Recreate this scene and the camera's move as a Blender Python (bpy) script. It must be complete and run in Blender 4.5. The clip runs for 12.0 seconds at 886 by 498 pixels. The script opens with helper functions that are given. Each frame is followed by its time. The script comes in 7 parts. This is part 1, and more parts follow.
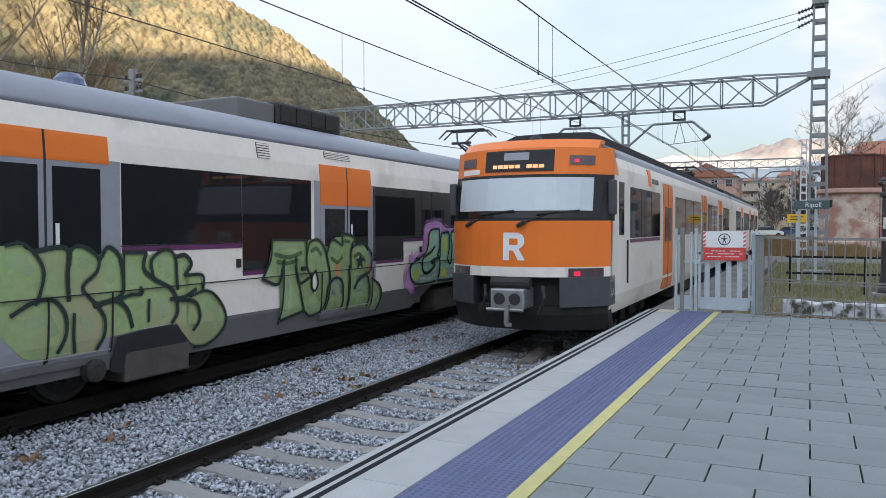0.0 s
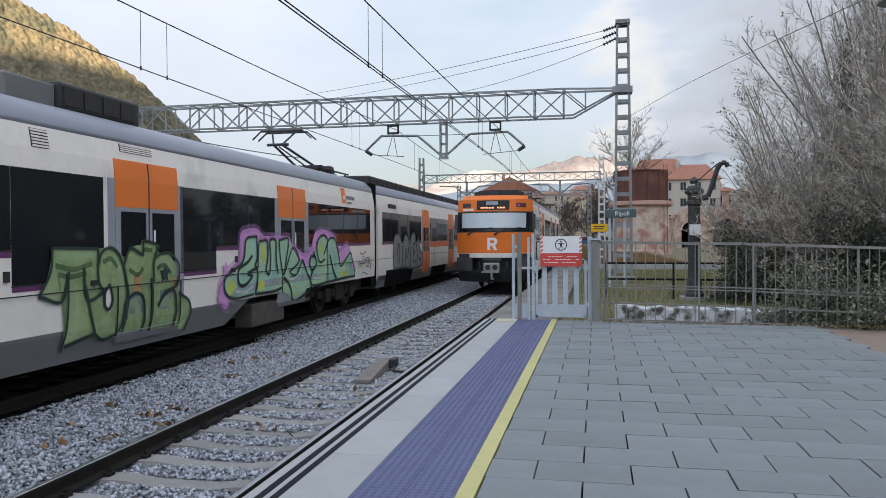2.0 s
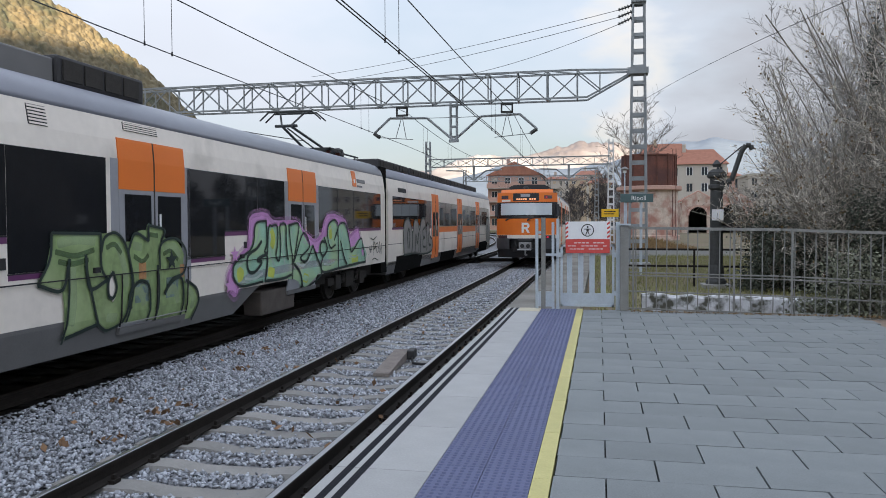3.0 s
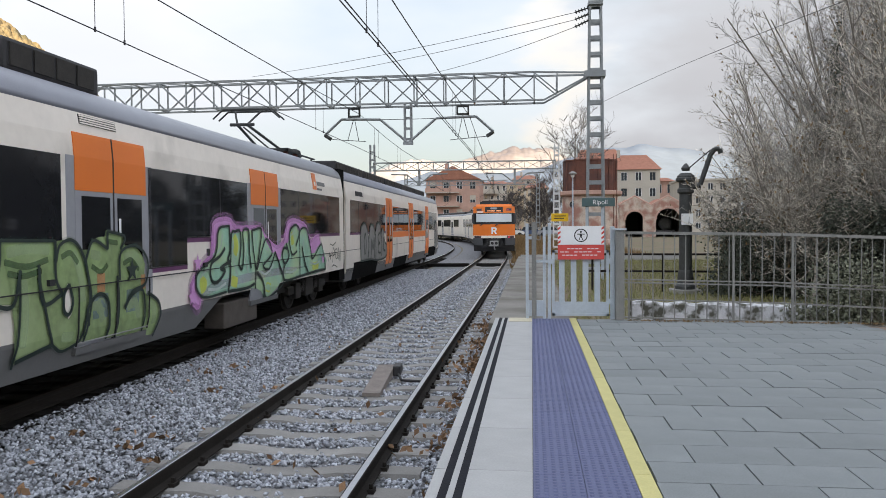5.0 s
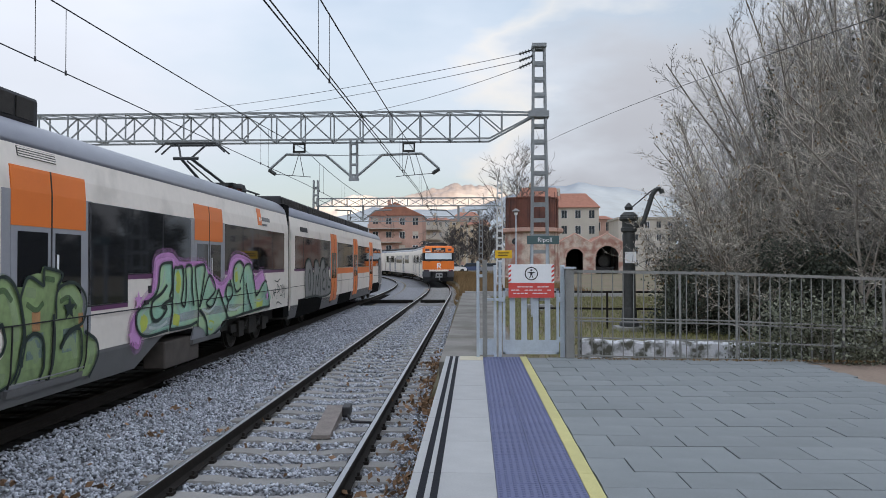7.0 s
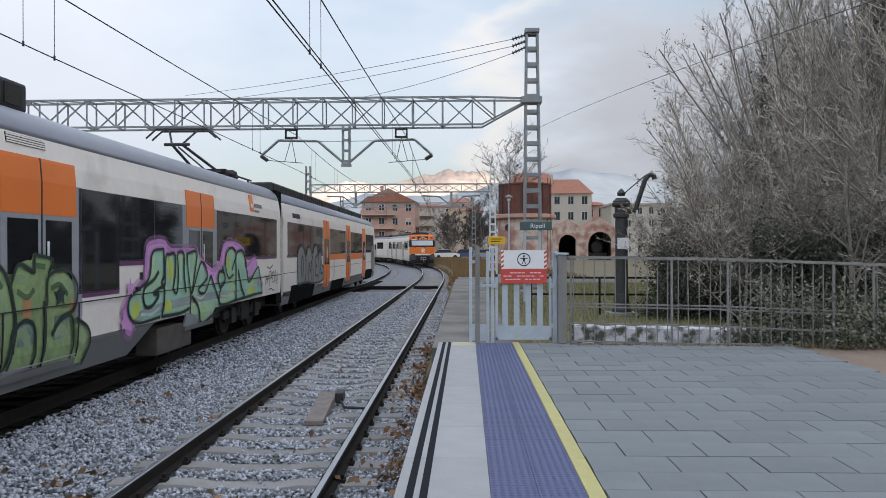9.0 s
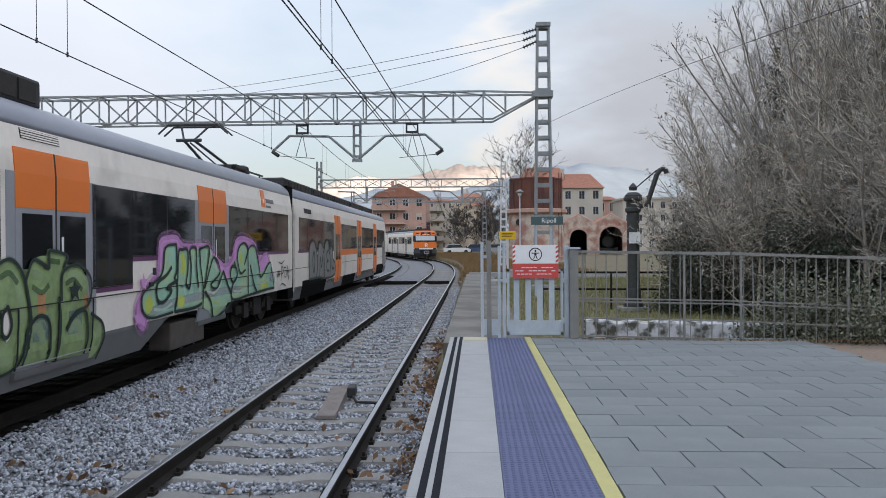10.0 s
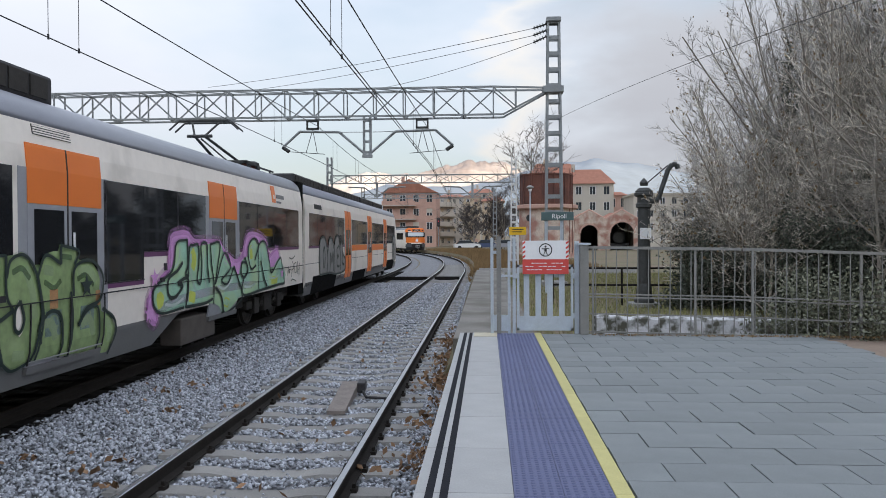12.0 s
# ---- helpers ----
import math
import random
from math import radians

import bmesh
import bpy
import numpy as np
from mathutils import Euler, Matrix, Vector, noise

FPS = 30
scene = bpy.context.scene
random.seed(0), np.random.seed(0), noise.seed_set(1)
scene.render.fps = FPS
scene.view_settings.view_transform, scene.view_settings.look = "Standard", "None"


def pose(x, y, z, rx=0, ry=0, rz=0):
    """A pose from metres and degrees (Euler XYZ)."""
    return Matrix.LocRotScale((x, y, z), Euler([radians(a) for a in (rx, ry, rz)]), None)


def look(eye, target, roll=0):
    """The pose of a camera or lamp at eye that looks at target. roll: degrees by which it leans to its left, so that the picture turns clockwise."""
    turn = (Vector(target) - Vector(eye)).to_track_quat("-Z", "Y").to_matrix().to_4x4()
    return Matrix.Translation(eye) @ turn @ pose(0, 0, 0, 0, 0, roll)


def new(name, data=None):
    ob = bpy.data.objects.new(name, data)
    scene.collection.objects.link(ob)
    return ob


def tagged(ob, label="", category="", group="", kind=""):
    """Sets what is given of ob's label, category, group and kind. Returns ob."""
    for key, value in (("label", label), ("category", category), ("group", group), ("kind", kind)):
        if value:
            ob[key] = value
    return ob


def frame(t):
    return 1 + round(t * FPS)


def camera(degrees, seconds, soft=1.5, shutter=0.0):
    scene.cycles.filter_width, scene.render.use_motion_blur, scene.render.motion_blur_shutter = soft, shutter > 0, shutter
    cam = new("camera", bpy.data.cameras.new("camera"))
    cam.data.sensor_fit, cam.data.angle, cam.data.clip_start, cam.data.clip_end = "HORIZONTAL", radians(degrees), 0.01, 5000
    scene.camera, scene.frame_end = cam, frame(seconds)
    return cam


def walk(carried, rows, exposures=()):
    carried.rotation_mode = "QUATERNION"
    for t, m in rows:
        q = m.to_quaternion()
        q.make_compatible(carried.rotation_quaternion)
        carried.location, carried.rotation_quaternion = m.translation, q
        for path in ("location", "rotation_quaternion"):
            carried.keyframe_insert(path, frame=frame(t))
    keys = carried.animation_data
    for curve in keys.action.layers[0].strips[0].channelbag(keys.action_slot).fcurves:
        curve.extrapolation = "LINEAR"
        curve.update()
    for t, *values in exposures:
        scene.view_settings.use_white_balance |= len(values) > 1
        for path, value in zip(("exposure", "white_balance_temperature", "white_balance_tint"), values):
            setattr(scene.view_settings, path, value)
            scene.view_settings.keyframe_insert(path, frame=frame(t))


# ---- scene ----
cam = camera(60.1, 12.0, 0.9)
PATH = [
    (0, (2.805, 2.126, 1.6), (1.942, 3.929, 1.542), -0.1),
    (0.2, (2.645, 2.2, 1.544), (1.943, 4.072, 1.493), -0.8),
    (0.5, (2.514, 2.339, 1.52), (1.971, 4.263, 1.473), -0.8),
    (1, (2.356, 2.646, 1.487), (1.911, 4.595, 1.46), -0.7),
    (1.5, (2.211, 2.916, 1.503), (1.809, 4.875, 1.48), -0.5),
    (2, (2.013, 3.2, 1.49), (1.62, 5.161, 1.462), -0.4),
    (2.5, (1.813, 3.535, 1.485), (1.4, 5.491, 1.438), -0.2),
    (3, (1.586, 3.81, 1.491), (1.186, 5.769, 1.424), -0.3),
    (5, (0.599, 4.551, 1.502), (0.369, 6.537, 1.446), -0.4),
    (5.5, (0.458, 4.579, 1.519), (0.279, 6.571, 1.485), -0.3),
    (6, (0.435, 4.608, 1.529), (0.294, 6.603, 1.523), -0.2),
    (6.5, (0.433, 4.622, 1.532), (0.326, 6.619, 1.551), -0.1),
    (7, (0.444, 4.625, 1.532), (0.366, 6.623, 1.569), -0.1),
    (9, (0.452, 4.63, 1.53), (0.392, 6.629, 1.531), -0.2),
    (9.5, (0.454, 4.629, 1.53), (0.381, 6.628, 1.525), -0.3),
    (10, (0.44, 4.631, 1.529), (0.352, 6.629, 1.517), -0.3),
    (10.5, (0.445, 4.647, 1.521), (0.344, 6.644, 1.504), -0.3),
    (11, (0.436, 4.63, 1.53), (0.329, 6.627, 1.506), -0.3),
    (11.5, (0.442, 4.63, 1.529), (0.33, 6.626, 1.503), -0.3),
    (12, (0.448, 4.643, 1.526), (0.333, 6.639, 1.503), -0.3),
]
# the clip's camera opens up a little at the start, in the middle and at the end
EXPOSURES = [(0, 1.54, 6300, 8), (1.5, 1.42, 6400, 10), (2.5, 1.36, 6500, 10), (3, 1.37, 6500, 10), (5, 1.56, 6900, 10), (6, 1.5, 6800, 10), (7, 1.36, 6550, 10), (9, 1.37, 6550, 10), (12, 1.43, 6600, 10)]
walk(cam, [(t, look(eye, target, roll)) for t, eye, target, roll in PATH], EXPOSURES)

# ---- light ----
SUN_UP, SUN_DIR = 9.0, Vector((0.34, -0.94, 0)).normalized()
world = bpy.data.worlds.new("sky")
scene.world = world
world.use_nodes = True


def make_sky():
    nt = world.node_tree
    nt.nodes.clear()
    out, bg = nt.nodes.new("ShaderNodeOutputWorld"), nt.nodes.new("ShaderNodeBackground")
    sky = nt.nodes.new("ShaderNodeTexSky")
    sky.sky_type, sky.sun_disc = "NISHITA", False
    sky.sun_elevation, sky.sun_rotation = radians(SUN_UP), math.atan2(SUN_DIR.x, SUN_DIR.y)
    sky.air_density, sky.dust_density, sky.ozone_density = 1.0, 1.5, 1.5
    co, mp = nt.nodes.new("ShaderNodeTexCoord"), nt.nodes.new("ShaderNodeMapping")
    mp.inputs["Scale"].default_value = (1.0, 1.0, 2.6)
    mp.inputs["Location"].default_value = (0.35, 0.1, 0.0)
    nz = nt.nodes.new("ShaderNodeTexNoise")
    nz.inputs["Scale"].default_value, nz.inputs["Detail"].default_value, nz.inputs["Roughness"].default_value = 1.7, 5, 0.5
    ramp = nt.nodes.new("ShaderNodeValToRGB")
    ramp.color_ramp.elements[0].position, ramp.color_ramp.elements[0].color = 0.36, (0.3, 0.3, 0.3, 1)
    ramp.color_ramp.elements[1].position, ramp.color_ramp.elements[1].color = 0.66, (0.95, 0.95, 0.95, 1)
    tone = nt.nodes.new("ShaderNodeValToRGB")
    tone.color_ramp.elements[0].position, tone.color_ramp.elements[0].color = 0.3, (6.45, 6.9, 7.85, 1)
    tone.color_ramp.elements[1].position, tone.color_ramp.elements[1].color = 0.72, (5.5, 5.8, 6.5, 1)
    mix = nt.nodes.new("ShaderNodeMixRGB")
    L = nt.links.new
    L(co.outputs["Generated"], mp.inputs["Vector"])
    L(mp.outputs["Vector"], nz.inputs["Vector"])
    L(nz.outputs["Fac"], ramp.inputs["Fac"])
    L(nz.outputs["Fac"], tone.inputs["Fac"])
    L(ramp.outputs["Color"], mix.inputs["Fac"])
    L(sky.outputs["Color"], mix.inputs[1])
    L(tone.outputs["Color"], mix.inputs[2])
    # an overcast sky is brighter overhead than near the horizon
    sep, up, gain = nt.nodes.new("ShaderNodeSeparateXYZ"), nt.nodes.new("ShaderNodeMapRange"), nt.nodes.new("ShaderNodeVectorMath")
    L(co.outputs["Generated"], sep.inputs[0])
    L(sep.outputs["Z"], up.inputs["Value"])
    up.inputs["From Min"].default_value, up.inputs["From Max"].default_value = 0.0, 1.0
    up.inputs["To Min"].default_value, up.inputs["To Max"].default_value = 0.71, 1.55
    gain.operation = "SCALE"
    # a grey cloud bank stands over the valley to the east
    bank, soft, push, grey = nt.nodes.new("ShaderNodeMapRange"), nt.nodes.new("ShaderNodeTexNoise"), nt.nodes.new("ShaderNodeMath"), nt.nodes.new("ShaderNodeMixRGB")
    soft.inputs["Scale"].default_value, soft.inputs["Detail"].default_value = 3.2, 6
    L(mp.outputs["Vector"], soft.inputs["Vector"])
    push.operation = "MULTIPLY_ADD"
    L(soft.outputs["Fac"], push.inputs[0])
    push.inputs[1].default_value = 0.75
    L(sep.outputs["X"], push.inputs[2])
    bank.interpolation_type = "SMOOTHSTEP"
    bank.inputs["From Min"].default_value, bank.inputs["From Max"].default_value = 0.4, 0.66
    L(push.outputs[0], bank.inputs["Value"])
    low, both = nt.nodes.new("ShaderNodeMapRange"), nt.nodes.new("ShaderNodeMath")
    low.interpolation_type = "SMOOTHSTEP"
    low.inputs["From Min"].default_value, low.inputs["From Max"].default_value = 0.2, 0.55
    low.inputs["To Min"].default_value, low.inputs["To Max"].default_value = 1.0, 0.1
    L(sep.outputs["Z"], low.inputs["Value"])
    both.operation = "MULTIPLY"
    L(bank.outputs[0], both.inputs[0])
    L(low.outputs[0], both.inputs[1])
    L(both.outputs[0], grey.inputs["Fac"])
    L(mix.outputs["Color"], grey.inputs[1])
    grey.inputs[2].default_value = (3.6, 3.75, 4.15, 1)
    # the edge of the bank catches the evening light
    rim, cream, lit = nt.nodes.new("ShaderNodeValToRGB"), nt.nodes.new("ShaderNodeMixRGB"), nt.nodes.new("ShaderNodeMath")
    rim.color_ramp.elements[0].position, rim.color_ramp.elements[0].color = 0.37, (0, 0, 0, 1)
    rim.color_ramp.elements[1].position, rim.color_ramp.elements[1].color = 0.5, (0, 0, 0, 1)
    mid = rim.color_ramp.elements.new(0.43)
    mid.color = (0.45, 0.45, 0.45, 1)
    L(push.outputs[0], rim.inputs["Fac"])
    lit.operation = "MULTIPLY"
    L(rim.outputs["Color"], lit.inputs[0])
    L(low.outputs[0], lit.inputs[1])
    L(lit.outputs[0], cream.inputs["Fac"])
    L(grey.outputs["Color"], cream.inputs[1])
    cream.inputs[2].default_value = (7.2, 6.5, 5.6, 1)
    L(cream.outputs["Color"], gain.inputs[0])
    # and brighter on the side of the low sun
    side, glow, scale = nt.nodes.new("ShaderNodeVectorMath"), nt.nodes.new("ShaderNodeMapRange"), nt.nodes.new("ShaderNodeMath")
    side.operation, scale.operation = "DOT_PRODUCT", "MULTIPLY"
    side.inputs[1].default_value = SUN_DIR
    L(co.outputs["Generated"], side.inputs[0])
    glow.interpolation_type = "SMOOTHSTEP"
    glow.inputs["From Min"].default_value, glow.inputs["From Max"].default_value = -0.3, 0.9
    glow.inputs["To Min"].default_value, glow.inputs["To Max"].default_value = 1.0, 1.75
    L(side.outputs["Value"], glow.inputs["Value"])
    L(up.outputs[0], scale.inputs[0])
    L(glow.outputs[0], scale.inputs[1])
    L(scale.outputs[0], gain.inputs["Scale"])
    L(gain.outputs["Vector"], bg.inputs["Color"])
    bg.inputs["Strength"].default_value = 0.065
    L(bg.outputs["Background"], out.inputs["Surface"])


make_sky()
sun = new("sun", bpy.data.lights.new("sun", "SUN"))
sun.data.energy, sun.data.angle, sun.data.color = 5.0, radians(0.6), (1.0, 0.76, 0.48)
sun.matrix_world = look(SUN_DIR * 50 + Vector((0, 0, 50 * math.tan(radians(SUN_UP)))), (0, 0, 0))


# ---- materials ----
def mat(name, color, rough=0.6, metal=0.0, var=0.25, scale=6.0, fine=60.0, bump=0.15, spec=0.5, alpha=1.0, glow=0.0, trans=0.0, island=0.0, obj=0.0, stain=None, stain_at=0.6, coat=0.0):
    m = bpy.data.materials.new(name)
    m.use_nodes = True
    nt = m.node_tree
    b = nt.nodes["Principled BSDF"]
    L, N = nt.links.new, nt.nodes.new
    b.inputs["Roughness"].default_value, b.inputs["Metallic"].default_value = rough, metal
    b.inputs["Specular IOR Level"].default_value = spec
    b.inputs["Transmission Weight"].default_value = trans
    b.inputs["Coat Weight"].default_value = coat
    b.inputs["Alpha"].default_value = alpha
    co = N("ShaderNodeTexCoord")
    n1, n2 = N("ShaderNodeTexNoise"), N("ShaderNodeTexNoise")
    for n, s in ((n1, scale), (n2, fine)):
        n.inputs["Scale"].default_value, n.inputs["Detail"].default_value = s, 4
        L(co.outputs["Object"], n.inputs["Vector"])
    add = N("ShaderNodeMath")
    add.operation = "ADD"
    L(n1.outputs["Fac"], add.inputs[0])
    L(n2.outputs["Fac"], add.inputs[1])
    rng = N("ShaderNodeMapRange")
    rng.inputs["From Min"].default_value, rng.inputs["From Max"].default_value = 0.6, 1.4
    rng.inputs["To Min"].default_value, rng.inputs["To Max"].default_value = 1 - var, 1 + var
    L(add.outputs[0], rng.inputs["Value"])
    value = rng.outputs[0]
    for amount, src, sock in ((island, "ShaderNodeNewGeometry", "Random Per Island"), (obj, "ShaderNodeObjectInfo", "Random")):
        if amount:
            g, r2, mu = N(src), N("ShaderNodeMapRange"), N("ShaderNodeMath")
            r2.inputs["To Min"].default_value, r2.inputs["To Max"].default_value = 1 - amount, 1 + amount
            mu.operation = "MULTIPLY"
            L(g.outputs[sock], r2.inputs["Value"])
            L(value, mu.inputs[0])
            L(r2.outputs[0], mu.inputs[1])
            value = mu.outputs[0]
    sc = N("ShaderNodeVectorMath")
    sc.operation = "SCALE"
    sc.inputs[0].default_value = color
    L(value, sc.inputs["Scale"])
    col = sc.outputs["Vector"]
    if stain:
        n3, r3, mx = N("ShaderNodeTexNoise"), N("ShaderNodeMapRange"), N("ShaderNodeMixRGB")
        n3.inputs["Scale"].default_value, n3.inputs["Detail"].default_value = scale * 0.6, 6
        L(co.outputs["Object"], n3.inputs["Vector"])
        r3.inputs["From Min"].default_value, r3.inputs["From Max"].default_value = stain_at - 0.08, stain_at + 0.08
        L(n3.outputs["Fac"], r3.inputs["Value"])
        L(r3.outputs[0], mx.inputs["Fac"])
        L(col, mx.inputs[1])
        mx.inputs[2].default_value = (*stain, 1)
        col = mx.outputs[0]
    L(col, b.inputs["Base Color"])
    if glow:
        L(col, b.inputs["Emission Color"])
        b.inputs["Emission Strength"].default_value = glow
    if bump:
        bu = N("ShaderNodeBump")
        bu.inputs["Strength"].default_value, bu.inputs["Distance"].default_value = bump, 0.02
        L(n2.outputs["Fac"], bu.inputs["Height"])
        L(bu.outputs["Normal"], b.inputs["Normal"])
    return m


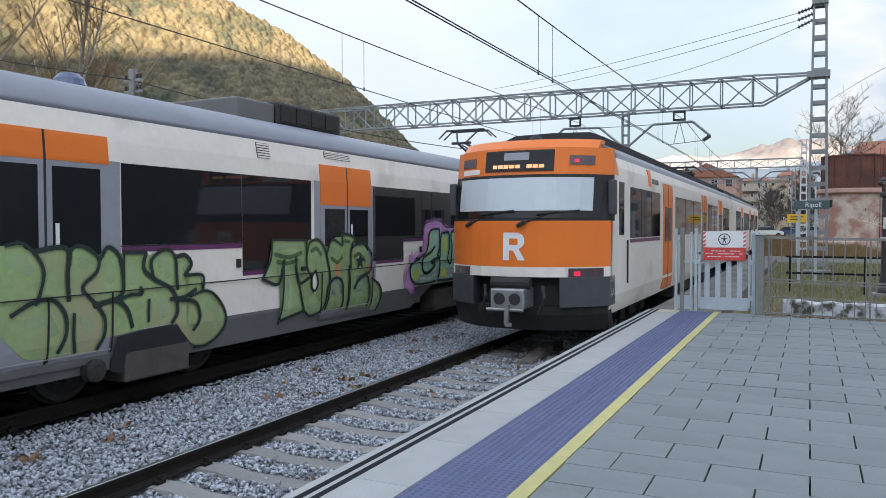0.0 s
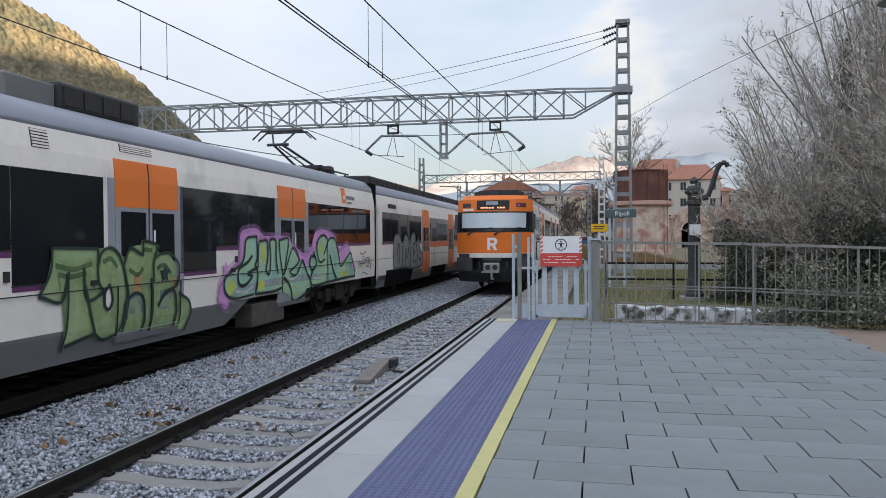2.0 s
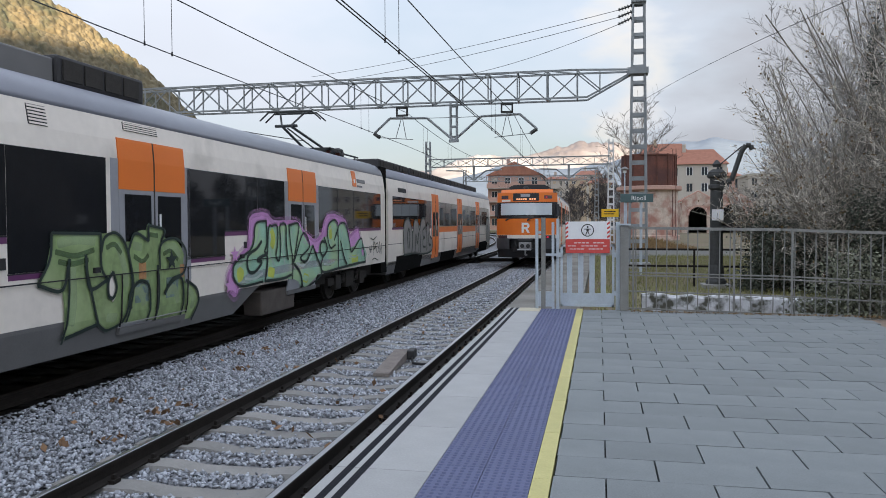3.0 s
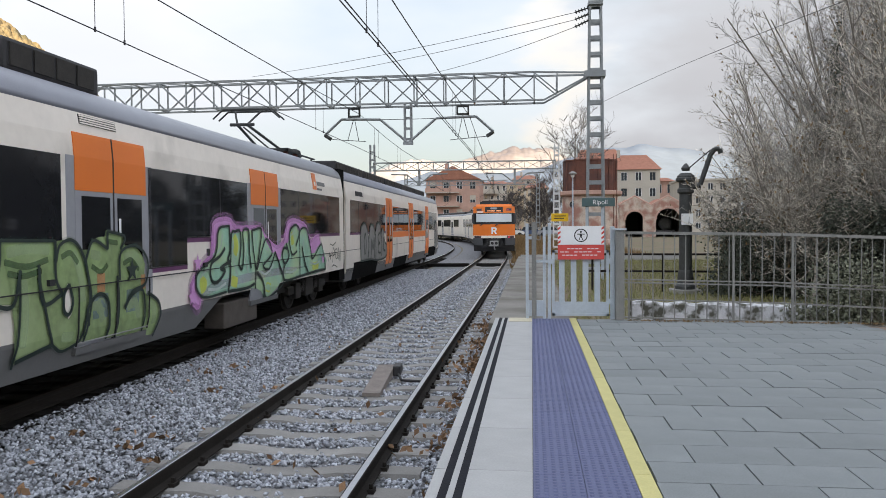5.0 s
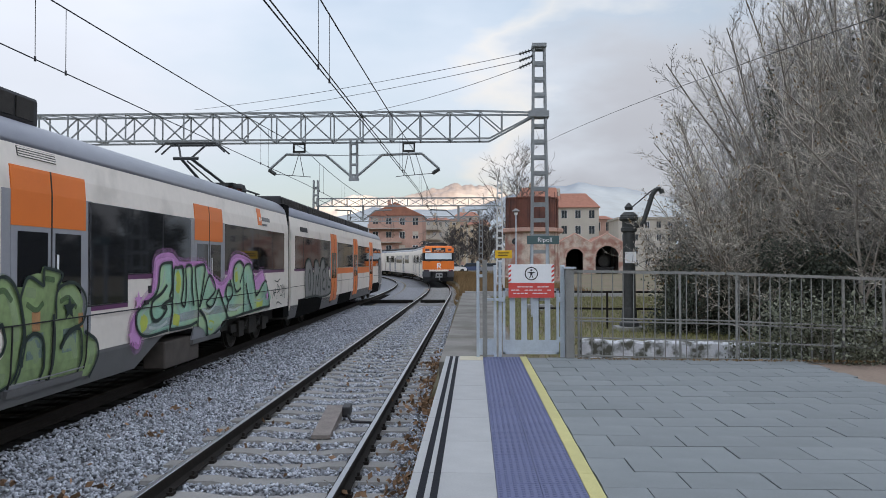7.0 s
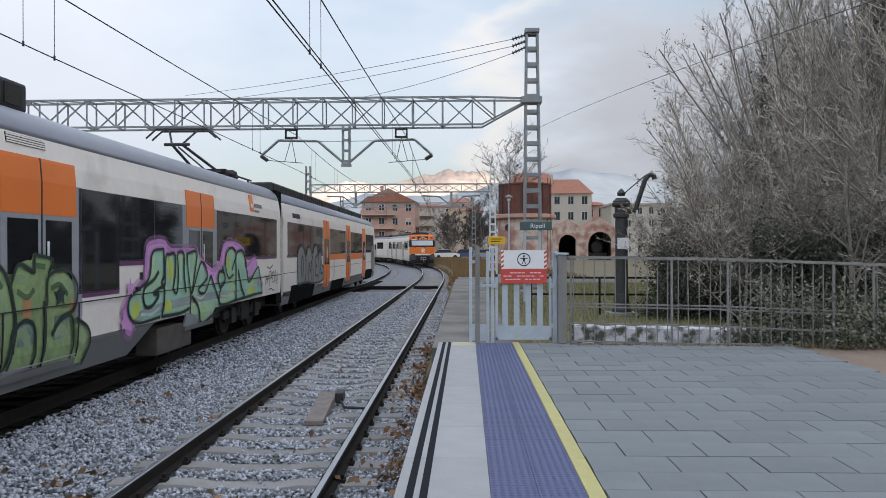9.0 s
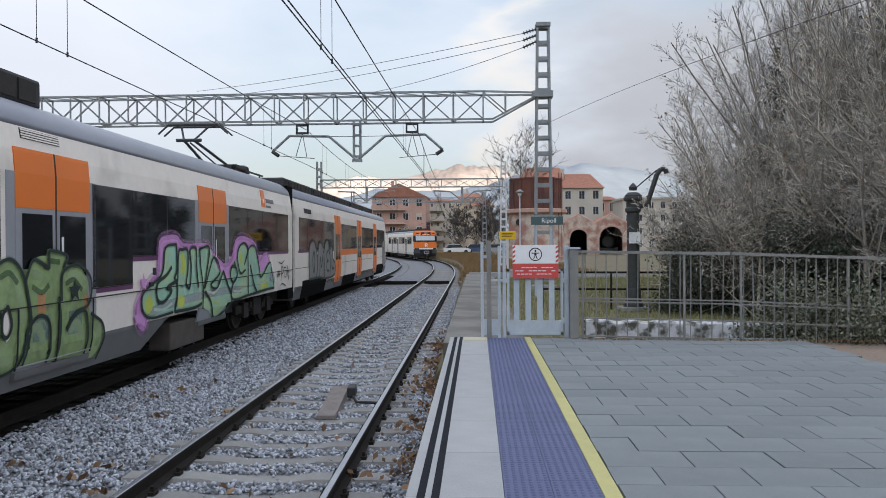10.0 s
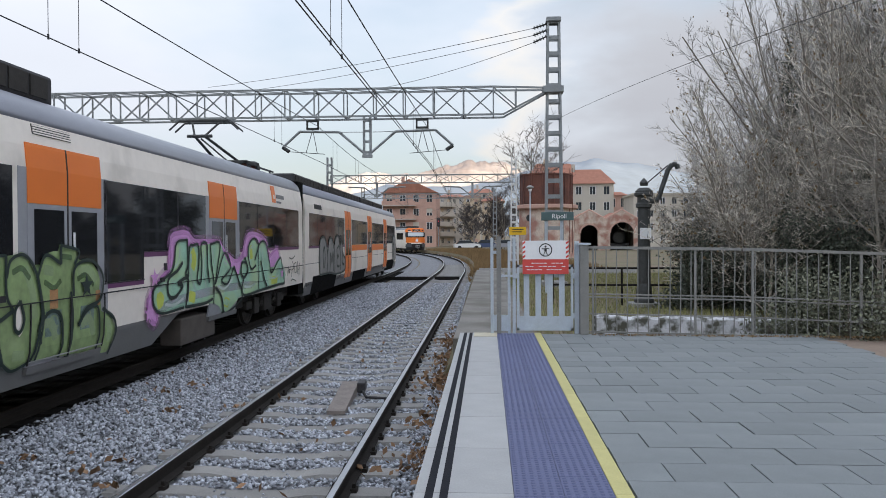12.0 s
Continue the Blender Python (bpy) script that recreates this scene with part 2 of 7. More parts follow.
M = {
    "slab": mat("paving_concrete", (0.188, 0.207, 0.213), 0.75, var=0.2, scale=2.2, fine=90, obj=0.08, stain=(0.16, 0.165, 0.165), stain_at=0.64),
    "joint": mat("joint_dark", (0.05, 0.05, 0.05), 0.9),
    "edge": mat("edge_concrete", (0.36, 0.365, 0.365), 0.7, var=0.1, scale=4, fine=70, obj=0.05, stain=(0.42, 0.42, 0.4), stain_at=0.66),
    "edgeband": mat("edge_dark_band", (0.02, 0.021, 0.026), 0.9, spec=0.1),
    "tactile": mat("tactile_violet", (0.1, 0.115, 0.215), 0.65, var=0.15, scale=3, fine=40, obj=0.06),
    "yellow": mat("yellow_paint", (0.5, 0.46, 0.19), 0.65, var=0.12, obj=0.05),
    "cream": mat("yellowed_concrete", (0.5, 0.46, 0.34), 0.7, var=0.15),
    "concrete": mat("old_concrete", (0.3, 0.3, 0.29), 0.85, var=0.25, scale=2, stain=(0.16, 0.16, 0.14), stain_at=0.6),
    "path": mat("worn_path_concrete", (0.2, 0.19, 0.172), 0.9, var=0.3, scale=1.2, fine=30, stain=(0.13, 0.12, 0.1), stain_at=0.55),
    # near-black sleepers: the shade under the parked train is in their colour
    "sleeperdark": mat("shade_dark_sleeper", (0.014, 0.013, 0.012), 0.95, var=0.3, spec=0.08),
    "underbox": mat("underfloor_box_grime", (0.08, 0.068, 0.06), 0.8, var=0.35, scale=4),
    "plank": mat("weathered_plank", (0.2, 0.175, 0.16), 0.85, var=0.3, scale=7),
    "sleeper": mat("sleeper_concrete", (0.25, 0.245, 0.235), 0.85, var=0.2, obj=0.12, scale=4),
    "ballast": mat("ballast_stone", (0.33, 0.35, 0.39), 0.85, var=0.25, scale=20, fine=120, island=0.55),
    "bed": mat("ballast_bed", (0.19, 0.195, 0.21), 0.95, var=0.5, scale=14, fine=45, bump=1.0),
    # stone blackened for the shade beneath the train; crossing panels borrow it
    "darkbed": mat("shade_dark_bed", (0.018, 0.017, 0.016), 0.95, spec=0.08, var=0.4, scale=9, fine=40, bump=0.8),
    "rust": mat("rail_rust", (0.018, 0.015, 0.013), 0.8, spec=0.2, var=0.3, scale=8),
    "railtop": mat("rail_steel", (0.5, 0.51, 0.54), 0.28, metal=1.0, var=0.1),
    "steel": mat("galvanised_steel", (0.48, 0.54, 0.6), 0.5, metal=0.35, var=0.15, scale=5),
    "gantry": mat("gantry_grey_paint", (0.27, 0.29, 0.3), 0.6, metal=0.2, var=0.25, scale=3),
    "whitepost": mat("pale_lattice_paint", (0.6, 0.6, 0.6), 0.6, var=0.15),
    "fence": mat("fence_weathered_steel", (0.22, 0.22, 0.21), 0.55, metal=0.2, var=0.3, scale=4),
    "wire": mat("wire_dark", (0.05, 0.05, 0.055), 0.6, metal=0.3),
    "white": mat("train_white", (0.83, 0.775, 0.705), 0.32, var=0.06, scale=1.5, fine=8, bump=0.0, spec=0.35, stain=(0.6, 0.56, 0.5), stain_at=0.66),
    "skirt": mat("train_grey", (0.145, 0.145, 0.145), 0.45, var=0.2, scale=2, bump=0.02),
    "roof": mat("train_roof_grey", (0.25, 0.265, 0.31), 0.4, var=0.12, scale=2, bump=0.0),
    "frame": mat("door_frame_grey", (0.3, 0.31, 0.34), 0.4, var=0.1, bump=0.0),
    "orange": mat("train_orange", (0.8, 0.2, 0.035), 0.35, var=0.07, scale=1.5, bump=0.0, spec=0.25),
    "purple": mat("train_purple", (0.13, 0.035, 0.12), 0.4, var=0.1, bump=0.0),
    "black": mat("black_equipment", (0.026, 0.026, 0.029), 0.6, var=0.3, scale=6),
    # near-black without sheen for underfloor shade; the gangway bellows use it too
    "void": mat("matt_shade_black", (0.008, 0.008, 0.008), 0.95, var=0.3, spec=0.05),
    "twigdark": mat("far_dark_twigs", (0.25, 0.235, 0.215), 0.9, var=0.2, island=0.4, bump=0),
    "thicket": mat("dark_far_thicket", (0.09, 0.078, 0.075), 0.9, var=0.25, island=0.4, bump=0),
    "carblue": mat("car_paint_blue", (0.06, 0.09, 0.18), 0.3, var=0.05, bump=0, coat=0.5),
    "carwhite": mat("car_paint_white", (0.75, 0.75, 0.75), 0.3, var=0.05, bump=0, coat=0.5),
    "rubber": mat("black_rubber", (0.02, 0.02, 0.022), 0.7, var=0.2),
    "bogie": mat("bogie_grime", (0.03, 0.027, 0.024), 0.8, var=0.4, scale=9),
    "glass": mat("tinted_glass", (0.016, 0.017, 0.02), 0.04, var=0.1, bump=0.0, spec=0.27),
    "blind": mat("blind_reflection_tone", (0.52, 0.58, 0.62), 0.4, var=0.05, bump=0.0, coat=0.6),
    "bumper": mat("bumper_plastic", (0.06, 0.063, 0.07), 0.6, var=0.2),
    "chrome": mat("coupler_steel", (0.35, 0.35, 0.36), 0.45, metal=0.7, var=0.3, scale=12),
    "redlamp": mat("red_lamp", (0.6, 0.02, 0.05), 0.3, glow=0.3, bump=0.0),
    "darklamp": mat("dark_lamp_glass", (0.09, 0.06, 0.07), 0.15, bump=0.0),
    "led": mat("amber_matrix", (1.0, 0.42, 0.2), 0.5, glow=0.35, bump=0.0),
    "signwhite": mat("sign_white", (0.78, 0.79, 0.8), 0.45, var=0.05, bump=0.0),
    "signred": mat("sign_red", (0.6, 0.07, 0.06), 0.45, var=0.06, bump=0.0),
    "signblack": mat("sign_black", (0.02, 0.02, 0.022), 0.5, bump=0.0),
    "signgreen": mat("sign_grey_green", (0.075, 0.13, 0.135), 0.45, var=0.08, bump=0.0),
    "signyellow": mat("sign_yellow", (0.75, 0.46, 0.02), 0.45, var=0.08, bump=0.0),
    "iron": mat("cast_iron", (0.055, 0.058, 0.058), 0.6, metal=0.3, var=0.35, scale=7),
    "rusty": mat("rusty_tank_steel", (0.15, 0.058, 0.04), 0.8, var=0.35, scale=0.9, fine=9, stain=(0.09, 0.04, 0.035), stain_at=0.55),
    "brickold": mat("peeling_render_on_brick", (0.52, 0.43, 0.36), 0.9, var=0.35, scale=1.3, fine=12, stain=(0.36, 0.19, 0.15), stain_at=0.53),
    "redbrick": mat("red_brick", (0.5, 0.32, 0.26), 0.9, var=0.2, scale=1, fine=12),
    "palewall": mat("pale_render", (0.5, 0.46, 0.4), 0.9, var=0.12, scale=0.5, fine=6),
    "ochre": mat("ochre_render", (0.52, 0.42, 0.3), 0.9, var=0.12, scale=0.5, fine=6),
    "tile": mat("clay_roof_tile", (0.34, 0.15, 0.1), 0.9, var=0.25, scale=1.5, fine=14),
    "pane": mat("house_window_glass", (0.05, 0.06, 0.07), 0.1, bump=0.0),
    "grass": mat("dry_grass_ground", (0.15, 0.135, 0.075), 0.95, var=0.4, scale=0.5, fine=6, bump=0.6, stain=(0.17, 0.13, 0.085), stain_at=0.5),
    "soil": mat("bare_soil", (0.24, 0.18, 0.14), 0.95, var=0.25, scale=1.5, fine=20, bump=0.5),
    "blade": mat("grass_blades", (0.2, 0.2, 0.08), 0.9, var=0.2, island=0.5, bump=0),
    "snow": mat("whitewashed_rubble", (0.62, 0.63, 0.66), 0.85, var=0.2, scale=9, stain=(0.09, 0.09, 0.07), stain_at=0.53),
    "bark": mat("grey_bark", (0.29, 0.26, 0.225), 0.9, var=0.3, scale=8),
    "twig": mat("bare_twigs", (0.5, 0.465, 0.41), 0.9, var=0.2, island=0.92, bump=0),
    "leafdry": mat("withered_leaves", (0.2, 0.13, 0.06), 0.9, var=0.2, island=0.4, bump=0),
    "leafbrown": mat("fallen_leaves", (0.21, 0.125, 0.07), 0.9, var=0.2, island=0.5, bump=0),
    "ivy": mat("ivy_leaves", (0.15, 0.16, 0.11), 0.55, var=0.2, island=0.5, bump=0),
    "conifer": mat("dark_evergreen", (0.06, 0.07, 0.052), 0.8, var=0.2, island=0.5, bump=0),
    "forest": mat("wooded_slope", (0.165, 0.142, 0.09), 0.95, var=0.5, scale=0.08, fine=0.35, bump=0, stain=(0.075, 0.085, 0.06), stain_at=0.57),
    "forestground": mat("slope_floor", (0.12, 0.11, 0.075), 0.95, var=0.3, scale=0.02, fine=0.2, bump=0),
    "mountain": mat("far_mountain", (0.21, 0.19, 0.195), 0.95, var=0.25, scale=0.004, fine=0.03, bump=0, stain=(0.42, 0.405, 0.41), stain_at=0.53),
    # distance haze is put into this slope's blue base colour
    "farhill": mat("haze_blue_slope", (0.15, 0.2, 0.27), 0.95, var=0.15, scale=0.004, fine=0.03, bump=0),
    "g_line": mat("spray_black", (0.015, 0.03, 0.025), 0.6, var=0.2, bump=0),
    "g_green": mat("spray_green", (0.28, 0.39, 0.17), 0.5, var=0.3, scale=1.6, fine=10, bump=0, stain=(0.4, 0.52, 0.26), stain_at=0.5, alpha=0.82),
    "g_tan": mat("spray_green_over_ochre", (0.36, 0.49, 0.21), 0.5, var=0.22, scale=1.3, fine=10, bump=0, stain=(0.44, 0.42, 0.24), stain_at=0.52, alpha=0.85),
    "g_pale": mat("spray_pale_green", (0.46, 0.6, 0.34), 0.5, var=0.2, scale=3, bump=0, alpha=0.5),
    "g_mint": mat("spray_pale_mint", (0.58, 0.74, 0.66), 0.5, var=0.2, scale=3, bump=0, alpha=0.7),
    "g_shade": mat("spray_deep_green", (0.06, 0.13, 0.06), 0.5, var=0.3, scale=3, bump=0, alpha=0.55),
    "g_halo": mat("spray_dust_dark", (0.03, 0.07, 0.05), 0.6, var=0.3, scale=5, bump=0, alpha=0.18),
    "g_halov": mat("spray_dust_violet", (0.6, 0.3, 0.6), 0.6, var=0.3, scale=5, bump=0, alpha=0.25),
    "g_rust": mat("worn_orange_door", (0.6, 0.3, 0.14), 0.5, var=0.3, scale=4, bump=0, alpha=0.7),
    "g_notice": mat("faded_blue_notice", (0.19, 0.27, 0.25), 0.5, var=0.35, scale=9, bump=0, alpha=0.75),
    "g_lime": mat("spray_lime", (0.5, 0.58, 0.1), 0.55, var=0.2, scale=2, bump=0),
    "g_aqua": mat("spray_aqua", (0.3, 0.53, 0.4), 0.5, var=0.3, scale=2, bump=0, stain=(0.4, 0.58, 0.34), stain_at=0.52),
    "g_violet": mat("spray_violet", (0.6, 0.3, 0.6), 0.55, var=0.2, scale=2, bump=0),
    "g_grey": mat("spray_silver", (0.24, 0.24, 0.235), 0.5, var=0.25, scale=2, bump=0),
}


# ---- building blocks ----
def mesh_of(bm, name):
    me = bpy.data.meshes.new(name)
    bm.normal_update()
    bm.to_mesh(me)
    bm.free()
    return me


def part(name, bm, material, parent=None, label="", smooth=False):
    me = mesh_of(bm, name) if isinstance(bm, bmesh.types.BMesh) else bm
    if not me.materials:
        me.materials.append(M[material])
    if smooth:
        for p in me.polygons:
            p.use_smooth = True
    ob = new(name, me)
    if parent:
        ob.parent = parent
    if label:
        ob["label"] = label
    return ob


def thing(name, m, label, category, group="", kind=""):
    ob = new(name)
    ob.matrix_basis = m
    ob.empty_display_size = 0.2
    return tagged(ob, label, category, group, kind)


def box(bm, x0, x1, y0, y1, z0, z1, bevel=0.0):
    v = [bm.verts.new(p) for p in ((x0, y0, z0), (x1, y0, z0), (x1, y1, z0), (x0, y1, z0), (x0, y0, z1), (x1, y0, z1), (x1, y1, z1), (x0, y1, z1))]
    fs = [bm.faces.new([v[i] for i in q]) for q in ((3, 2, 1, 0), (4, 5, 6, 7), (0, 1, 5, 4), (1, 2, 6, 5), (2, 3, 7, 6), (3, 0, 4, 7))]
    if bevel:
        bmesh.ops.bevel(bm, geom=list({e for f in fs for e in f.edges}), offset=bevel, segments=2, affect="EDGES", profile=0.5)
    return bm


def boxes(*rows, bevel=0.0):
    bm = bmesh.new()
    for r in rows:
        box(bm, *r, bevel=bevel)
    return bm


def tube(bm, p, q, r, r2=None, n=6):
    p, q = Vector(p), Vector(q)
    d = (q - p).normalized()
    a = d.orthogonal().normalized()
    b = d.cross(a)
    rings = [[bm.verts.new(c + (a * math.cos(k * math.tau / n) + b * math.sin(k * math.tau / n)) * rr) for k in range(n)] for c, rr in ((p, r), (q, r if r2 is None else r2))]
    for k in range(n):
        bm.faces.new((rings[0][k], rings[0][(k + 1) % n], rings[1][(k + 1) % n], rings[1][k]))
    bm.faces.new(rings[0][::-1])
    bm.faces.new(rings[1])
    return bm


def tubes(segments, r, n=6):
    bm = bmesh.new()
    for p, q in segments:
        tube(bm, p, q, r, n=n)
    return bm


def beam(bm, p, q, w):
    """A square steel section from p to q."""
    return tube(bm, p, q, w * 0.7071, n=4)


def turned(rows, n=20, cx=0.0, cy=0.0):
    """A turned body from rows of (radius, height)."""
    bm = bmesh.new()
    rings = [[bm.verts.new((cx + r * math.cos(k * math.tau / n), cy + r * math.sin(k * math.tau / n), z)) for k in range(n)] for r, z in rows]
    for a, b in zip(rings, rings[1:]):
        for k in range(n):
            bm.faces.new((a[k], a[(k + 1) % n], b[(k + 1) % n], b[k]))
    bm.faces.new(rings[0][::-1])
    bm.faces.new(rings[-1])
    return bm


def extruded(profile, y0, y1, steps=1):
    """A closed profile of (x, z) drawn out along y."""
    bm = bmesh.new()
    ys = [y0 + (y1 - y0) * k / steps for k in range(steps + 1)]
    rings = [[bm.verts.new((x, y, z)) for x, z in profile] for y in ys]
    n = len(profile)
    for a, b in zip(rings, rings[1:]):
        for k in range(n):
            bm.faces.new((a[k], b[k], b[(k + 1) % n], a[(k + 1) % n]))
    bm.faces.new(rings[0])
    bm.faces.new(rings[-1][::-1])
    bmesh.ops.recalc_face_normals(bm, faces=bm.faces)
    return bm


def from_arrays(name, verts, faces, material):
    """One mesh from arrays of places and of equal faces."""
    me = bpy.data.meshes.new(name)
    verts, faces = np.asarray(verts, np.float32), np.asarray(faces, np.int32)
    k = faces.shape[1]
    me.vertices.add(len(verts))
    me.vertices.foreach_set("co", verts.ravel())
    me.loops.add(faces.size)
    me.loops.foreach_set("vertex_index", faces.ravel())
    me.polygons.add(len(faces))
    me.polygons.foreach_set("loop_start", np.arange(len(faces), dtype=np.int32) * k)
    me.update(calc_edges=True)
    me.validate()
    me.materials.append(M[material])
    return me


def text_mesh(body, size):
    cu = bpy.data.curves.new("lettering", "FONT")
    cu.body, cu.size, cu.align_x, cu.align_y, cu.extrude = body, size, "CENTER", "CENTER", 0.004
    ob = new("lettering", cu)
    me = bpy.data.meshes.new_from_object(ob.evaluated_get(bpy.context.evaluated_depsgraph_get()))
    bpy.data.objects.remove(ob)
    bpy.data.curves.remove(cu)
    return me


# ---- ground and track ----
RAIL_Z = -0.55


def track_x(y):
    """The middle of the nearer track."""
    return -1.70 - 0.005 * (y - 10) - (max(y - 52, 0) ** 2) / 810 - 0.0013 * max(y - 76, 0) ** 2 - 0.0035 * max(y - 118, 0) ** 2


def track_z(y):
    return RAIL_Z + 0.0054 * min(max(y - 70, 0), 120)


def track_turn(y):
    return math.degrees(math.atan(0.005 + max(y - 52, 0) / 405 + 0.0026 * max(y - 76, 0)))


def track2_x(y):
    return track_x(y) - 4.62 - 0.004 * max(y - 13, 0)


def track_pose(y, x_of=track_x):
    return pose(x_of(y), y, track_z(y), 0, 0, track_turn(y))


def ground_z(x, y):
    z = track_z(y) - 0.235
    if y > 17.4 and x > track_x(y) + 1.6:
        z = max(z, -0.32 + 0.006 * max(y - 60, 0))
    return z


def build_ground():
    xs = [-3000, -900, -300, -90, -40, -20, -12, -9, -4.5, -2.9, -0.55, -0.3, 0.0, 1.3, 3, 6, 9, 14, 22, 40, 90, 300, 900, 3000]
    ys = [-3000, -900, -200, -40, -10, 0, 6, 17.3, 17.45, 24, 32, 40, 50, 60, 70, 80, 90, 100, 110, 120, 130, 150, 190, 300, 900, 3000]
    bm = bmesh.new()
    grid = [[bm.verts.new((x + (track_x(y) + 1.7 if 0 < y < 200 and -20 < x < 0.1 else 0), y, ground_z(x + (track_x(y) + 1.7 if 0 < y < 200 and -20 < x < 0.1 else 0), y))) for x in xs] for y in ys]
    for a, b in zip(grid, grid[1:]):
        for k in range(len(xs) - 1):
            bm.faces.new((a[k], a[k + 1], b[k + 1], b[k]))
    tagged(part("ground", bm, "grass"), "dry winter grass and bare earth round the tracks", "ground", kind="structure")


def strip(name, x_of, x0, x1, y0, y1, lift, material, step=2.0, edge=0.25):
    """A bed that follows a track, with sloping shoulders."""
    bm = bmesh.new()
    n = max(2, int((y1 - y0) / step))
    rows = []
    for k in range(n + 1):
        y = y0 + (y1 - y0) * k / n
        c, z = x_of(y), track_z(y) + lift
        rows.append([bm.verts.new(p) for p in ((c + x0 - edge, y, z - 0.2), (c + x0, y, z), (c + x1, y, z), (c + x1 + edge, y, z - 0.2))])
    for a, b in zip(rows, rows[1:]):
        for k in range(3):
            bm.faces.new((a[k], a[k + 1], b[k + 1], b[k]))
    return part(name, bm, material)


RAIL = ((-0.07, -0.16), (0.07, -0.16), (0.07, -0.145), (0.012, -0.12), (0.012, -0.045), (0.036, -0.035), (0.036, -0.004), (0.03, 0.0), (-0.03, 0.0), (-0.036, -0.004), (-0.036, -0.035), (-0.012, -0.045), (-0.012, -0.12), (-0.07, -0.145))


def build_rail(x_of, side, y0, y1, label):
    bm, top = bmesh.new(), bmesh.new()
    rings, crown = [], []
    n = int((y1 - y0) / 2.5)
    for k in range(n + 1):
        y = y0 + (y1 - y0) * k / n
        c, z = x_of(y) + side * 0.87, track_z(y)
        rings.append([bm.verts.new((c + a, y, z + b)) for a, b in RAIL])
        crown.append([top.verts.new((c + a, y, z + b)) for a, b in ((-0.028, -0.0005), (-0.022, 0.003), (0.022, 0.003), (0.028, -0.0005))])
    for a, b in zip(rings, rings[1:]):
        for k in range(len(RAIL)):
            bm.faces.new((a[k], a[k - 1], b[k - 1], b[k]))
    for a, b in zip(crown, crown[1:]):
        for k in range(3):
            top.faces.new((a[k], a[k + 1], b[k + 1], b[k]))
    bmesh.ops.recalc_face_normals(bm, faces=bm.faces)
    rail = tagged(part("rail", bm, "rust"), label, "rail", group="rails", kind="structure")
    part("running_surface", top, "railtop" if "bright" in label else "rust", rail, "polished bright steel rail head" if "bright" in label else "dull rail head")


def sleeper_mesh(material):
    bm = bmesh.new()
    prof = ((-1.3, 0.0), (-0.55, 0.0), (-0.3, -0.035), (0.3, -0.035), (0.55, 0.0), (1.3, 0.0))
    rows = []
    for w, drop in ((0.15, -0.12), (0.115, 0.0)):
        for s in (-1, 1):
            rows.append([bm.verts.new((x, s * w, z + drop)) for x, z in prof])
    lo_a, lo_b, hi_a, hi_b = rows
    for k in range(len(prof) - 1):
        bm.faces.new((hi_a[k], hi_a[k + 1], hi_b[k + 1], hi_b[k]))
        bm.faces.new((lo_a[k], lo_a[k + 1], hi_a[k + 1], hi_a[k]))
        bm.faces.new((hi_b[k], hi_b[k + 1], lo_b[k + 1], lo_b[k]))
    for k in (0, -1):
        bm.faces.new((lo_a[k], hi_a[k], hi_b[k], lo_b[k]))
    bmesh.ops.recalc_face_normals(bm, faces=bm.faces)
    me = mesh_of(bm, "sleeper")
    me.materials.append(M[material])
    return me


def clip_mesh():
    bm = bmesh.new()
    box(bm, -0.12, -0.06, -0.05, 0.05, 0.0, 0.035)
    box(bm, -0.105, -0.075, -0.02, 0.02, 0.035, 0.075)
    box(bm, 0.06, 0.12, -0.05, 0.05, 0.0, 0.035)
    box(bm, 0.075, 0.105, -0.02, 0.02, 0.035, 0.075)
    me = mesh_of(bm, "rail_clip")
    me.materials.append(M["rust"])
    return me


def build_track(x_of, y0, y1, label, clips, material="sleeper"):
    bed = tagged(thing("track", pose(0, 0, 0), label, "track", kind="structure"))
    sl, cl = sleeper_mesh(material), clip_mesh()
    y = y0
    while y < y1:
        s = part("sleeper", sl, "sleeper", bed)
        s.matrix_basis = pose(x_of(y), y, track_z(y) - 0.165, 0, 0, track_turn(y) + random.uniform(-0.4, 0.4))
        if y < clips:
            for side in (-0.87, 0.87):
                c = part("rail_clip", cl, "rust", bed)
                c.matrix_basis = pose(x_of(y) + side, y, track_z(y) - 0.165, 0, 0, track_turn(y))
        y += 0.6


def stones(name, label, x0, x1, y0, y1, per_m2, size, z_of, material, keep=None, seed=1):
    """Loose stones over a stretch of ground, each a small uneven lump."""
    rng = np.random.default_rng(seed)
    n = int((x1 - x0) * (y1 - y0) * per_m2)
    x, y = rng.uniform(x0, x1, n), rng.uniform(y0, y1, n)
    if keep is not None:
        ok = keep(x, y)
        x, y = x[ok], y[ok]
        n = len(x)
    base = np.array([(1, 0, 0), (-1, 0, 0), (0, 1, 0), (0, -1, 0), (0, 0, 1), (0, 0, -0.6)], float)
    tri = np.array([(0, 2, 4), (2, 1, 4), (1, 3, 4), (3, 0, 4), (2, 0, 5), (1, 2, 5), (3, 1, 5), (0, 3, 5)])
    v = base[None] + rng.uniform(-0.35, 0.35, (n, 6, 3))
    a = rng.uniform(0, math.tau, n)
    c, s = np.cos(a)[:, None], np.sin(a)[:, None]
    tilt = rng.uniform(-0.7, 0.7, n)[:, None]
    vx, vy, vz = v[..., 0], v[..., 1] * 0.8, v[..., 2] * 0.72
    vx, vz = vx * np.cos(tilt) - vz * np.sin(tilt), vx * np.sin(tilt) + vz * np.cos(tilt)
    k = (size * rng.uniform(0.55, 1.35, n))[:, None]
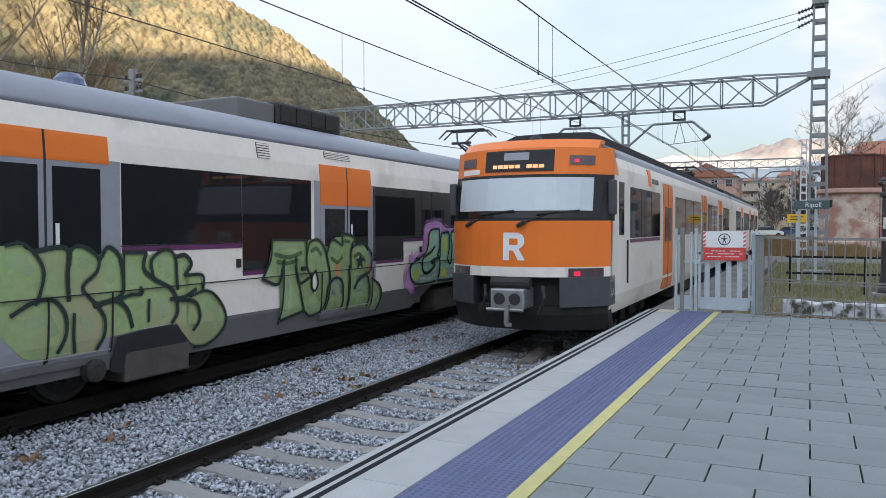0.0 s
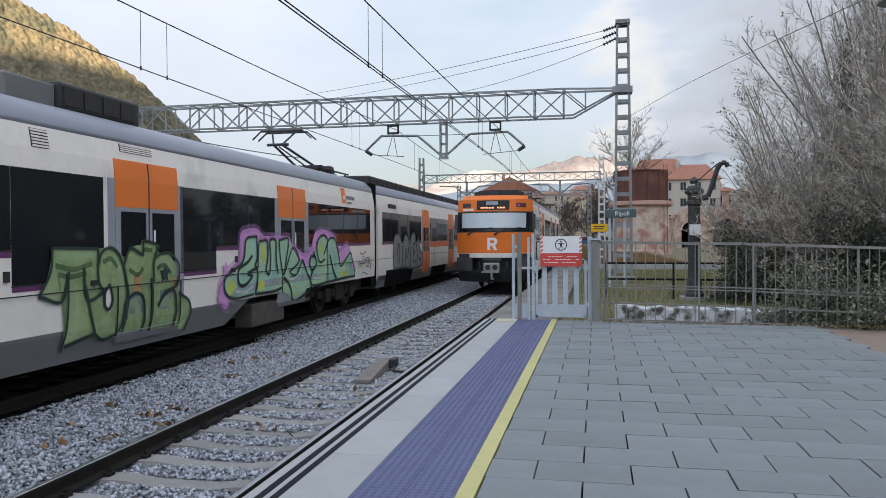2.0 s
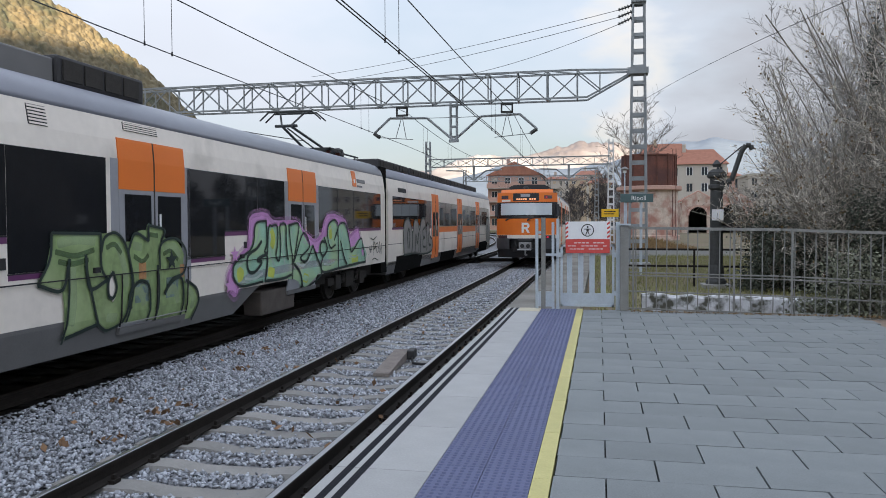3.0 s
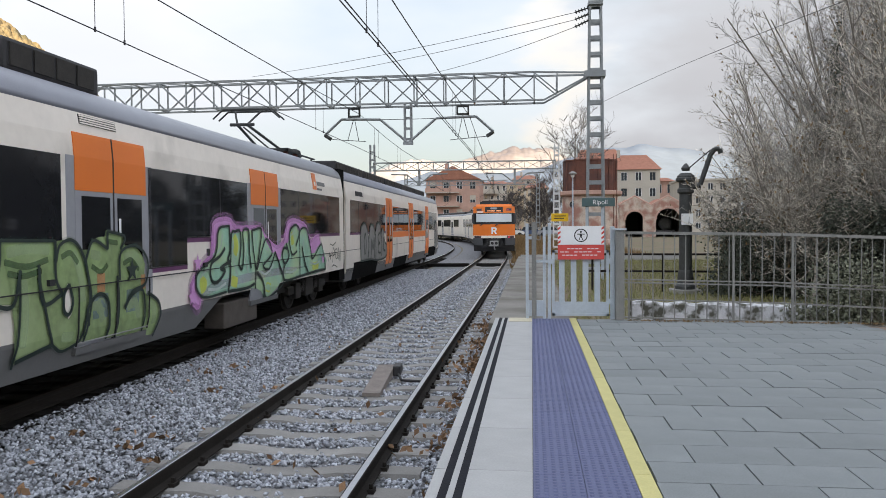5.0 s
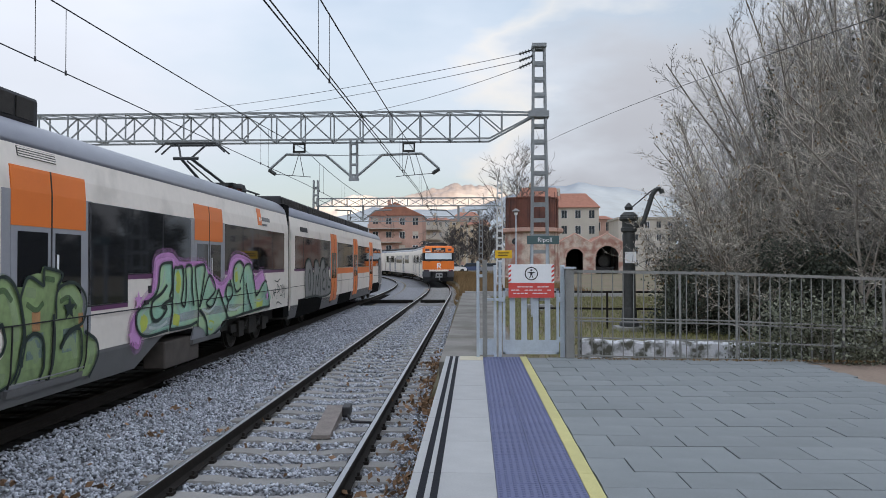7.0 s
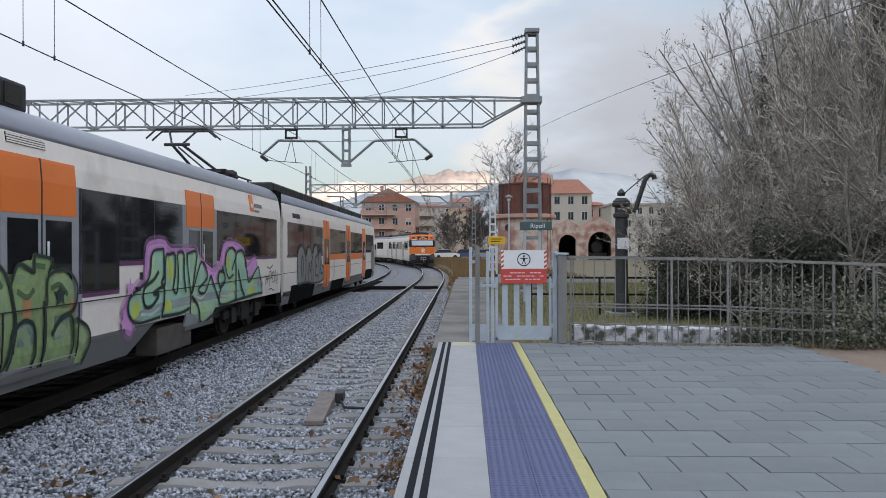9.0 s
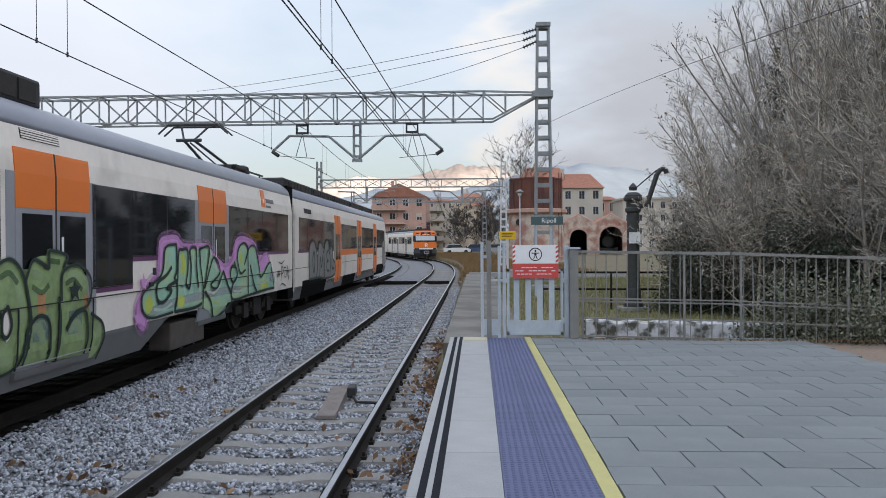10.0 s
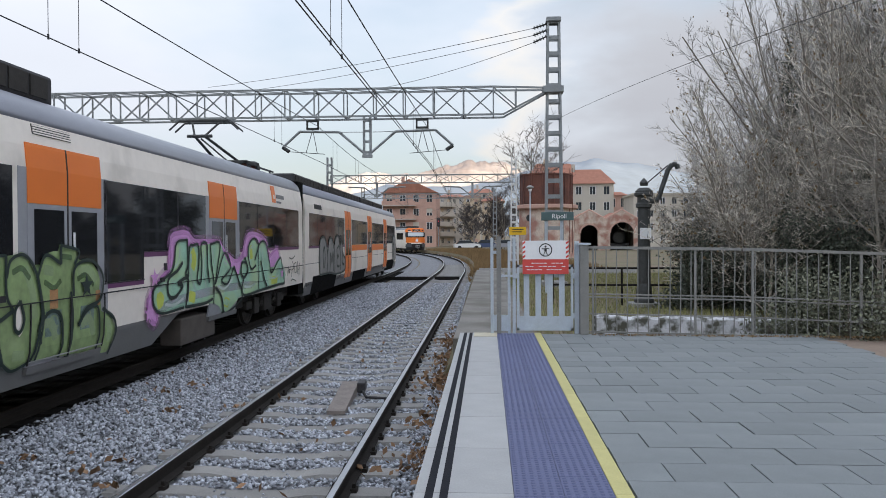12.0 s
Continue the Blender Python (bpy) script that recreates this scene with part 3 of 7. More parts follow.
    z = np.array([z_of(p, q) for p, q in zip(x, y)]) + rng.uniform(-0.3, 1.0, n) * size * 0.55
    out = np.stack([x[:, None] + k * (vx * c - vy * s), y[:, None] + k * (vx * s + vy * c), z[:, None] + k * vz], -1)
    faces = tri[None] + (np.arange(n) * 6)[:, None, None]
    me = from_arrays(name, out.reshape(-1, 3), faces.reshape(-1, 3), material)
    return tagged(part(name, me, material), label, "ballast", kind="stuff")


def near_rail(x, y):
    """Where no stone lies: on rails and on the open backs of the sleepers."""
    mid = -1.70 - 0.005 * (y - 10)
    off = np.abs(x - mid)
    on_rail = np.abs(off - 0.87) < 0.1
    k = np.abs(((y - 6.0 + 0.3) % 0.6) - 0.3)
    on_sleeper = (k < 0.14) & (off < 1.3) & (np.random.default_rng(5).uniform(0, 1, len(x)) < 0.97)
    return ~(on_rail | on_sleeper)


build_ground()
tagged(strip("ballast_bed", track_x, -3.1, 1.32, 2, 180, -0.212, "bed"), "pale grey crushed stone bed under the near track", "ballast", kind="structure")
tagged(strip("ballast_bed_far", track2_x, -2.6, 1.6, 50, 180, -0.206, "bed"), "pale crushed stone bed beyond the parked train", "ballast", kind="structure")
# the dark bed ends with the train whose shade it stands for
tagged(strip("ballast_bed_dark", track2_x, -2.2, 1.45, 2, 50, -0.2, "darkbed"), "stone bed coloured dark for the shade under the parked train", "ballast", kind="structure")
for sd in (-1, 1):
    build_rail(track_x, sd, 2, 180, "worn steel rail with bright head on concrete sleepers")
    build_rail(track2_x, sd, 2, 49.5, "dull steel rail beneath the parked train")
    build_rail(track2_x, sd, 49.5, 180, "steel rail with bright head beyond the parked train")


# ---- trains ----
PROFILE = ((1.36, 0.40), (1.45, 0.80), (1.47, 1.2), (1.47, 2.95), (1.45, 3.2), (1.40, 3.5))
COVE = ((1.40, 3.5), (1.385, 3.57), (1.35, 3.65), (1.3, 3.72), (1.22, 3.79), (1.12, 3.85), (1.0, 3.9), (0.8, 3.94), (0.5, 3.98), (0.0, 4.0))


def mirrored(half):
    return list(half) + [(-x, z) for x, z in reversed(half) if x > 1e-6]


def side_x(z):
    """How far the car's side stands out at a height over the rail."""
    return float(np.interp(z, [p[1] for p in PROFILE], [p[0] for p in PROFILE]))


def panel(y0, y1, z0, z1, out=0.004, thick=0.03, both=False):
    """A plate on the car's side that follows its bulge."""
    zs = [z0] + [z for _, z in PROFILE if z0 < z < z1] + [z1]
    bm = bmesh.new()
    for s in ((1, -1) if both else (1,)):
        front = [[bm.verts.new((s * (side_x(z) + out), y, z)) for z in zs] for y in (y0, y1)]
        back = [[bm.verts.new((s * (side_x(z) + out - thick), y, z)) for z in zs] for y in (y0, y1)]
        for k in range(len(zs) - 1):
            bm.faces.new((front[0][k], front[1][k], front[1][k + 1], front[0][k + 1]))
        for e in (0, 1):
            for k in range(len(zs) - 1):
                bm.faces.new((front[e][k], front[e][k + 1], back[e][k + 1], back[e][k]))
        for k in (0, -1):
            bm.faces.new((front[0][k], front[1][k], back[1][k], back[0][k]))
    bmesh.ops.recalc_face_normals(bm, faces=bm.faces)
    return bm


def car_shell(car, y0, y1, white_from=0.85, skirt_to=None):
    lower = [(1.36, 0.40), (1.45, 0.80), (side_x(white_from), white_from)]
    upper = [(side_x(white_from), white_from)] + [p for p in PROFILE if p[1] > white_from]
    part("skirt", extruded(mirrored(lower), y0, skirt_to or y1), "skirt", car, "dark grey lower side panels")
    part("body", extruded(mirrored(upper), y0, y1), "white", car, "off-white side panels")
    part("roof", extruded(mirrored(COVE), y0, y1), "roof", car, "rounded blue-grey roof edge", smooth=True)
    part("seam", panel(y0, y1, 1.36, 1.374, 0.003), "rubber", car)


def window(car, y0, y1, z0, z1, bars=0):
    w = part("window", panel(y0, y1, z0, z1, 0.006), "glass", car, "dark tinted window band")
    for k in range(1, bars + 1):
        y = y0 + (y1 - y0) * k / (bars + 1)
        part("window_bar", panel(y - 0.012, y + 0.012, z0, z1, 0.009), "rubber", w)
    part("gasket", panel(y0 - 0.015, y1 + 0.015, z0 - 0.018, z0 - 0.002, 0.008), "rubber", w)


def plug_door(car, y0, y1, orange_from=2.53, sill=0.62, lower="white", glass=True):
    mid, top = (y0 + y1) / 2, 3.24
    frame = part("door_frame", panel(y0 - 0.17, y1 + 0.17, 0.9, 2.95, 0.006), "frame", car, "grey door surround")
    part("threshold", panel(y0, y1, sill - 0.09, sill, 0.05, 0.08), "skirt", frame, "narrow door step")
    for a, b, pane_a, pane_b in ((y0, mid - 0.015, y0 + 0.13, mid - 0.09), (mid + 0.015, y1, mid + 0.09, y1 - 0.13)):
        leaf = part("door_leaf", panel(a, b, sill, orange_from, 0.012), "frame" if lower != "orange" else "orange", car, "grey sliding door leaf" if lower != "orange" else "orange door leaf")
        part("door_head", panel(a, b, orange_from + 0.004, top, 0.014), "orange", leaf, "orange upper door panel")
        part("door_window", panel(pane_a, pane_b, 1.5, orange_from - 0.06, 0.017), "glass", leaf)
        part("door_foot", panel(a + 0.05, b - 0.05, sill + 0.05, 1.36, 0.015), "orange" if lower == "orange" else "skirt" if lower == "grey" else "frame", leaf)
        if a > mid:
            part("sticker", panel(pane_a + 0.03, pane_a + 0.08, 1.75, 2.2, 0.02), "signwhite", leaf, "narrow pale notice strip")
    part("door_seal", panel(mid - 0.014, mid + 0.014, sill, top, 0.017), "rubber", frame)


def louvre(car, y0, y1, z0, z1, n):
    v = part("vent", panel(y0, y1, z0, z1, 0.006), "rubber", car, "louvred vent")
    for k in range(n):
        z = z0 + (z1 - z0) * (k + 0.5) / n
        part("slat", panel(y0 + 0.01, y1 - 0.01, z - 0.3 * (z1 - z0) / n, z + 0.3 * (z1 - z0) / n, 0.016), "white", v)


def wheel_mesh():
    bm = turned(((0.08, -0.07), (0.3, -0.07), (0.44, -0.065), (0.47, -0.05), (0.47, -0.02), (0.44, -0.01), (0.43, 0.06), (0.36, 0.07), (0.34, 0.04), (0.16, 0.04), (0.14, 0.1), (0.05, 0.1)), 20)
    bmesh.ops.rotate(bm, verts=bm.verts, matrix=Matrix.Rotation(radians(90), 3, "Y"))
    bmesh.ops.translate(bm, verts=bm.verts, vec=(0, 0, 0))
    me = mesh_of(bm, "wheel")
    me.materials.append(M["bogie"])
    return me


WHEEL = wheel_mesh()


def bogie(car, y):
    b = part("bogie", boxes((0.95, 1.1, y - 1.7, y + 1.7, 0.42, 0.62), (0.98, 1.14, y - 0.35, y + 0.35, 0.3, 0.75), (1.0, 1.16, y - 1.25, y - 0.85, 0.3, 0.68), (1.0, 1.16, y + 0.85, y + 1.25, 0.3, 0.68), (-1.1, -0.95, y - 1.7, y + 1.7, 0.42, 0.62), (-0.9, 0.9, y - 0.25, y + 0.25, 0.4, 0.7), bevel=0.02), "bogie", car, "grimy dark bogie frame")
    for dy in (-1.1, 1.1):
        for s in (-1, 1):
            w = part("wheel", WHEEL, "bogie", b)
            w.matrix_basis = pose(s * 0.87, y + dy, 0.47, 0, 0, 0 if s > 0 else 180)
    for dy in (-0.6, 0.6):
        part("coil_spring", turned([(0.1 + 0.02 * (k % 2), 0.45 + 0.025 * k) for k in range(12)], 10, 1.06, y + dy), "bogie", b)
        part("damper", tube(bmesh.new(), (1.12, y + dy - 0.3, 0.4), (1.14, y + dy + 0.3, 0.85), 0.035, n=8), "bogie", b)


def stroke_points(pts, per=8):
    """A smooth line through hand-set points."""
    p = [Vector((a, b, 0)) for a, b in pts]
    if len(p) < 3:
        return p
    p = [p[0] * 2 - p[1]] + p + [p[-1] * 2 - p[-2]]
    out = []
    for a, b, c, d in zip(p, p[1:], p[2:], p[3:]):
        for k in range(per):
            t = k / per
            out.append(0.5 * ((2 * b) + (c - a) * t + (2 * a - 5 * b + 4 * c - d) * t * t + (3 * b - a - 3 * c + d) * t ** 3))
    return out + [p[-2]]


def ribbon(bm, pts, width, out):
    """A painted stroke with round ends, lying on the car's side."""
    line = stroke_points(pts)

    def spot(v, lift):
        return bm.verts.new((side_x(v.y) + lift, v.x, v.y))

    d0, d1 = (line[0] - line[1]).normalized(), (line[-1] - line[-2]).normalized()
    line = [line[0] + d0 * width * 0.15] + line
    line.append(line[-1] + d1 * width * 0.15)
    n = len(line)
    left, right = [], []
    for k, v in enumerate(line):
        d = (line[min(k + 1, n - 1)] - line[max(k - 1, 0)]).normalized()
        side = Vector((-d.y, d.x, 0)) * width / 2 * (0.6 if k in (0, n - 1) else 1.0)
        lift = out + 0.00003 * k
        left.append(spot(v + side, lift))
        right.append(spot(v - side, lift))
    for k in range(n - 1):
        bm.faces.new((left[k], right[k], right[k + 1], left[k + 1]))


# painted pieces, as places along the car and over the rail
ROUND_SHAPE = ((-5.82, 1.94), (-5.63, 1.96), (-5.47, 1.98), (-5.31, 1.89), (-4.89, 1.91), (-4.74, 1.93), (-4.59, 1.9), (-4.45, 1.82), (-4.31, 1.91), (-4.15, 1.82), (-4.09, 1.84), (-3.73, 1.83), (-3.64, 1.79), (-3.42, 1.86), (-3.24, 1.76), (-3.05, 1.77), (-2.94, 1.65), (-3.05, 1.5), (-2.76, 1.48), (-2.74, 1.29), (-2.48, 1.23), (-2.29, 1.02), (-2.24, 0.77), (-2.43, 0.55), (-2.77, 0.5), (-3.09, 0.75), (-3.29, 0.88), (-4.1, 0.83), (-4.37, 0.81), (-4.46, 0.69), (-4.99, 0.69), (-5.33, 0.7), (-5.53, 0.84), (-5.83, 1.24))
TALL_SHAPE = ((-1.14, 1.95), (-0.16, 1.93), (0.09, 1.96), (0.35, 1.77), (0.61, 1.95), (0.87, 1.97), (0.85, 2.05), (1.27, 1.96), (1.21, 1.84), (1.57, 1.83), (1.84, 1.57), (1.77, 1.19), (2.24, 1.0), (2.28, 0.71), (2.15, 0.52), (1.56, 0.61), (0.97, 0.64), (0.25, 0.69), (-0.01, 0.62), (-0.33, 0.75), (-0.87, 0.64), (-0.94, 0.63), (-0.9, 1.26), (-1.03, 1.27), (-1.42, 1.34), (-1.26, 1.55))
CLOUD_SHAPE = ((3.43, 0.8), (3.31, 1.17), (3.81, 1.51), (4.16, 1.68), (4.22, 2.16), (4.66, 2.27), (5.05, 2.25), (5.32, 2.12), (6.53, 2.12), (6.86, 1.95), (7.57, 1.7), (8.07, 1.81), (8.37, 2.21), (9.01, 2.29), (9.93, 2.12), (10.02, 1.71), (10.95, 1.91), (11.21, 1.31), (10.39, 1.05), (7.73, 1.12), (5.43, 1.1), (3.95, 1.0), (3.7, 0.72))
ANGULAR_SHAPE = ((3.91, 0.9), (3.57, 1.03), (3.5, 1.25), (3.68, 1.39), (4.16, 1.54), (4.35, 1.7), (4.46, 2.05), (4.93, 2.11), (5.03, 1.98), (5.89, 2.02), (6.61, 2.04), (6.87, 1.84), (7.28, 1.54), (7.5, 1.55), (7.75, 1.28), (7.94, 1.55), (8.21, 1.72), (8.45, 1.74), (8.53, 2.02), (8.94, 2.14), (9.24, 1.99), (9.82, 2.04), (10.19, 1.53), (10.38, 1.33), (11.13, 1.64), (11.6, 0.96), (8.2, 0.89), (7.75, 0.81), (7.06, 0.6), (6.37, 0.86), (4.96, 0.9))
ARCH_SHAPE = ((-4.21, 0.51), (-4.16, 0.78), (-4.09, 0.81), (-3.29, 0.86), (-3.09, 0.74), (-2.93, 0.54), (-2.99, 0.32), (-4.09, 0.34))
ROUND_LINES = (((-5.63, 1.96), (-5.44, 1.98), (-5.28, 1.86), (-5.18, 1.67), (-5.22, 1.45), (-5.29, 1.3)),
    ((-5.58, 1.21), (-5.32, 1.33), (-5.08, 1.34), (-4.92, 1.17), (-4.9, 0.94), (-5.0, 0.73)),
    ((-5.31, 1.89), (-4.89, 1.91), (-4.88, 1.59), (-4.87, 1.31)),
    ((-4.86, 1.72), (-4.82, 1.9), (-4.67, 1.93), (-4.47, 1.8), (-4.48, 1.63), (-4.68, 1.45), (-4.53, 1.27), (-4.38, 1.08), (-4.37, 0.88), (-4.47, 0.69)),
    ((-4.44, 1.77), (-4.31, 1.91), (-4.15, 1.79), (-4.09, 1.47), (-4.16, 1.3), (-4.53, 1.23)),
    ((-4.8, 1.16), (-4.8, 0.87), (-4.77, 0.7)),
)
ROUND_LINES_MORE = (((-4.09, 1.54), (-4.08, 1.82)),
    ((-4.09, 1.84), (-3.73, 1.83)),
    ((-3.73, 1.83), (-3.77, 1.63), (-3.59, 1.48), (-3.28, 1.31), (-3.19, 1.03), (-3.29, 0.88)),
    ((-4.16, 1.27), (-3.98, 1.31), (-3.81, 1.31), (-3.83, 1.4)),
    ((-4.53, 1.23), (-4.2, 1.25), (-4.03, 1.12), (-3.95, 0.9)),
    ((-3.69, 1.23), (-3.69, 0.94)),
    ((-3.62, 1.51), (-3.64, 1.73), (-3.42, 1.86), (-3.24, 1.76), (-3.21, 1.49), (-3.2, 1.32)),
    ((-3.22, 1.76), (-3.05, 1.77), (-2.94, 1.65), (-3.07, 1.5)),
    ((-3.07, 1.5), (-2.73, 1.48), (-2.72, 1.26)),
    ((-3.33, 1.2), (-3.08, 1.21), (-2.85, 1.3)),
    ((-2.98, 1.21), (-2.6, 1.25), (-2.29, 0.98), (-2.26, 0.69), (-2.55, 0.49), (-2.83, 0.49)),
    ((-3.18, 1.18), (-2.87, 1.12), (-2.77, 0.91), (-2.88, 0.73)),
)
TALL_LINES = (((-1.17, 1.95), (-0.24, 1.93)),
    ((-0.24, 1.93), (-0.24, 1.5), (-0.12, 1.31)),
    ((-0.12, 1.31), (-0.48, 1.23), (-0.55, 1.66)),
    ((-1.17, 1.95), (-1.21, 1.64), (-1.42, 1.34)),
    ((-1.42, 1.34), (-1.01, 1.25), (-0.86, 1.62)),
    ((-0.87, 1.62), (-0.89, 0.99), (-0.96, 0.58)),
    ((-0.56, 1.52), (-0.41, 1.04), (-0.3, 0.74)),
    ((-0.3, 0.74), (-0.91, 0.64)),
    ((-0.24, 1.69), (-0.16, 1.88), (0.09, 1.93), (0.31, 1.73), (0.43, 1.27), (0.34, 0.88), (0.25, 0.71)),
    ((0.0, 1.41), (-0.1, 1.3), (-0.1, 1.11), (-0.0, 1.06), (0.07, 1.2), (0.0, 1.41)),
)
TALL_LINES_MORE = (((-0.3, 0.74), (-0.09, 0.63), (0.25, 0.69)),
    ((0.35, 1.68), (0.52, 1.92), (0.85, 1.81)),
    ((0.85, 1.81), (0.85, 2.02)),
    ((0.85, 2.04), (1.27, 1.96), (1.17, 1.8)),
    ((0.42, 0.87), (0.39, 1.08), (0.61, 1.24), (0.84, 1.15), (0.89, 0.83), (0.84, 0.65)),
    ((0.35, 1.68), (0.46, 1.17), (0.33, 0.68)),
    ((1.13, 1.39), (1.17, 1.75), (1.57, 1.83), (1.88, 1.62), (1.81, 1.3), (1.46, 1.21), (1.26, 1.01)),
    ((1.07, 1.44), (1.11, 1.02), (1.06, 0.61)),
    ((1.26, 0.99), (1.44, 1.16), (1.73, 1.2), (1.81, 0.86), (1.76, 0.56)),
    ((1.87, 1.16), (2.2, 1.0), (2.28, 0.77), (2.15, 0.5)),
)
ANGULAR_LINES = (((4.93, 2.11), (4.46, 2.05), (4.35, 1.7), (4.16, 1.54), (3.68, 1.39), (3.5, 1.25), (3.57, 1.03), (3.91, 0.9), (4.78, 0.92)),
    ((4.93, 2.11), (4.95, 1.68), (4.84, 1.51), (4.97, 1.45)),
    ((4.71, 1.71), (4.48, 1.58), (4.13, 1.47), (4.06, 1.3), (4.15, 1.15), (4.4, 1.14), (4.7, 1.3), (4.5, 1.36), (4.92, 1.43), (4.94, 1.17), (4.86, 0.92)),
    ((4.97, 1.45), (5.03, 1.96), (5.2, 2.01), (5.45, 2.0), (5.47, 1.67), (5.38, 1.39), (5.55, 1.31), (5.62, 1.67), (5.59, 2.01), (5.89, 2.02), (5.91, 1.66), (6.0, 1.29)),
    ((4.86, 0.92), (5.75, 0.91), (6.21, 0.96)),
    ((6.07, 2.02), (6.61, 2.04), (6.47, 1.59), (6.34, 1.25), (6.87, 1.84), (7.25, 1.54), (6.7, 1.3), (7.07, 1.22), (7.46, 1.55)),
)
ANGULAR_LINES_MORE = (((6.07, 2.02), (6.13, 1.66), (6.25, 1.28), (6.27, 0.86)),
    ((7.46, 1.55), (7.75, 1.24), (8.05, 0.86), (7.06, 0.6), (6.69, 0.98), (6.34, 1.18)),
    ((8.29, 1.61), (8.02, 1.61), (7.94, 1.41), (8.13, 1.28), (8.41, 1.44), (8.21, 1.72)),
    ((8.94, 1.64), (9.24, 1.99), (8.94, 2.14), (8.53, 2.02), (8.45, 1.74), (8.65, 1.46), (9.02, 1.52)),
    ((8.13, 1.28), (8.01, 1.07), (8.2, 0.89), (9.36, 0.92), (10.77, 0.96), (11.6, 0.96)),
    ((9.24, 1.51), (9.28, 1.99), (9.82, 2.04), (10.14, 1.57), (10.33, 1.3), (11.13, 1.64), (11.34, 1.38), (11.6, 0.96)),
    ((9.24, 1.51), (9.27, 0.94)),
    ((9.41, 1.61), (9.68, 1.19), (9.95, 0.98)),
)


def painted(car, name, shape, out, material, label="", parent=None):
    """A filled area of paint that follows the car's side."""
    bm = bmesh.new()
    line = stroke_points(list(shape) + [shape[0]], 3)[:-1]
    bm.faces.new([bm.verts.new((0, v.x, v.y)) for v in line])
    bmesh.ops.triangulate(bm, faces=bm.faces[:])
    for z in (0.5, 0.62, 0.72, 0.82, 0.95, 1.1, 1.22, 1.6):
        bmesh.ops.bisect_plane(bm, geom=bm.verts[:] + bm.edges[:] + bm.faces[:], plane_co=(0, 0, z), plane_no=(0, 0, 1))
    for v in bm.verts:
        v.co.x = side_x(v.co.z) + out
    for f in bm.faces:
        if f.normal.x < 0:
            f.normal_flip()
    bm.normal_update()
    flip = [f for f in bm.faces if f.normal.x < 0]
    if flip:
        bmesh.ops.reverse_faces(bm, faces=flip)
    return part(name, bm, material, parent or car, label)


def outlines(piece, lines, width, out, material="g_line", halo="g_halo"):
    """Sprayed strokes, each with a thin fringe of paint dust beneath it."""
    for k, s in enumerate(lines):
        if halo:
            bm = bmesh.new()
            ribbon(bm, s, width * 1.8, out - 0.0028 + 0.0002 * k)
            part("paint_dust", bm, halo, piece)
        bm = bmesh.new()
        ribbon(bm, s, width * (0.82 + 0.3 * ((k * 7) % 5) / 4), out + 0.0007 * k)
        part("spray_line", bm, material, piece)


def accents(piece, name, lines, width, out, material):
    """Soft inner strokes of another paint."""
    for k, s in enumerate(lines):
        bm = bmesh.new()
        ribbon(bm, s, width, out + 0.0004 * k)
        part(name, bm, material, piece)


TALL_PALE = (((-1.05, 1.82), (-0.7, 1.86), (-0.36, 1.83)), ((-0.8, 1.5), (-0.78, 1.1), (-0.82, 0.8)), ((0.12, 1.78), (0.25, 1.5), (0.3, 1.2)), ((0.5, 1.75), (0.68, 1.72)), ((1.28, 1.68), (1.55, 1.7), (1.7, 1.55)), ((1.95, 1.0), (2.1, 0.9), (2.12, 0.7)), ((0.52, 1.1), (0.66, 1.08), (0.74, 0.9)), ((1.36, 1.0), (1.55, 1.06), (1.66, 0.85)), ((-0.1, 0.8), (0.1, 0.78)))
TALL_SHADE = (((-1.1, 1.72), (-0.75, 1.66), (-0.38, 1.72)), ((-1.05, 1.6), (-0.8, 1.56), (-0.5, 1.6)), ((-0.12, 1.74), (0.05, 1.78), (0.2, 1.66)), ((0.5, 1.6), (0.7, 1.52), (0.85, 1.6)), ((1.25, 1.6), (1.45, 1.64), (1.65, 1.5)), ((0.9, 1.9), (1.1, 1.88)))
ROUND_PALE = (((-5.6, 1.78), (-5.45, 1.8), (-5.34, 1.66)), ((-5.4, 1.1), (-5.15, 1.12), (-5.04, 0.95)), ((-4.72, 1.75), (-4.6, 1.72)), ((-4.32, 1.72), (-4.26, 1.5)), ((-3.95, 1.7), (-3.92, 1.45)), ((-3.52, 1.68), (-3.4, 1.7), (-3.33, 1.5)), ((-3.0, 1.62), (-3.05, 1.56)), ((-2.62, 1.1), (-2.44, 0.95), (-2.42, 0.75)), ((-3.55, 1.25), (-3.42, 1.1), (-3.4, 0.98)), ((-4.66, 1.1), (-4.58, 0.95)))
ANGULAR_MINT = (((4.62, 1.95), (4.5, 1.7), (4.2, 1.6)), ((3.7, 1.26), (3.85, 1.34), (4.1, 1.4)), ((4.0, 1.03), (4.4, 1.0), (4.75, 1.08)), ((4.78, 1.2), (4.82, 1.38)), ((5.12, 1.85), (5.1, 1.5), (5.3, 1.2)), ((5.72, 1.9), (5.74, 1.5), (5.85, 1.2)), ((6.2, 1.9), (6.32, 1.6)), ((6.48, 1.2), (6.9, 1.12), (7.4, 1.3)), ((6.85, 1.66), (7.05, 1.6)), ((8.62, 1.9), (8.85, 2.0)), ((8.2, 1.08), (8.6, 1.05), (9.0, 1.1)), ((9.5, 1.9), (9.6, 1.6)), ((10.1, 1.2), (10.6, 1.15), (11.0, 1.2)))
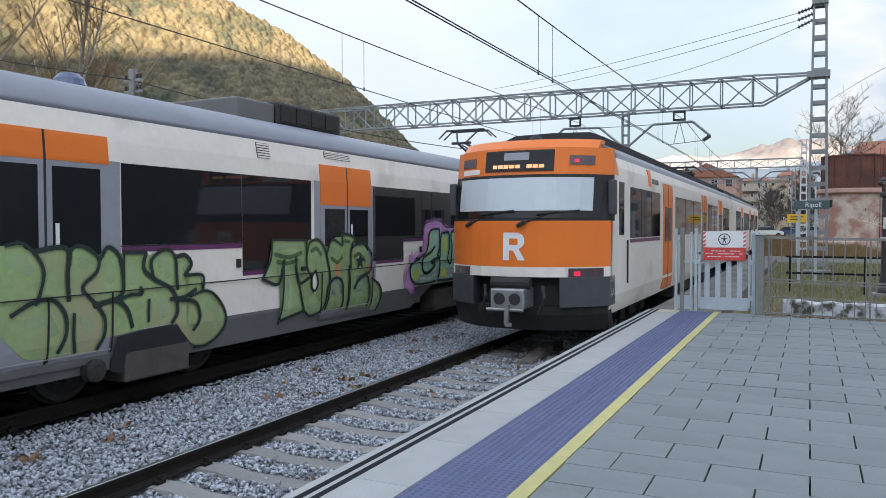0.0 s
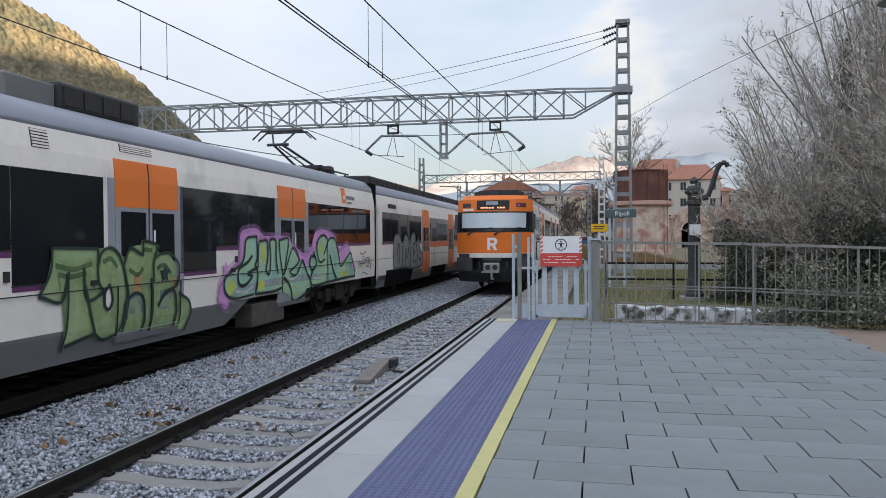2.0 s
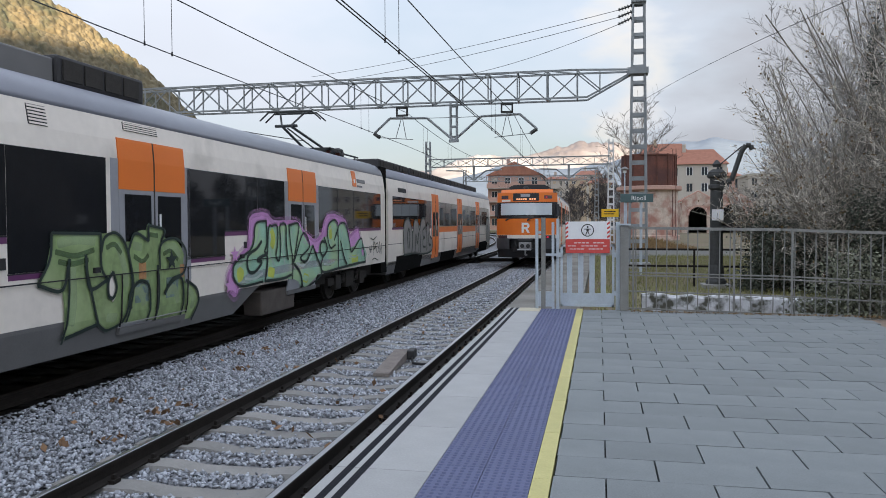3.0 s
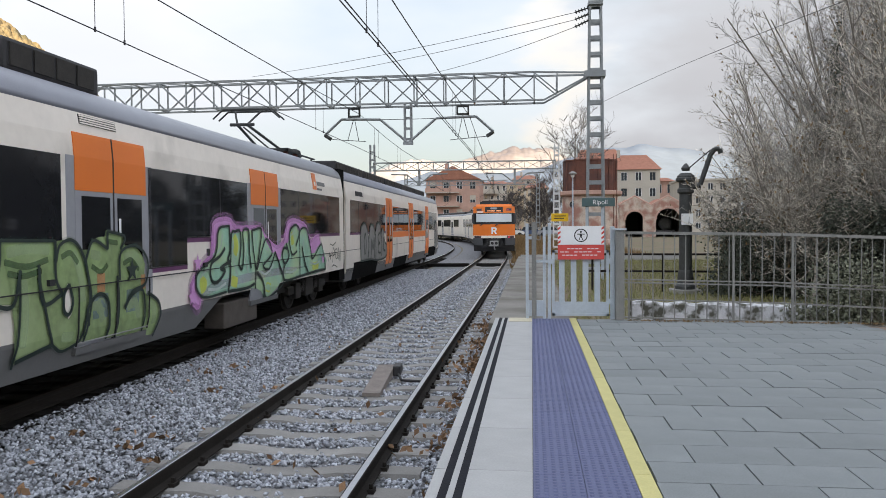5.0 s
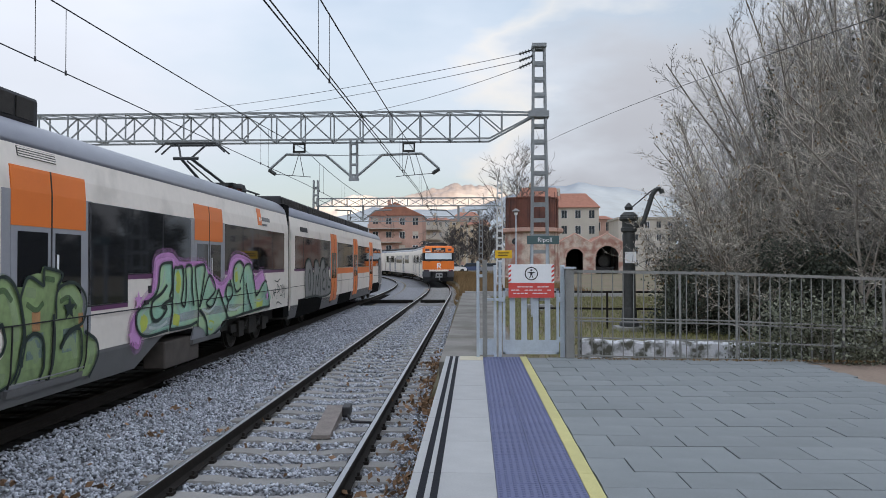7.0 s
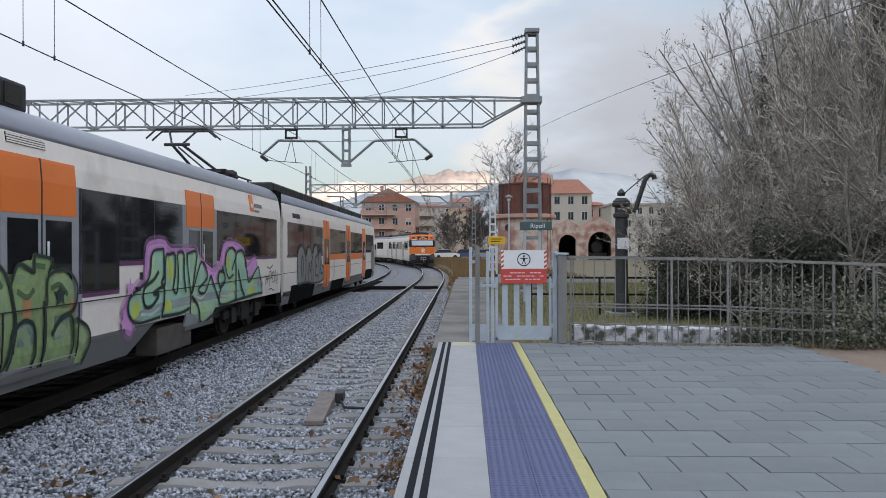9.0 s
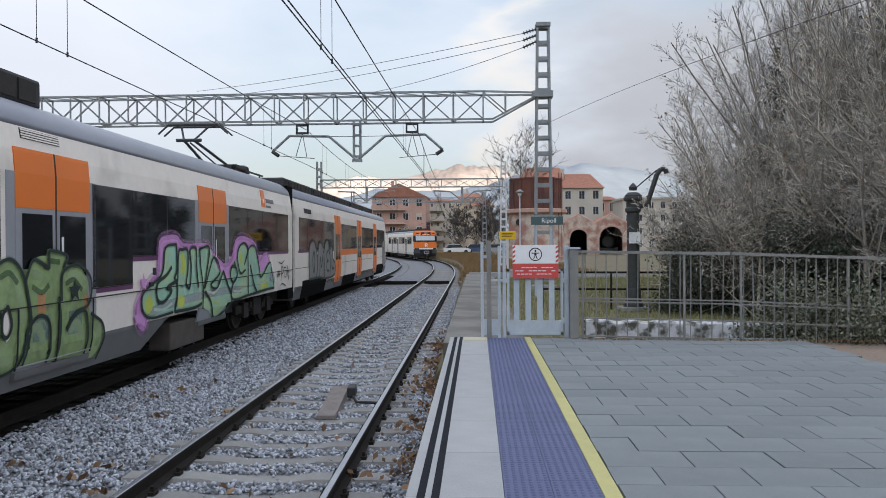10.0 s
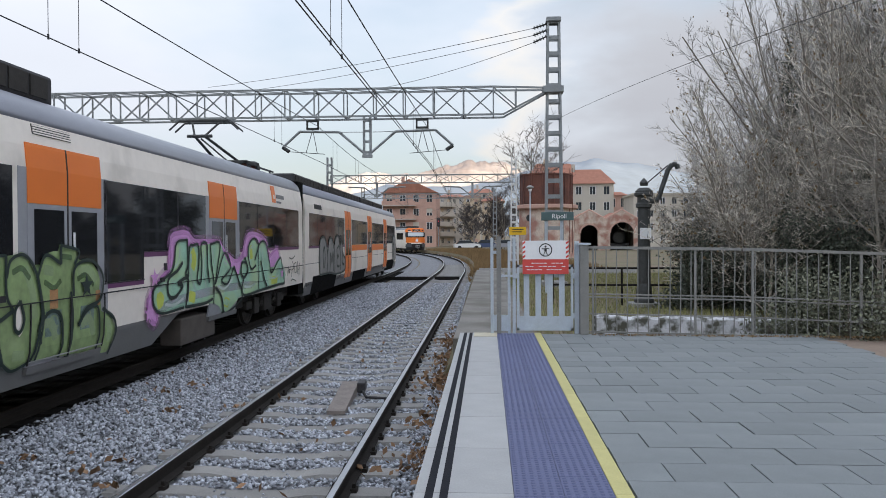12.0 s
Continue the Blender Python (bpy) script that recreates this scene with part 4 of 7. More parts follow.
ANGULAR_LIME = (((3.72, 1.06), (3.85, 1.12), (3.7, 1.2)), ((5.18, 1.9), (5.28, 1.75), (5.2, 1.6)), ((5.05, 1.1), (5.3, 1.05)), ((8.68, 1.95), (8.72, 1.7)), ((6.95, 0.85), (7.2, 0.8)), ((10.4, 1.1), (10.9, 1.1)))


def door_notices(car):
    """Faded pictogram plates and worn orange paint on the door behind the tall letters."""
    for a, b in (((0.62, 1.26), (0.8, 1.5)), ((1.72, 1.22), (1.84, 1.42))):
        part("bare_door_paint", panel(a[0], b[0], a[1], b[1], 0.0235, 0.004), "g_rust", car, "worn orange door paint between the letters")
    for y in (0.7, 1.5):
        n = part("notice_plate", panel(y - 0.17, y + 0.17, 0.93, 1.24, 0.0245, 0.004), "g_notice", car, "faded blue pictogram plate")
        bm = bmesh.new()
        ribbon(bm, [(y + 0.1 * math.cos(a), 1.08 + 0.1 * math.sin(a)) for a in np.linspace(0.4, 6.0, 9)], 0.022, 0.0255)
        ribbon(bm, [(y - 0.03, 1.17), (y + 0.01, 1.08), (y + 0.08, 1.04)], 0.02, 0.0265)
        part("pictogram", bm, "g_pale", n)


def surface_gaps(car, doors, y0, y1):
    """Panel joints that show through the sprayed paint."""
    part("side_joint", panel(y0, y1, 1.362, 1.376, 0.052, 0.014), "rubber", car, "thin dark joint along the side")
    for a, b in doors:
        for y in (a - 0.008, (a + b) / 2, b + 0.008):
            part("door_joint", panel(y - 0.008, y + 0.008, 0.64, 1.36, 0.052, 0.014), "rubber", car)
        part("door_sill_joint", panel(a, b, 0.668, 0.682, 0.052, 0.014), "edge", car, "pale worn sill edge")


def pantograph(car, y, up, turn=1):
    p = part("pantograph", boxes((-0.7, 0.7, y - 0.5, y - 0.4, 4.08, 4.16), (-0.7, 0.7, y + 0.4, y + 0.5, 4.08, 4.16), (-0.7, -0.6, y - 0.5, y + 0.5, 4.08, 4.16), (0.6, 0.7, y - 0.5, y + 0.5, 4.08, 4.16)), "iron", car, "raised rusty brown pantograph" if up > 0.5 else "folded pantograph")
    for x, dy in ((-0.6, -0.4), (0.6, -0.4), (-0.6, 0.4), (0.6, 0.4)):
        part("insulator", turned([(0.05 + 0.03 * (k % 2), 3.95 + 0.02 * k) for k in range(8)], 10, x, y + dy), "rusty", p)
    knee, head = (y - turn * 1.9, 4.25 + up * 0.4), (y - turn * 1.45, 4.15 + up)
    bm = bmesh.new()
    for s in (-1, 1):
        tube(bm, (s * 0.3, y + turn * 0.3, 4.15), (s * 0.12, *knee), 0.035)
        tube(bm, (s * 0.12, *knee), (s * 0.35, *head), 0.025)
    tube(bm, (0, y + turn * 0.1, 4.2), (0, knee[0] + 0.1 * turn, knee[1] - 0.05), 0.02)
    tube(bm, (-0.3, *knee), (0.3, *knee), 0.04)
    part("arm", bm, "iron", p)
    bm = bmesh.new()
    for dy in (-0.18, 0.18):
        tube(bm, (-0.6, head[0] + dy, head[1]), (0.6, head[0] + dy, head[1]), 0.03)
        for s in (-1, 1):
            tube(bm, (s * 0.6, head[0] + dy, head[1]), (s * 0.85, head[0] + dy, head[1] - 0.22), 0.022)
    tube(bm, (-0.45, head[0] - 0.18, head[1]), (-0.45, head[0] + 0.18, head[1]), 0.02)
    tube(bm, (0.45, head[0] - 0.18, head[1]), (0.45, head[0] + 0.18, head[1]), 0.02)
    part("collector_head", bm, "iron", p)


def roof_unit(car, y0, y1, label="black louvred roof equipment", top=4.3):
    u = part("roof_unit", boxes((-0.9, 0.94, y0, y1, 3.9, top), bevel=0.05), "black", car, label)
    n = int((y1 - y0) / 0.45)
    for k in range(n):
        a = y0 + 0.1 + (y1 - y0 - 0.2) * k / n
        part("grille", boxes((0.925, 0.96, a, a + (y1 - y0 - 0.2) / n - 0.06, 3.97, top - 0.06)), "bogie", u)


def star(car, y, z, r, m):
    bm = bmesh.new()
    c = bm.verts.new((side_x(z) + 0.045, y, z))
    ring = []
    for k in range(10):
        a, rr = math.pi / 2 + k * math.pi / 5, r if k % 2 == 0 else r * 0.42
        ring.append(bm.verts.new((side_x(z) + 0.045, y + rr * math.cos(a), z + rr * math.sin(a))))
    for k in range(10):
        bm.faces.new((c, ring[k], ring[(k + 1) % 10]))
    part("painted_star", bm, m, car, "small sprayed star")


def brand_mark(car, y, z):
    part("brand_mark", panel(y, y + 0.33, z, z + 0.42, 0.01), "orange", car, "orange square mark")
    part("brand_mark_inset", panel(y + 0.12, y + 0.24, z + 0.1, z + 0.2, 0.013), "white", car)
    part("brand_bar", panel(y + 0.42, y + 1.15, z + 0.12, z + 0.22, 0.01), "skirt", car, "line of small grey lettering")
    part("brand_bar", panel(y + 0.42, y + 0.85, z + 0.0, z + 0.05, 0.01), "skirt", car)


def parked_car_front():
    """Car with the large painted pieces; its own y is that of the platform."""
    turn = 0.35
    car = thing("parked_railcar", pose(-6.335, 13.0, RAIL_Z, 0, 0, turn), "parked off-white commuter railcar with orange door heads and green graffiti", "train", group="parked train")
    o = -13.0
    car_shell(car, 2.5 + o, 26.8 + o, skirt_to=16.75 + o)
    for s in (1, -1):
        wedge = bmesh.new()
        wedge.faces.new([wedge.verts.new(q) for q in ((s * 1.36, 16.75 + o, 0.4), (s * 1.45, 16.75 + o, 0.8), (s * 1.452, 16.75 + o, 0.85), (s * 1.452, 17.75 + o, 0.85), (s * 1.45, 17.55 + o, 0.8))])
        part("skirt_end", wedge, "skirt", car, "slanted end of the grey skirt")
    part("underframe", boxes((-1.1, 1.02, 16.9 + o, 26.78 + o, 0.5, 0.848), bevel=0.02), "bogie", car, "grimy open underframe")
    plug_door(car, 7.0 + o, 8.73 + o, 2.9)
    plug_door(car, 13.2 + o, 14.92 + o)
    plug_door(car, 19.12 + o, 20.78 + o)
    window(car, 3.0 + o, 6.75 + o, 1.93, 2.94, 1)
    window(car, 8.92 + o, 11.15 + o, 1.93, 2.94, 0)
    window(car, 11.16 + o, 12.93 + o, 1.5, 2.94, 0)
    window(car, 15.0 + o, 16.25 + o, 1.5, 2.94, 0)
    window(car, 16.26 + o, 18.93 + o, 1.93, 2.94, 1)
    window(car, 20.97 + o, 26.3 + o, 1.93, 2.94, 3)
    for a, b, z in ((3.0, 6.8, 1.85), (8.92, 11.15, 1.85), (11.16, 12.93, 1.43), (15.0, 16.25, 1.43), (16.26, 18.93, 1.85), (20.97, 26.3, 1.85)):
        part("purple_stripe", panel(a + o, b + o, z - 0.01, z + 0.065, 0.005), "purple", car, "thin purple stripe under the windows")
    louvre(car, 11.55 + o, 11.87 + o, 3.22, 3.46, 6)
    louvre(car, 13.4 + o, 14.25 + o, 3.36, 3.48, 4)
    brand_mark(car, 23.6 + o, 3.05)
    part("socket", boxes((1.46, 1.5, 11.02 + o, 11.1 + o, 1.55, 1.68)), "rubber", car)
    part("socket", boxes((1.46, 1.5, 17.0 + o, 17.08 + o, 1.6, 1.72)), "rubber", car)
    for y in (16.8, 12.6):
        part("handle", boxes((1.46, 1.53, y + o, y + 0.11 + o, 1.42, 1.49)), "rubber", car)
    # a black sheet for the shaded bogie cut-out, and gear under the floor
    painted(car, "underfloor_shade", ARCH_SHAPE, 0.02, "black", "black sheet standing for the shaded opening round the bogie")
    part("battery_box", boxes((1.0, 1.4, 17.9 + o, 19.6 + o, 0.22, 0.7), bevel=0.03), "underbox", car, "grimy equipment box under the floor")
    part("battery_box", boxes((1.0, 1.42, 9.0 + o, 10.1 + o, 0.2, 0.78), bevel=0.03), "underbox", car, "grimy equipment box under the floor")
    part("axle_box", turned(((0.06, 1.38), (0.14, 1.38), (0.14, 1.5), (0.08, 1.52), (0.05, 1.52)), 14), "bogie", car).matrix_basis = pose(0, 8.5 + o, 0.45) @ Matrix.Rotation(radians(90), 4, "Y")
    bogie(car, 24.3 + o)
    bogie(car, 9.6 + o)
    roof_unit(car, 12.72 + o, 14.7 + o)
    part("roof_box", boxes((-0.9, 0.9, 11.75 + o, 12.7 + o, 3.9, 4.24), bevel=0.03), "skirt", car, "grey roof box")
    part("aerial_dome", turned(((0.22, 3.9), (0.22, 4.02), (0.2, 4.06), (0.19, 4.1), (0.12, 4.17), (0.03, 4.19)), 16, 0.3, 9.15 + o), "carblue", car)
    pantograph(car, 24.5 + o, 0.85)
    part("roof_horn", turned(((0.12, 3.9), (0.2, 4.05), (0.16, 4.2), (0.06, 4.25)), 12, 0.5, 25.2 + o), "iron", car)
    part("roof_bars", tubes((((0.6, 25.3 + o, 4.1), (0.6, 26.8 + o, 4.1)), ((0.2, 25.3 + o, 4.1), (0.2, 26.8 + o, 4.1)), ((0.6, 26.5 + o, 3.9), (0.6, 26.5 + o, 4.1))), 0.03), "iron", car)
    piece = painted(car, "graffiti", ROUND_SHAPE, 0.022, "g_tan", "rounded pale green sprayed letters with dark outline")
    accents(piece, "spray_highlight", ROUND_PALE, 0.13, 0.0245, "g_pale")
    outlines(piece, ROUND_LINES, 0.05, 0.032)
    outlines(piece, ROUND_LINES_MORE, 0.05, 0.035)
    piece = painted(car, "graffiti", TALL_SHAPE, 0.022, "g_green", "tall green sprayed letters with dark outline")
    door_notices(car)
    accents(piece, "spray_highlight", TALL_PALE, 0.12, 0.0265, "g_pale")
    accents(piece, "spray_shading", TALL_SHADE, 0.07, 0.028, "g_shade")
    outlines(piece, TALL_LINES, 0.045, 0.033)
    outlines(piece, TALL_LINES_MORE, 0.045, 0.038)
    painted(car, "letter_hole", ((0.0, 1.0), (-0.09, 1.2), (-0.02, 1.42), (0.07, 1.3), (0.07, 1.08)), 0.03, "white")
    star(car, 1.45, 1.5, 0.17, "g_line")
    cloud = painted(car, "spray_cloud", CLOUD_SHAPE, 0.02, "g_violet", "violet sprayed cloud behind angular letters")
    accents(cloud, "spray_fringe", (CLOUD_SHAPE + (CLOUD_SHAPE[0],),), 0.16, 0.0215, "g_halov")
    piece = painted(car, "graffiti", ANGULAR_SHAPE, 0.026, "g_aqua", "angular turquoise sprayed letters with black outline")
    accents(piece, "spray_patch", ANGULAR_LIME, 0.2, 0.0275, "g_lime")
    accents(piece, "spray_highlight", ANGULAR_MINT, 0.05, 0.0305, "g_mint")
    outlines(piece, ANGULAR_LINES, 0.055, 0.037)
    outlines(piece, ANGULAR_LINES_MORE, 0.055, 0.041)
    surface_gaps(car, ((7.0 + o, 8.73 + o), (13.2 + o, 14.92 + o)), 2.6 + o, 26.7 + o)
    for y, z in ((16.55, 1.5), (16.35, 0.95), (24.3, 1.25)):
        star(car, y + o, z, 0.16, "g_violet")
    tag = bmesh.new()
    for k, line in enumerate((((25.0, 1.15), (25.12, 1.38), (25.2, 1.2), (25.3, 1.4)), ((25.1, 1.28), (25.35, 1.3)), ((25.45, 1.1), (25.5, 1.5), (25.7, 1.35), (25.48, 1.28)), ((25.8, 1.2), (25.75, 1.42), (25.95, 1.45), (26.0, 1.22), (25.82, 1.18)), ((26.1, 1.15), (26.12, 1.5), (26.3, 1.1), (26.34, 1.45)), ((25.2, 1.62), (25.5, 1.58), (25.8, 1.66)), ((25.4, 0.98), (25.6, 1.02), (26.0, 0.94)))):
        ribbon(tag, [(y + o, z) for y, z in line], 0.028, 0.01 + 0.0004 * k)
    part("scrawl", tag, "g_line", car, "thin black scrawled tag")


SILVER_SHAPE = ((1.35, 0.95), (1.2, 1.6), (1.4, 2.25), (2.2, 2.42), (2.8, 2.1), (3.1, 1.85), (3.5, 2.35), (4.2, 2.3), (4.6, 1.95), (5.1, 2.4), (5.8, 2.42), (6.1, 1.9), (6.5, 2.2), (6.9, 2.1), (7.2, 1.6), (7.7, 1.45), (7.6, 0.95), (5.5, 0.85), (3.5, 0.95))
SILVER_LINES = (SILVER_SHAPE + (SILVER_SHAPE[0],), ((2.1, 1.2), (2.0, 1.75), (2.3, 2.0), (2.45, 1.6), (2.3, 1.2)), ((2.9, 1.0), (3.05, 1.5), (3.0, 1.85)), ((3.6, 1.0), (3.75, 1.75), (4.05, 1.35), (4.35, 1.8), (4.45, 1.0)), ((4.8, 0.95), (4.75, 1.5), (4.65, 1.95)), ((5.9, 2.05), (5.35, 1.9), (5.5, 1.6), (5.8, 1.6), (5.4, 1.5), (5.4, 1.2), (6.0, 1.15)), ((6.3, 1.0), (6.35, 1.5), (6.2, 1.9)), ((6.85, 1.8), (6.8, 1.3), (7.3, 1.2)))
SILVER_SHAPE = tuple((2.2 + (y - 1.35) * 0.74, 0.95 + (z - 0.95) * 0.86) for y, z in SILVER_SHAPE)
SILVER_LINES = tuple(tuple((2.2 + (y - 1.35) * 0.74, 0.95 + (z - 0.95) * 0.86) for y, z in line) for line in SILVER_LINES)


def parked_car_back():
    car = thing("parked_railcar", pose(track2_x(27.3) - 0.03, 27.3, RAIL_Z, 0, 0, 0.55), "parked off-white railcar with orange doors and silver graffiti", "train", group="parked train")
    car_shell(car, 0.15, 25.1, 0.66)
    for y in (7.0, 13.0, 19.0):
        plug_door(car, y, y + 1.3, 2.56, lower="orange")
    window(car, 0.7, 6.75, 1.93, 2.94, 4)
    window(car, 8.55, 12.75, 1.93, 2.94, 2)
    window(car, 14.55, 18.75, 1.93, 2.94, 2)
    window(car, 20.55, 24.4, 1.93, 2.94, 1)
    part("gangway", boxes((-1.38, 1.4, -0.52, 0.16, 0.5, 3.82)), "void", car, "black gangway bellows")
    part("purple_stripe", panel(0.6, 6.8, 1.84, 1.91, 0.005), "purple", car)
    part("orange_sill", panel(8.5, 12.8, 1.66, 1.9, 0.005), "orange", car)
    part("orange_sill", panel(14.5, 18.8, 1.6, 1.9, 0.005), "orange", car)
    # flat black sheets stand for the shade below the car's side
    part("underfloor_shade", panel(1.2, 5.2, 0.38, 0.95, 0.005), "void", car)
    part("underfloor_shade", panel(19.9, 23.9, 0.38, 0.95, 0.005), "void", car)
    part("underfloor_shade", panel(9.0, 12.4, 0.38, 0.8, 0.005), "void", car)
    bogie(car, 3.2)
    bogie(car, 21.9)
    for a in (1.0, 5.4, 9.8, 14.2, 18.6):
        roof_unit(car, a, a + 4.1, "long black roof equipment housing", 4.2)
    part("number_plate_bar", panel(1.5, 2.6, 3.1, 3.25, 0.01), "rubber", car, "small dark marking plate")
    part("cab_end", boxes((-1.3, 1.3, 25.08, 25.45, 0.7, 3.6), bevel=0.25), "white", car, "rounded cab end")
    part("cab_pane", boxes((-1.1, 1.1, 25.4, 25.48, 2.0, 3.0), bevel=0.02), "glass", car)
    piece = painted(car, "graffiti", SILVER_SHAPE, 0.014, "g_grey", "faded silver sprayed letters with dark outline")
    outlines(piece, SILVER_LINES, 0.075, 0.018)
    shape = ((23.1, 0.9), (23.0, 1.7), (23.4, 2.3), (24.5, 2.2), (24.8, 0.95))
    piece = painted(car, "graffiti", shape, 0.02, "g_grey", "faded silver sprayed letter near the cab end")
    outlines(piece, (shape, ((23.5, 1.1), (23.6, 1.9), (24.1, 1.5))), 0.09, 0.024)


def face_y(x, z):
    """How far back the moving train's front stands at a place of its face."""
    plan = 0.8 * (abs(x) / 1.47) ** 2.6
    lean = float(np.interp(z, (0.3, 0.7, 1.45, 2.25, 3.05, 3.5, 3.66), (0.25, 0.02, 0.0, 0.03, 0.18, 0.27, 0.5)))
    return plan + lean


def face(x0, x1, z0, z1, out=0.0, thick=0.12, nx=14, nz=3):
    """A plate that follows the rounded front."""
    bm = bmesh.new()
    grid = [[[bm.verts.new((x0 + (x1 - x0) * i / nx, face_y(x0 + (x1 - x0) * i / nx, z0 + (z1 - z0) * k / nz) - out + d, z0 + (z1 - z0) * k / nz)) for i in range(nx + 1)] for k in range(nz + 1)] for d in (0.0, thick)]
    f, b = grid
    for k in range(nz):
        for i in range(nx):
            bm.faces.new((f[k][i], f[k][i + 1], f[k + 1][i + 1], f[k + 1][i]))
        bm.faces.new((f[k][0], f[k + 1][0], b[k + 1][0], b[k][0]))
        bm.faces.new((f[k][nx], f[k + 1][nx], b[k + 1][nx], b[k][nx]))
    for i in range(nx):
        bm.faces.new((f[0][i], f[0][i + 1], b[0][i + 1], b[0][i]))
        bm.faces.new((f[nz][i], f[nz][i + 1], b[nz][i + 1], b[nz][i]))
    bmesh.ops.recalc_face_normals(bm, faces=bm.faces)
    return bm


def moving_car(m, cab, label):
    """A car of the departing train; its rear end stands at y = 0."""
    car = thing("departing_railcar", m, label, "train", group="departing train")
    lower = [(1.40, 0.62), (1.47, 0.95), (1.47, 1.0)]
    upper = [(1.47, 1.0), (1.47, 2.95), (1.45, 3.2), (1.40, 3.38)]
    cove = [(1.40, 3.38), (1.37, 3.48), (1.3, 3.56), (1.18, 3.62), (0.9, 3.66), (0.0, 3.69)]
    y0 = 1.45 if cab else 0.1
    part("skirt", extruded(mirrored(lower), y0, 24.4), "white", car)
    part("body", extruded(mirrored(upper), y0, 24.4), "white", car, "off-white side panels")
    part("roof", extruded(mirrored(cove), y0 + 0.1, 24.4), "roof", car, "pale grey curved roof")
    part("roof_housing", extruded(mirrored([(0.98, 3.6), (1.0, 3.85), (0.75, 3.95), (0.0, 3.97)]), 2.2 if cab else 1.0, 23.5), "black", car, "long dark ribbed roof housing")
    for a, b in ((2.4, 5.7), (8.0, 13.2), (15.2, 18.4), (20.6, 23.4)):
        for side in (1, -1):
            bm = panel(a, b, 1.93, 2.9, 0.006)
            if side < 0:
                bmesh.ops.scale(bm, verts=bm.verts, vec=(-1, 1, 1))
                bmesh.ops.reverse_faces(bm, faces=bm.faces)
            w = part("window", bm, "glass", car, "dark tinted window band")
            if side > 0:
                for k in range(1, 3):
                    y = a + (b - a) * k / 3
                    part("window_bar", panel(y - 0.02, y + 0.02, 1.93, 2.9, 0.009), "rubber", w)
    for a in (6.1, 13.5, 18.8):
        for side in (1, -1):
            full = side > 0 and a < 7 and cab
            pieces = [panel(a, a + 1.4, 0.68, 3.15 if full else 2.62, 0.01), panel(a + 0.2, a + 0.62, 1.8, 2.6, 0.016), panel(a + 0.78, a + 1.2, 1.8, 2.6, 0.016), panel(a, a + 1.4, 2.63, 3.15, 0.012)]
            if side < 0:
                for q in pieces:
                    bmesh.ops.scale(q, verts=q.verts, vec=(-1, 1, 1))
                    bmesh.ops.reverse_faces(q, faces=q.faces)
            d = part("door", pieces[0], "orange" if full else "frame", car, "orange double door" if full else "grey double door")
            part("door_window", pieces[1], "glass", d)
            part("door_window", pieces[2], "glass", d)
            part("door_head", pieces[3], "orange" if side > 0 else "white", d)
            if side > 0:
                part("door_seal", panel(a + 0.69, a + 0.71, 0.68, 3.15, 0.016), "rubber", d)
    part("purple_stripe", panel(2.4, 5.7, 1.84, 1.91, 0.005), "purple", car)
    part("underframe", boxes((-1.0, 1.0, 1.6, 24.0, 0.5, 0.95)), "black", car, "dark underframe gear")
    part("equipment_box", boxes((0.9, 1.36, 8.5, 11.5, 0.3, 0.68), (0.9, 1.36, 12.0, 15.5, 0.32, 0.68), (-1.36, -0.9, 8.5, 15.5, 0.3, 0.68), bevel=0.03), "bogie", car)
    bogie(car, 4.3)
    bogie(car, 20.0)
    part("gangway", boxes((-1.1, 1.1, 24.3, 24.72, 0.6, 3.5)), "rubber", car, "black gangway bellows")
    if not cab:
        return car
    part("brand_mark", panel(4.3, 4.6, 3.0, 3.35, 0.01), "orange", car)
    part("brand_bar", panel(4.75, 5.5, 3.08, 3.18, 0.01), "skirt", car)
    part("cab_window", panel(1.45, 1.85, 2.0, 2.95, 0.006), "glass", car, "narrow cab door window")
    part("grab_rail", tube(bmesh.new(), (1.5, 2.05, 1.1), (1.5, 2.05, 1.9), 0.018), "rubber", car)
    for s in (1, -1):
        zs = (0.62, 0.95, 1.3, 1.9, 2.25, 2.65, 3.05, 3.38)
        xs = (1.40, 1.47, 1.47, 1.47, 1.47, 1.465, 1.455, 1.40)
        for nm, mt, lo, hi in (("cab_cheek", "white", 0, 4), ("cab_side_pane_surround", "rubber", 4, 6), ("cab_cheek_top", "orange", 6, 7)):
            bm = bmesh.new()
            back_y = 1.1 if mt == "rubber" else 1.46
            a = [bm.verts.new((s * xs[k], face_y(1.47, zs[k]) - 0.01, zs[k])) for k in range(lo, hi + 1)]
            b = [bm.verts.new((s * xs[k], back_y, zs[k])) for k in range(lo, hi + 1)]
            for k in range(hi - lo):
                bm.faces.new((a[k], b[k], b[k + 1], a[k + 1]) if s > 0 else (a[k + 1], b[k + 1], b[k], a[k]))
            part(nm, bm, mt, car)
        bm = bmesh.new()
        a = [bm.verts.new((s * 1.466, 1.1, z)) for z in (2.25, 3.05)]
        b = [bm.verts.new((s * 1.466, 1.46, z)) for z in (2.25, 3.05)]
        bm.faces.new((a[0], b[0], b[1], a[1]) if s > 0 else (a[1], b[1], b[0], a[0]))
        part("cab_cheek", bm, "white", car)
    part("cab_roof", extruded(mirrored(cove), 1.06, 1.6), "skirt", car, "dark grey cab roof", smooth=True)
    part("cab_core", extruded(mirrored([(1.3, 0.7), (1.36, 1.2), (1.36, 2.9), (1.2, 3.5), (0, 3.6)]), 0.85, 1.1), "black", car)
    part("nose_lower", face(-1.47, 1.47, 1.47, 2.25), "orange", car, "orange lower front panel")
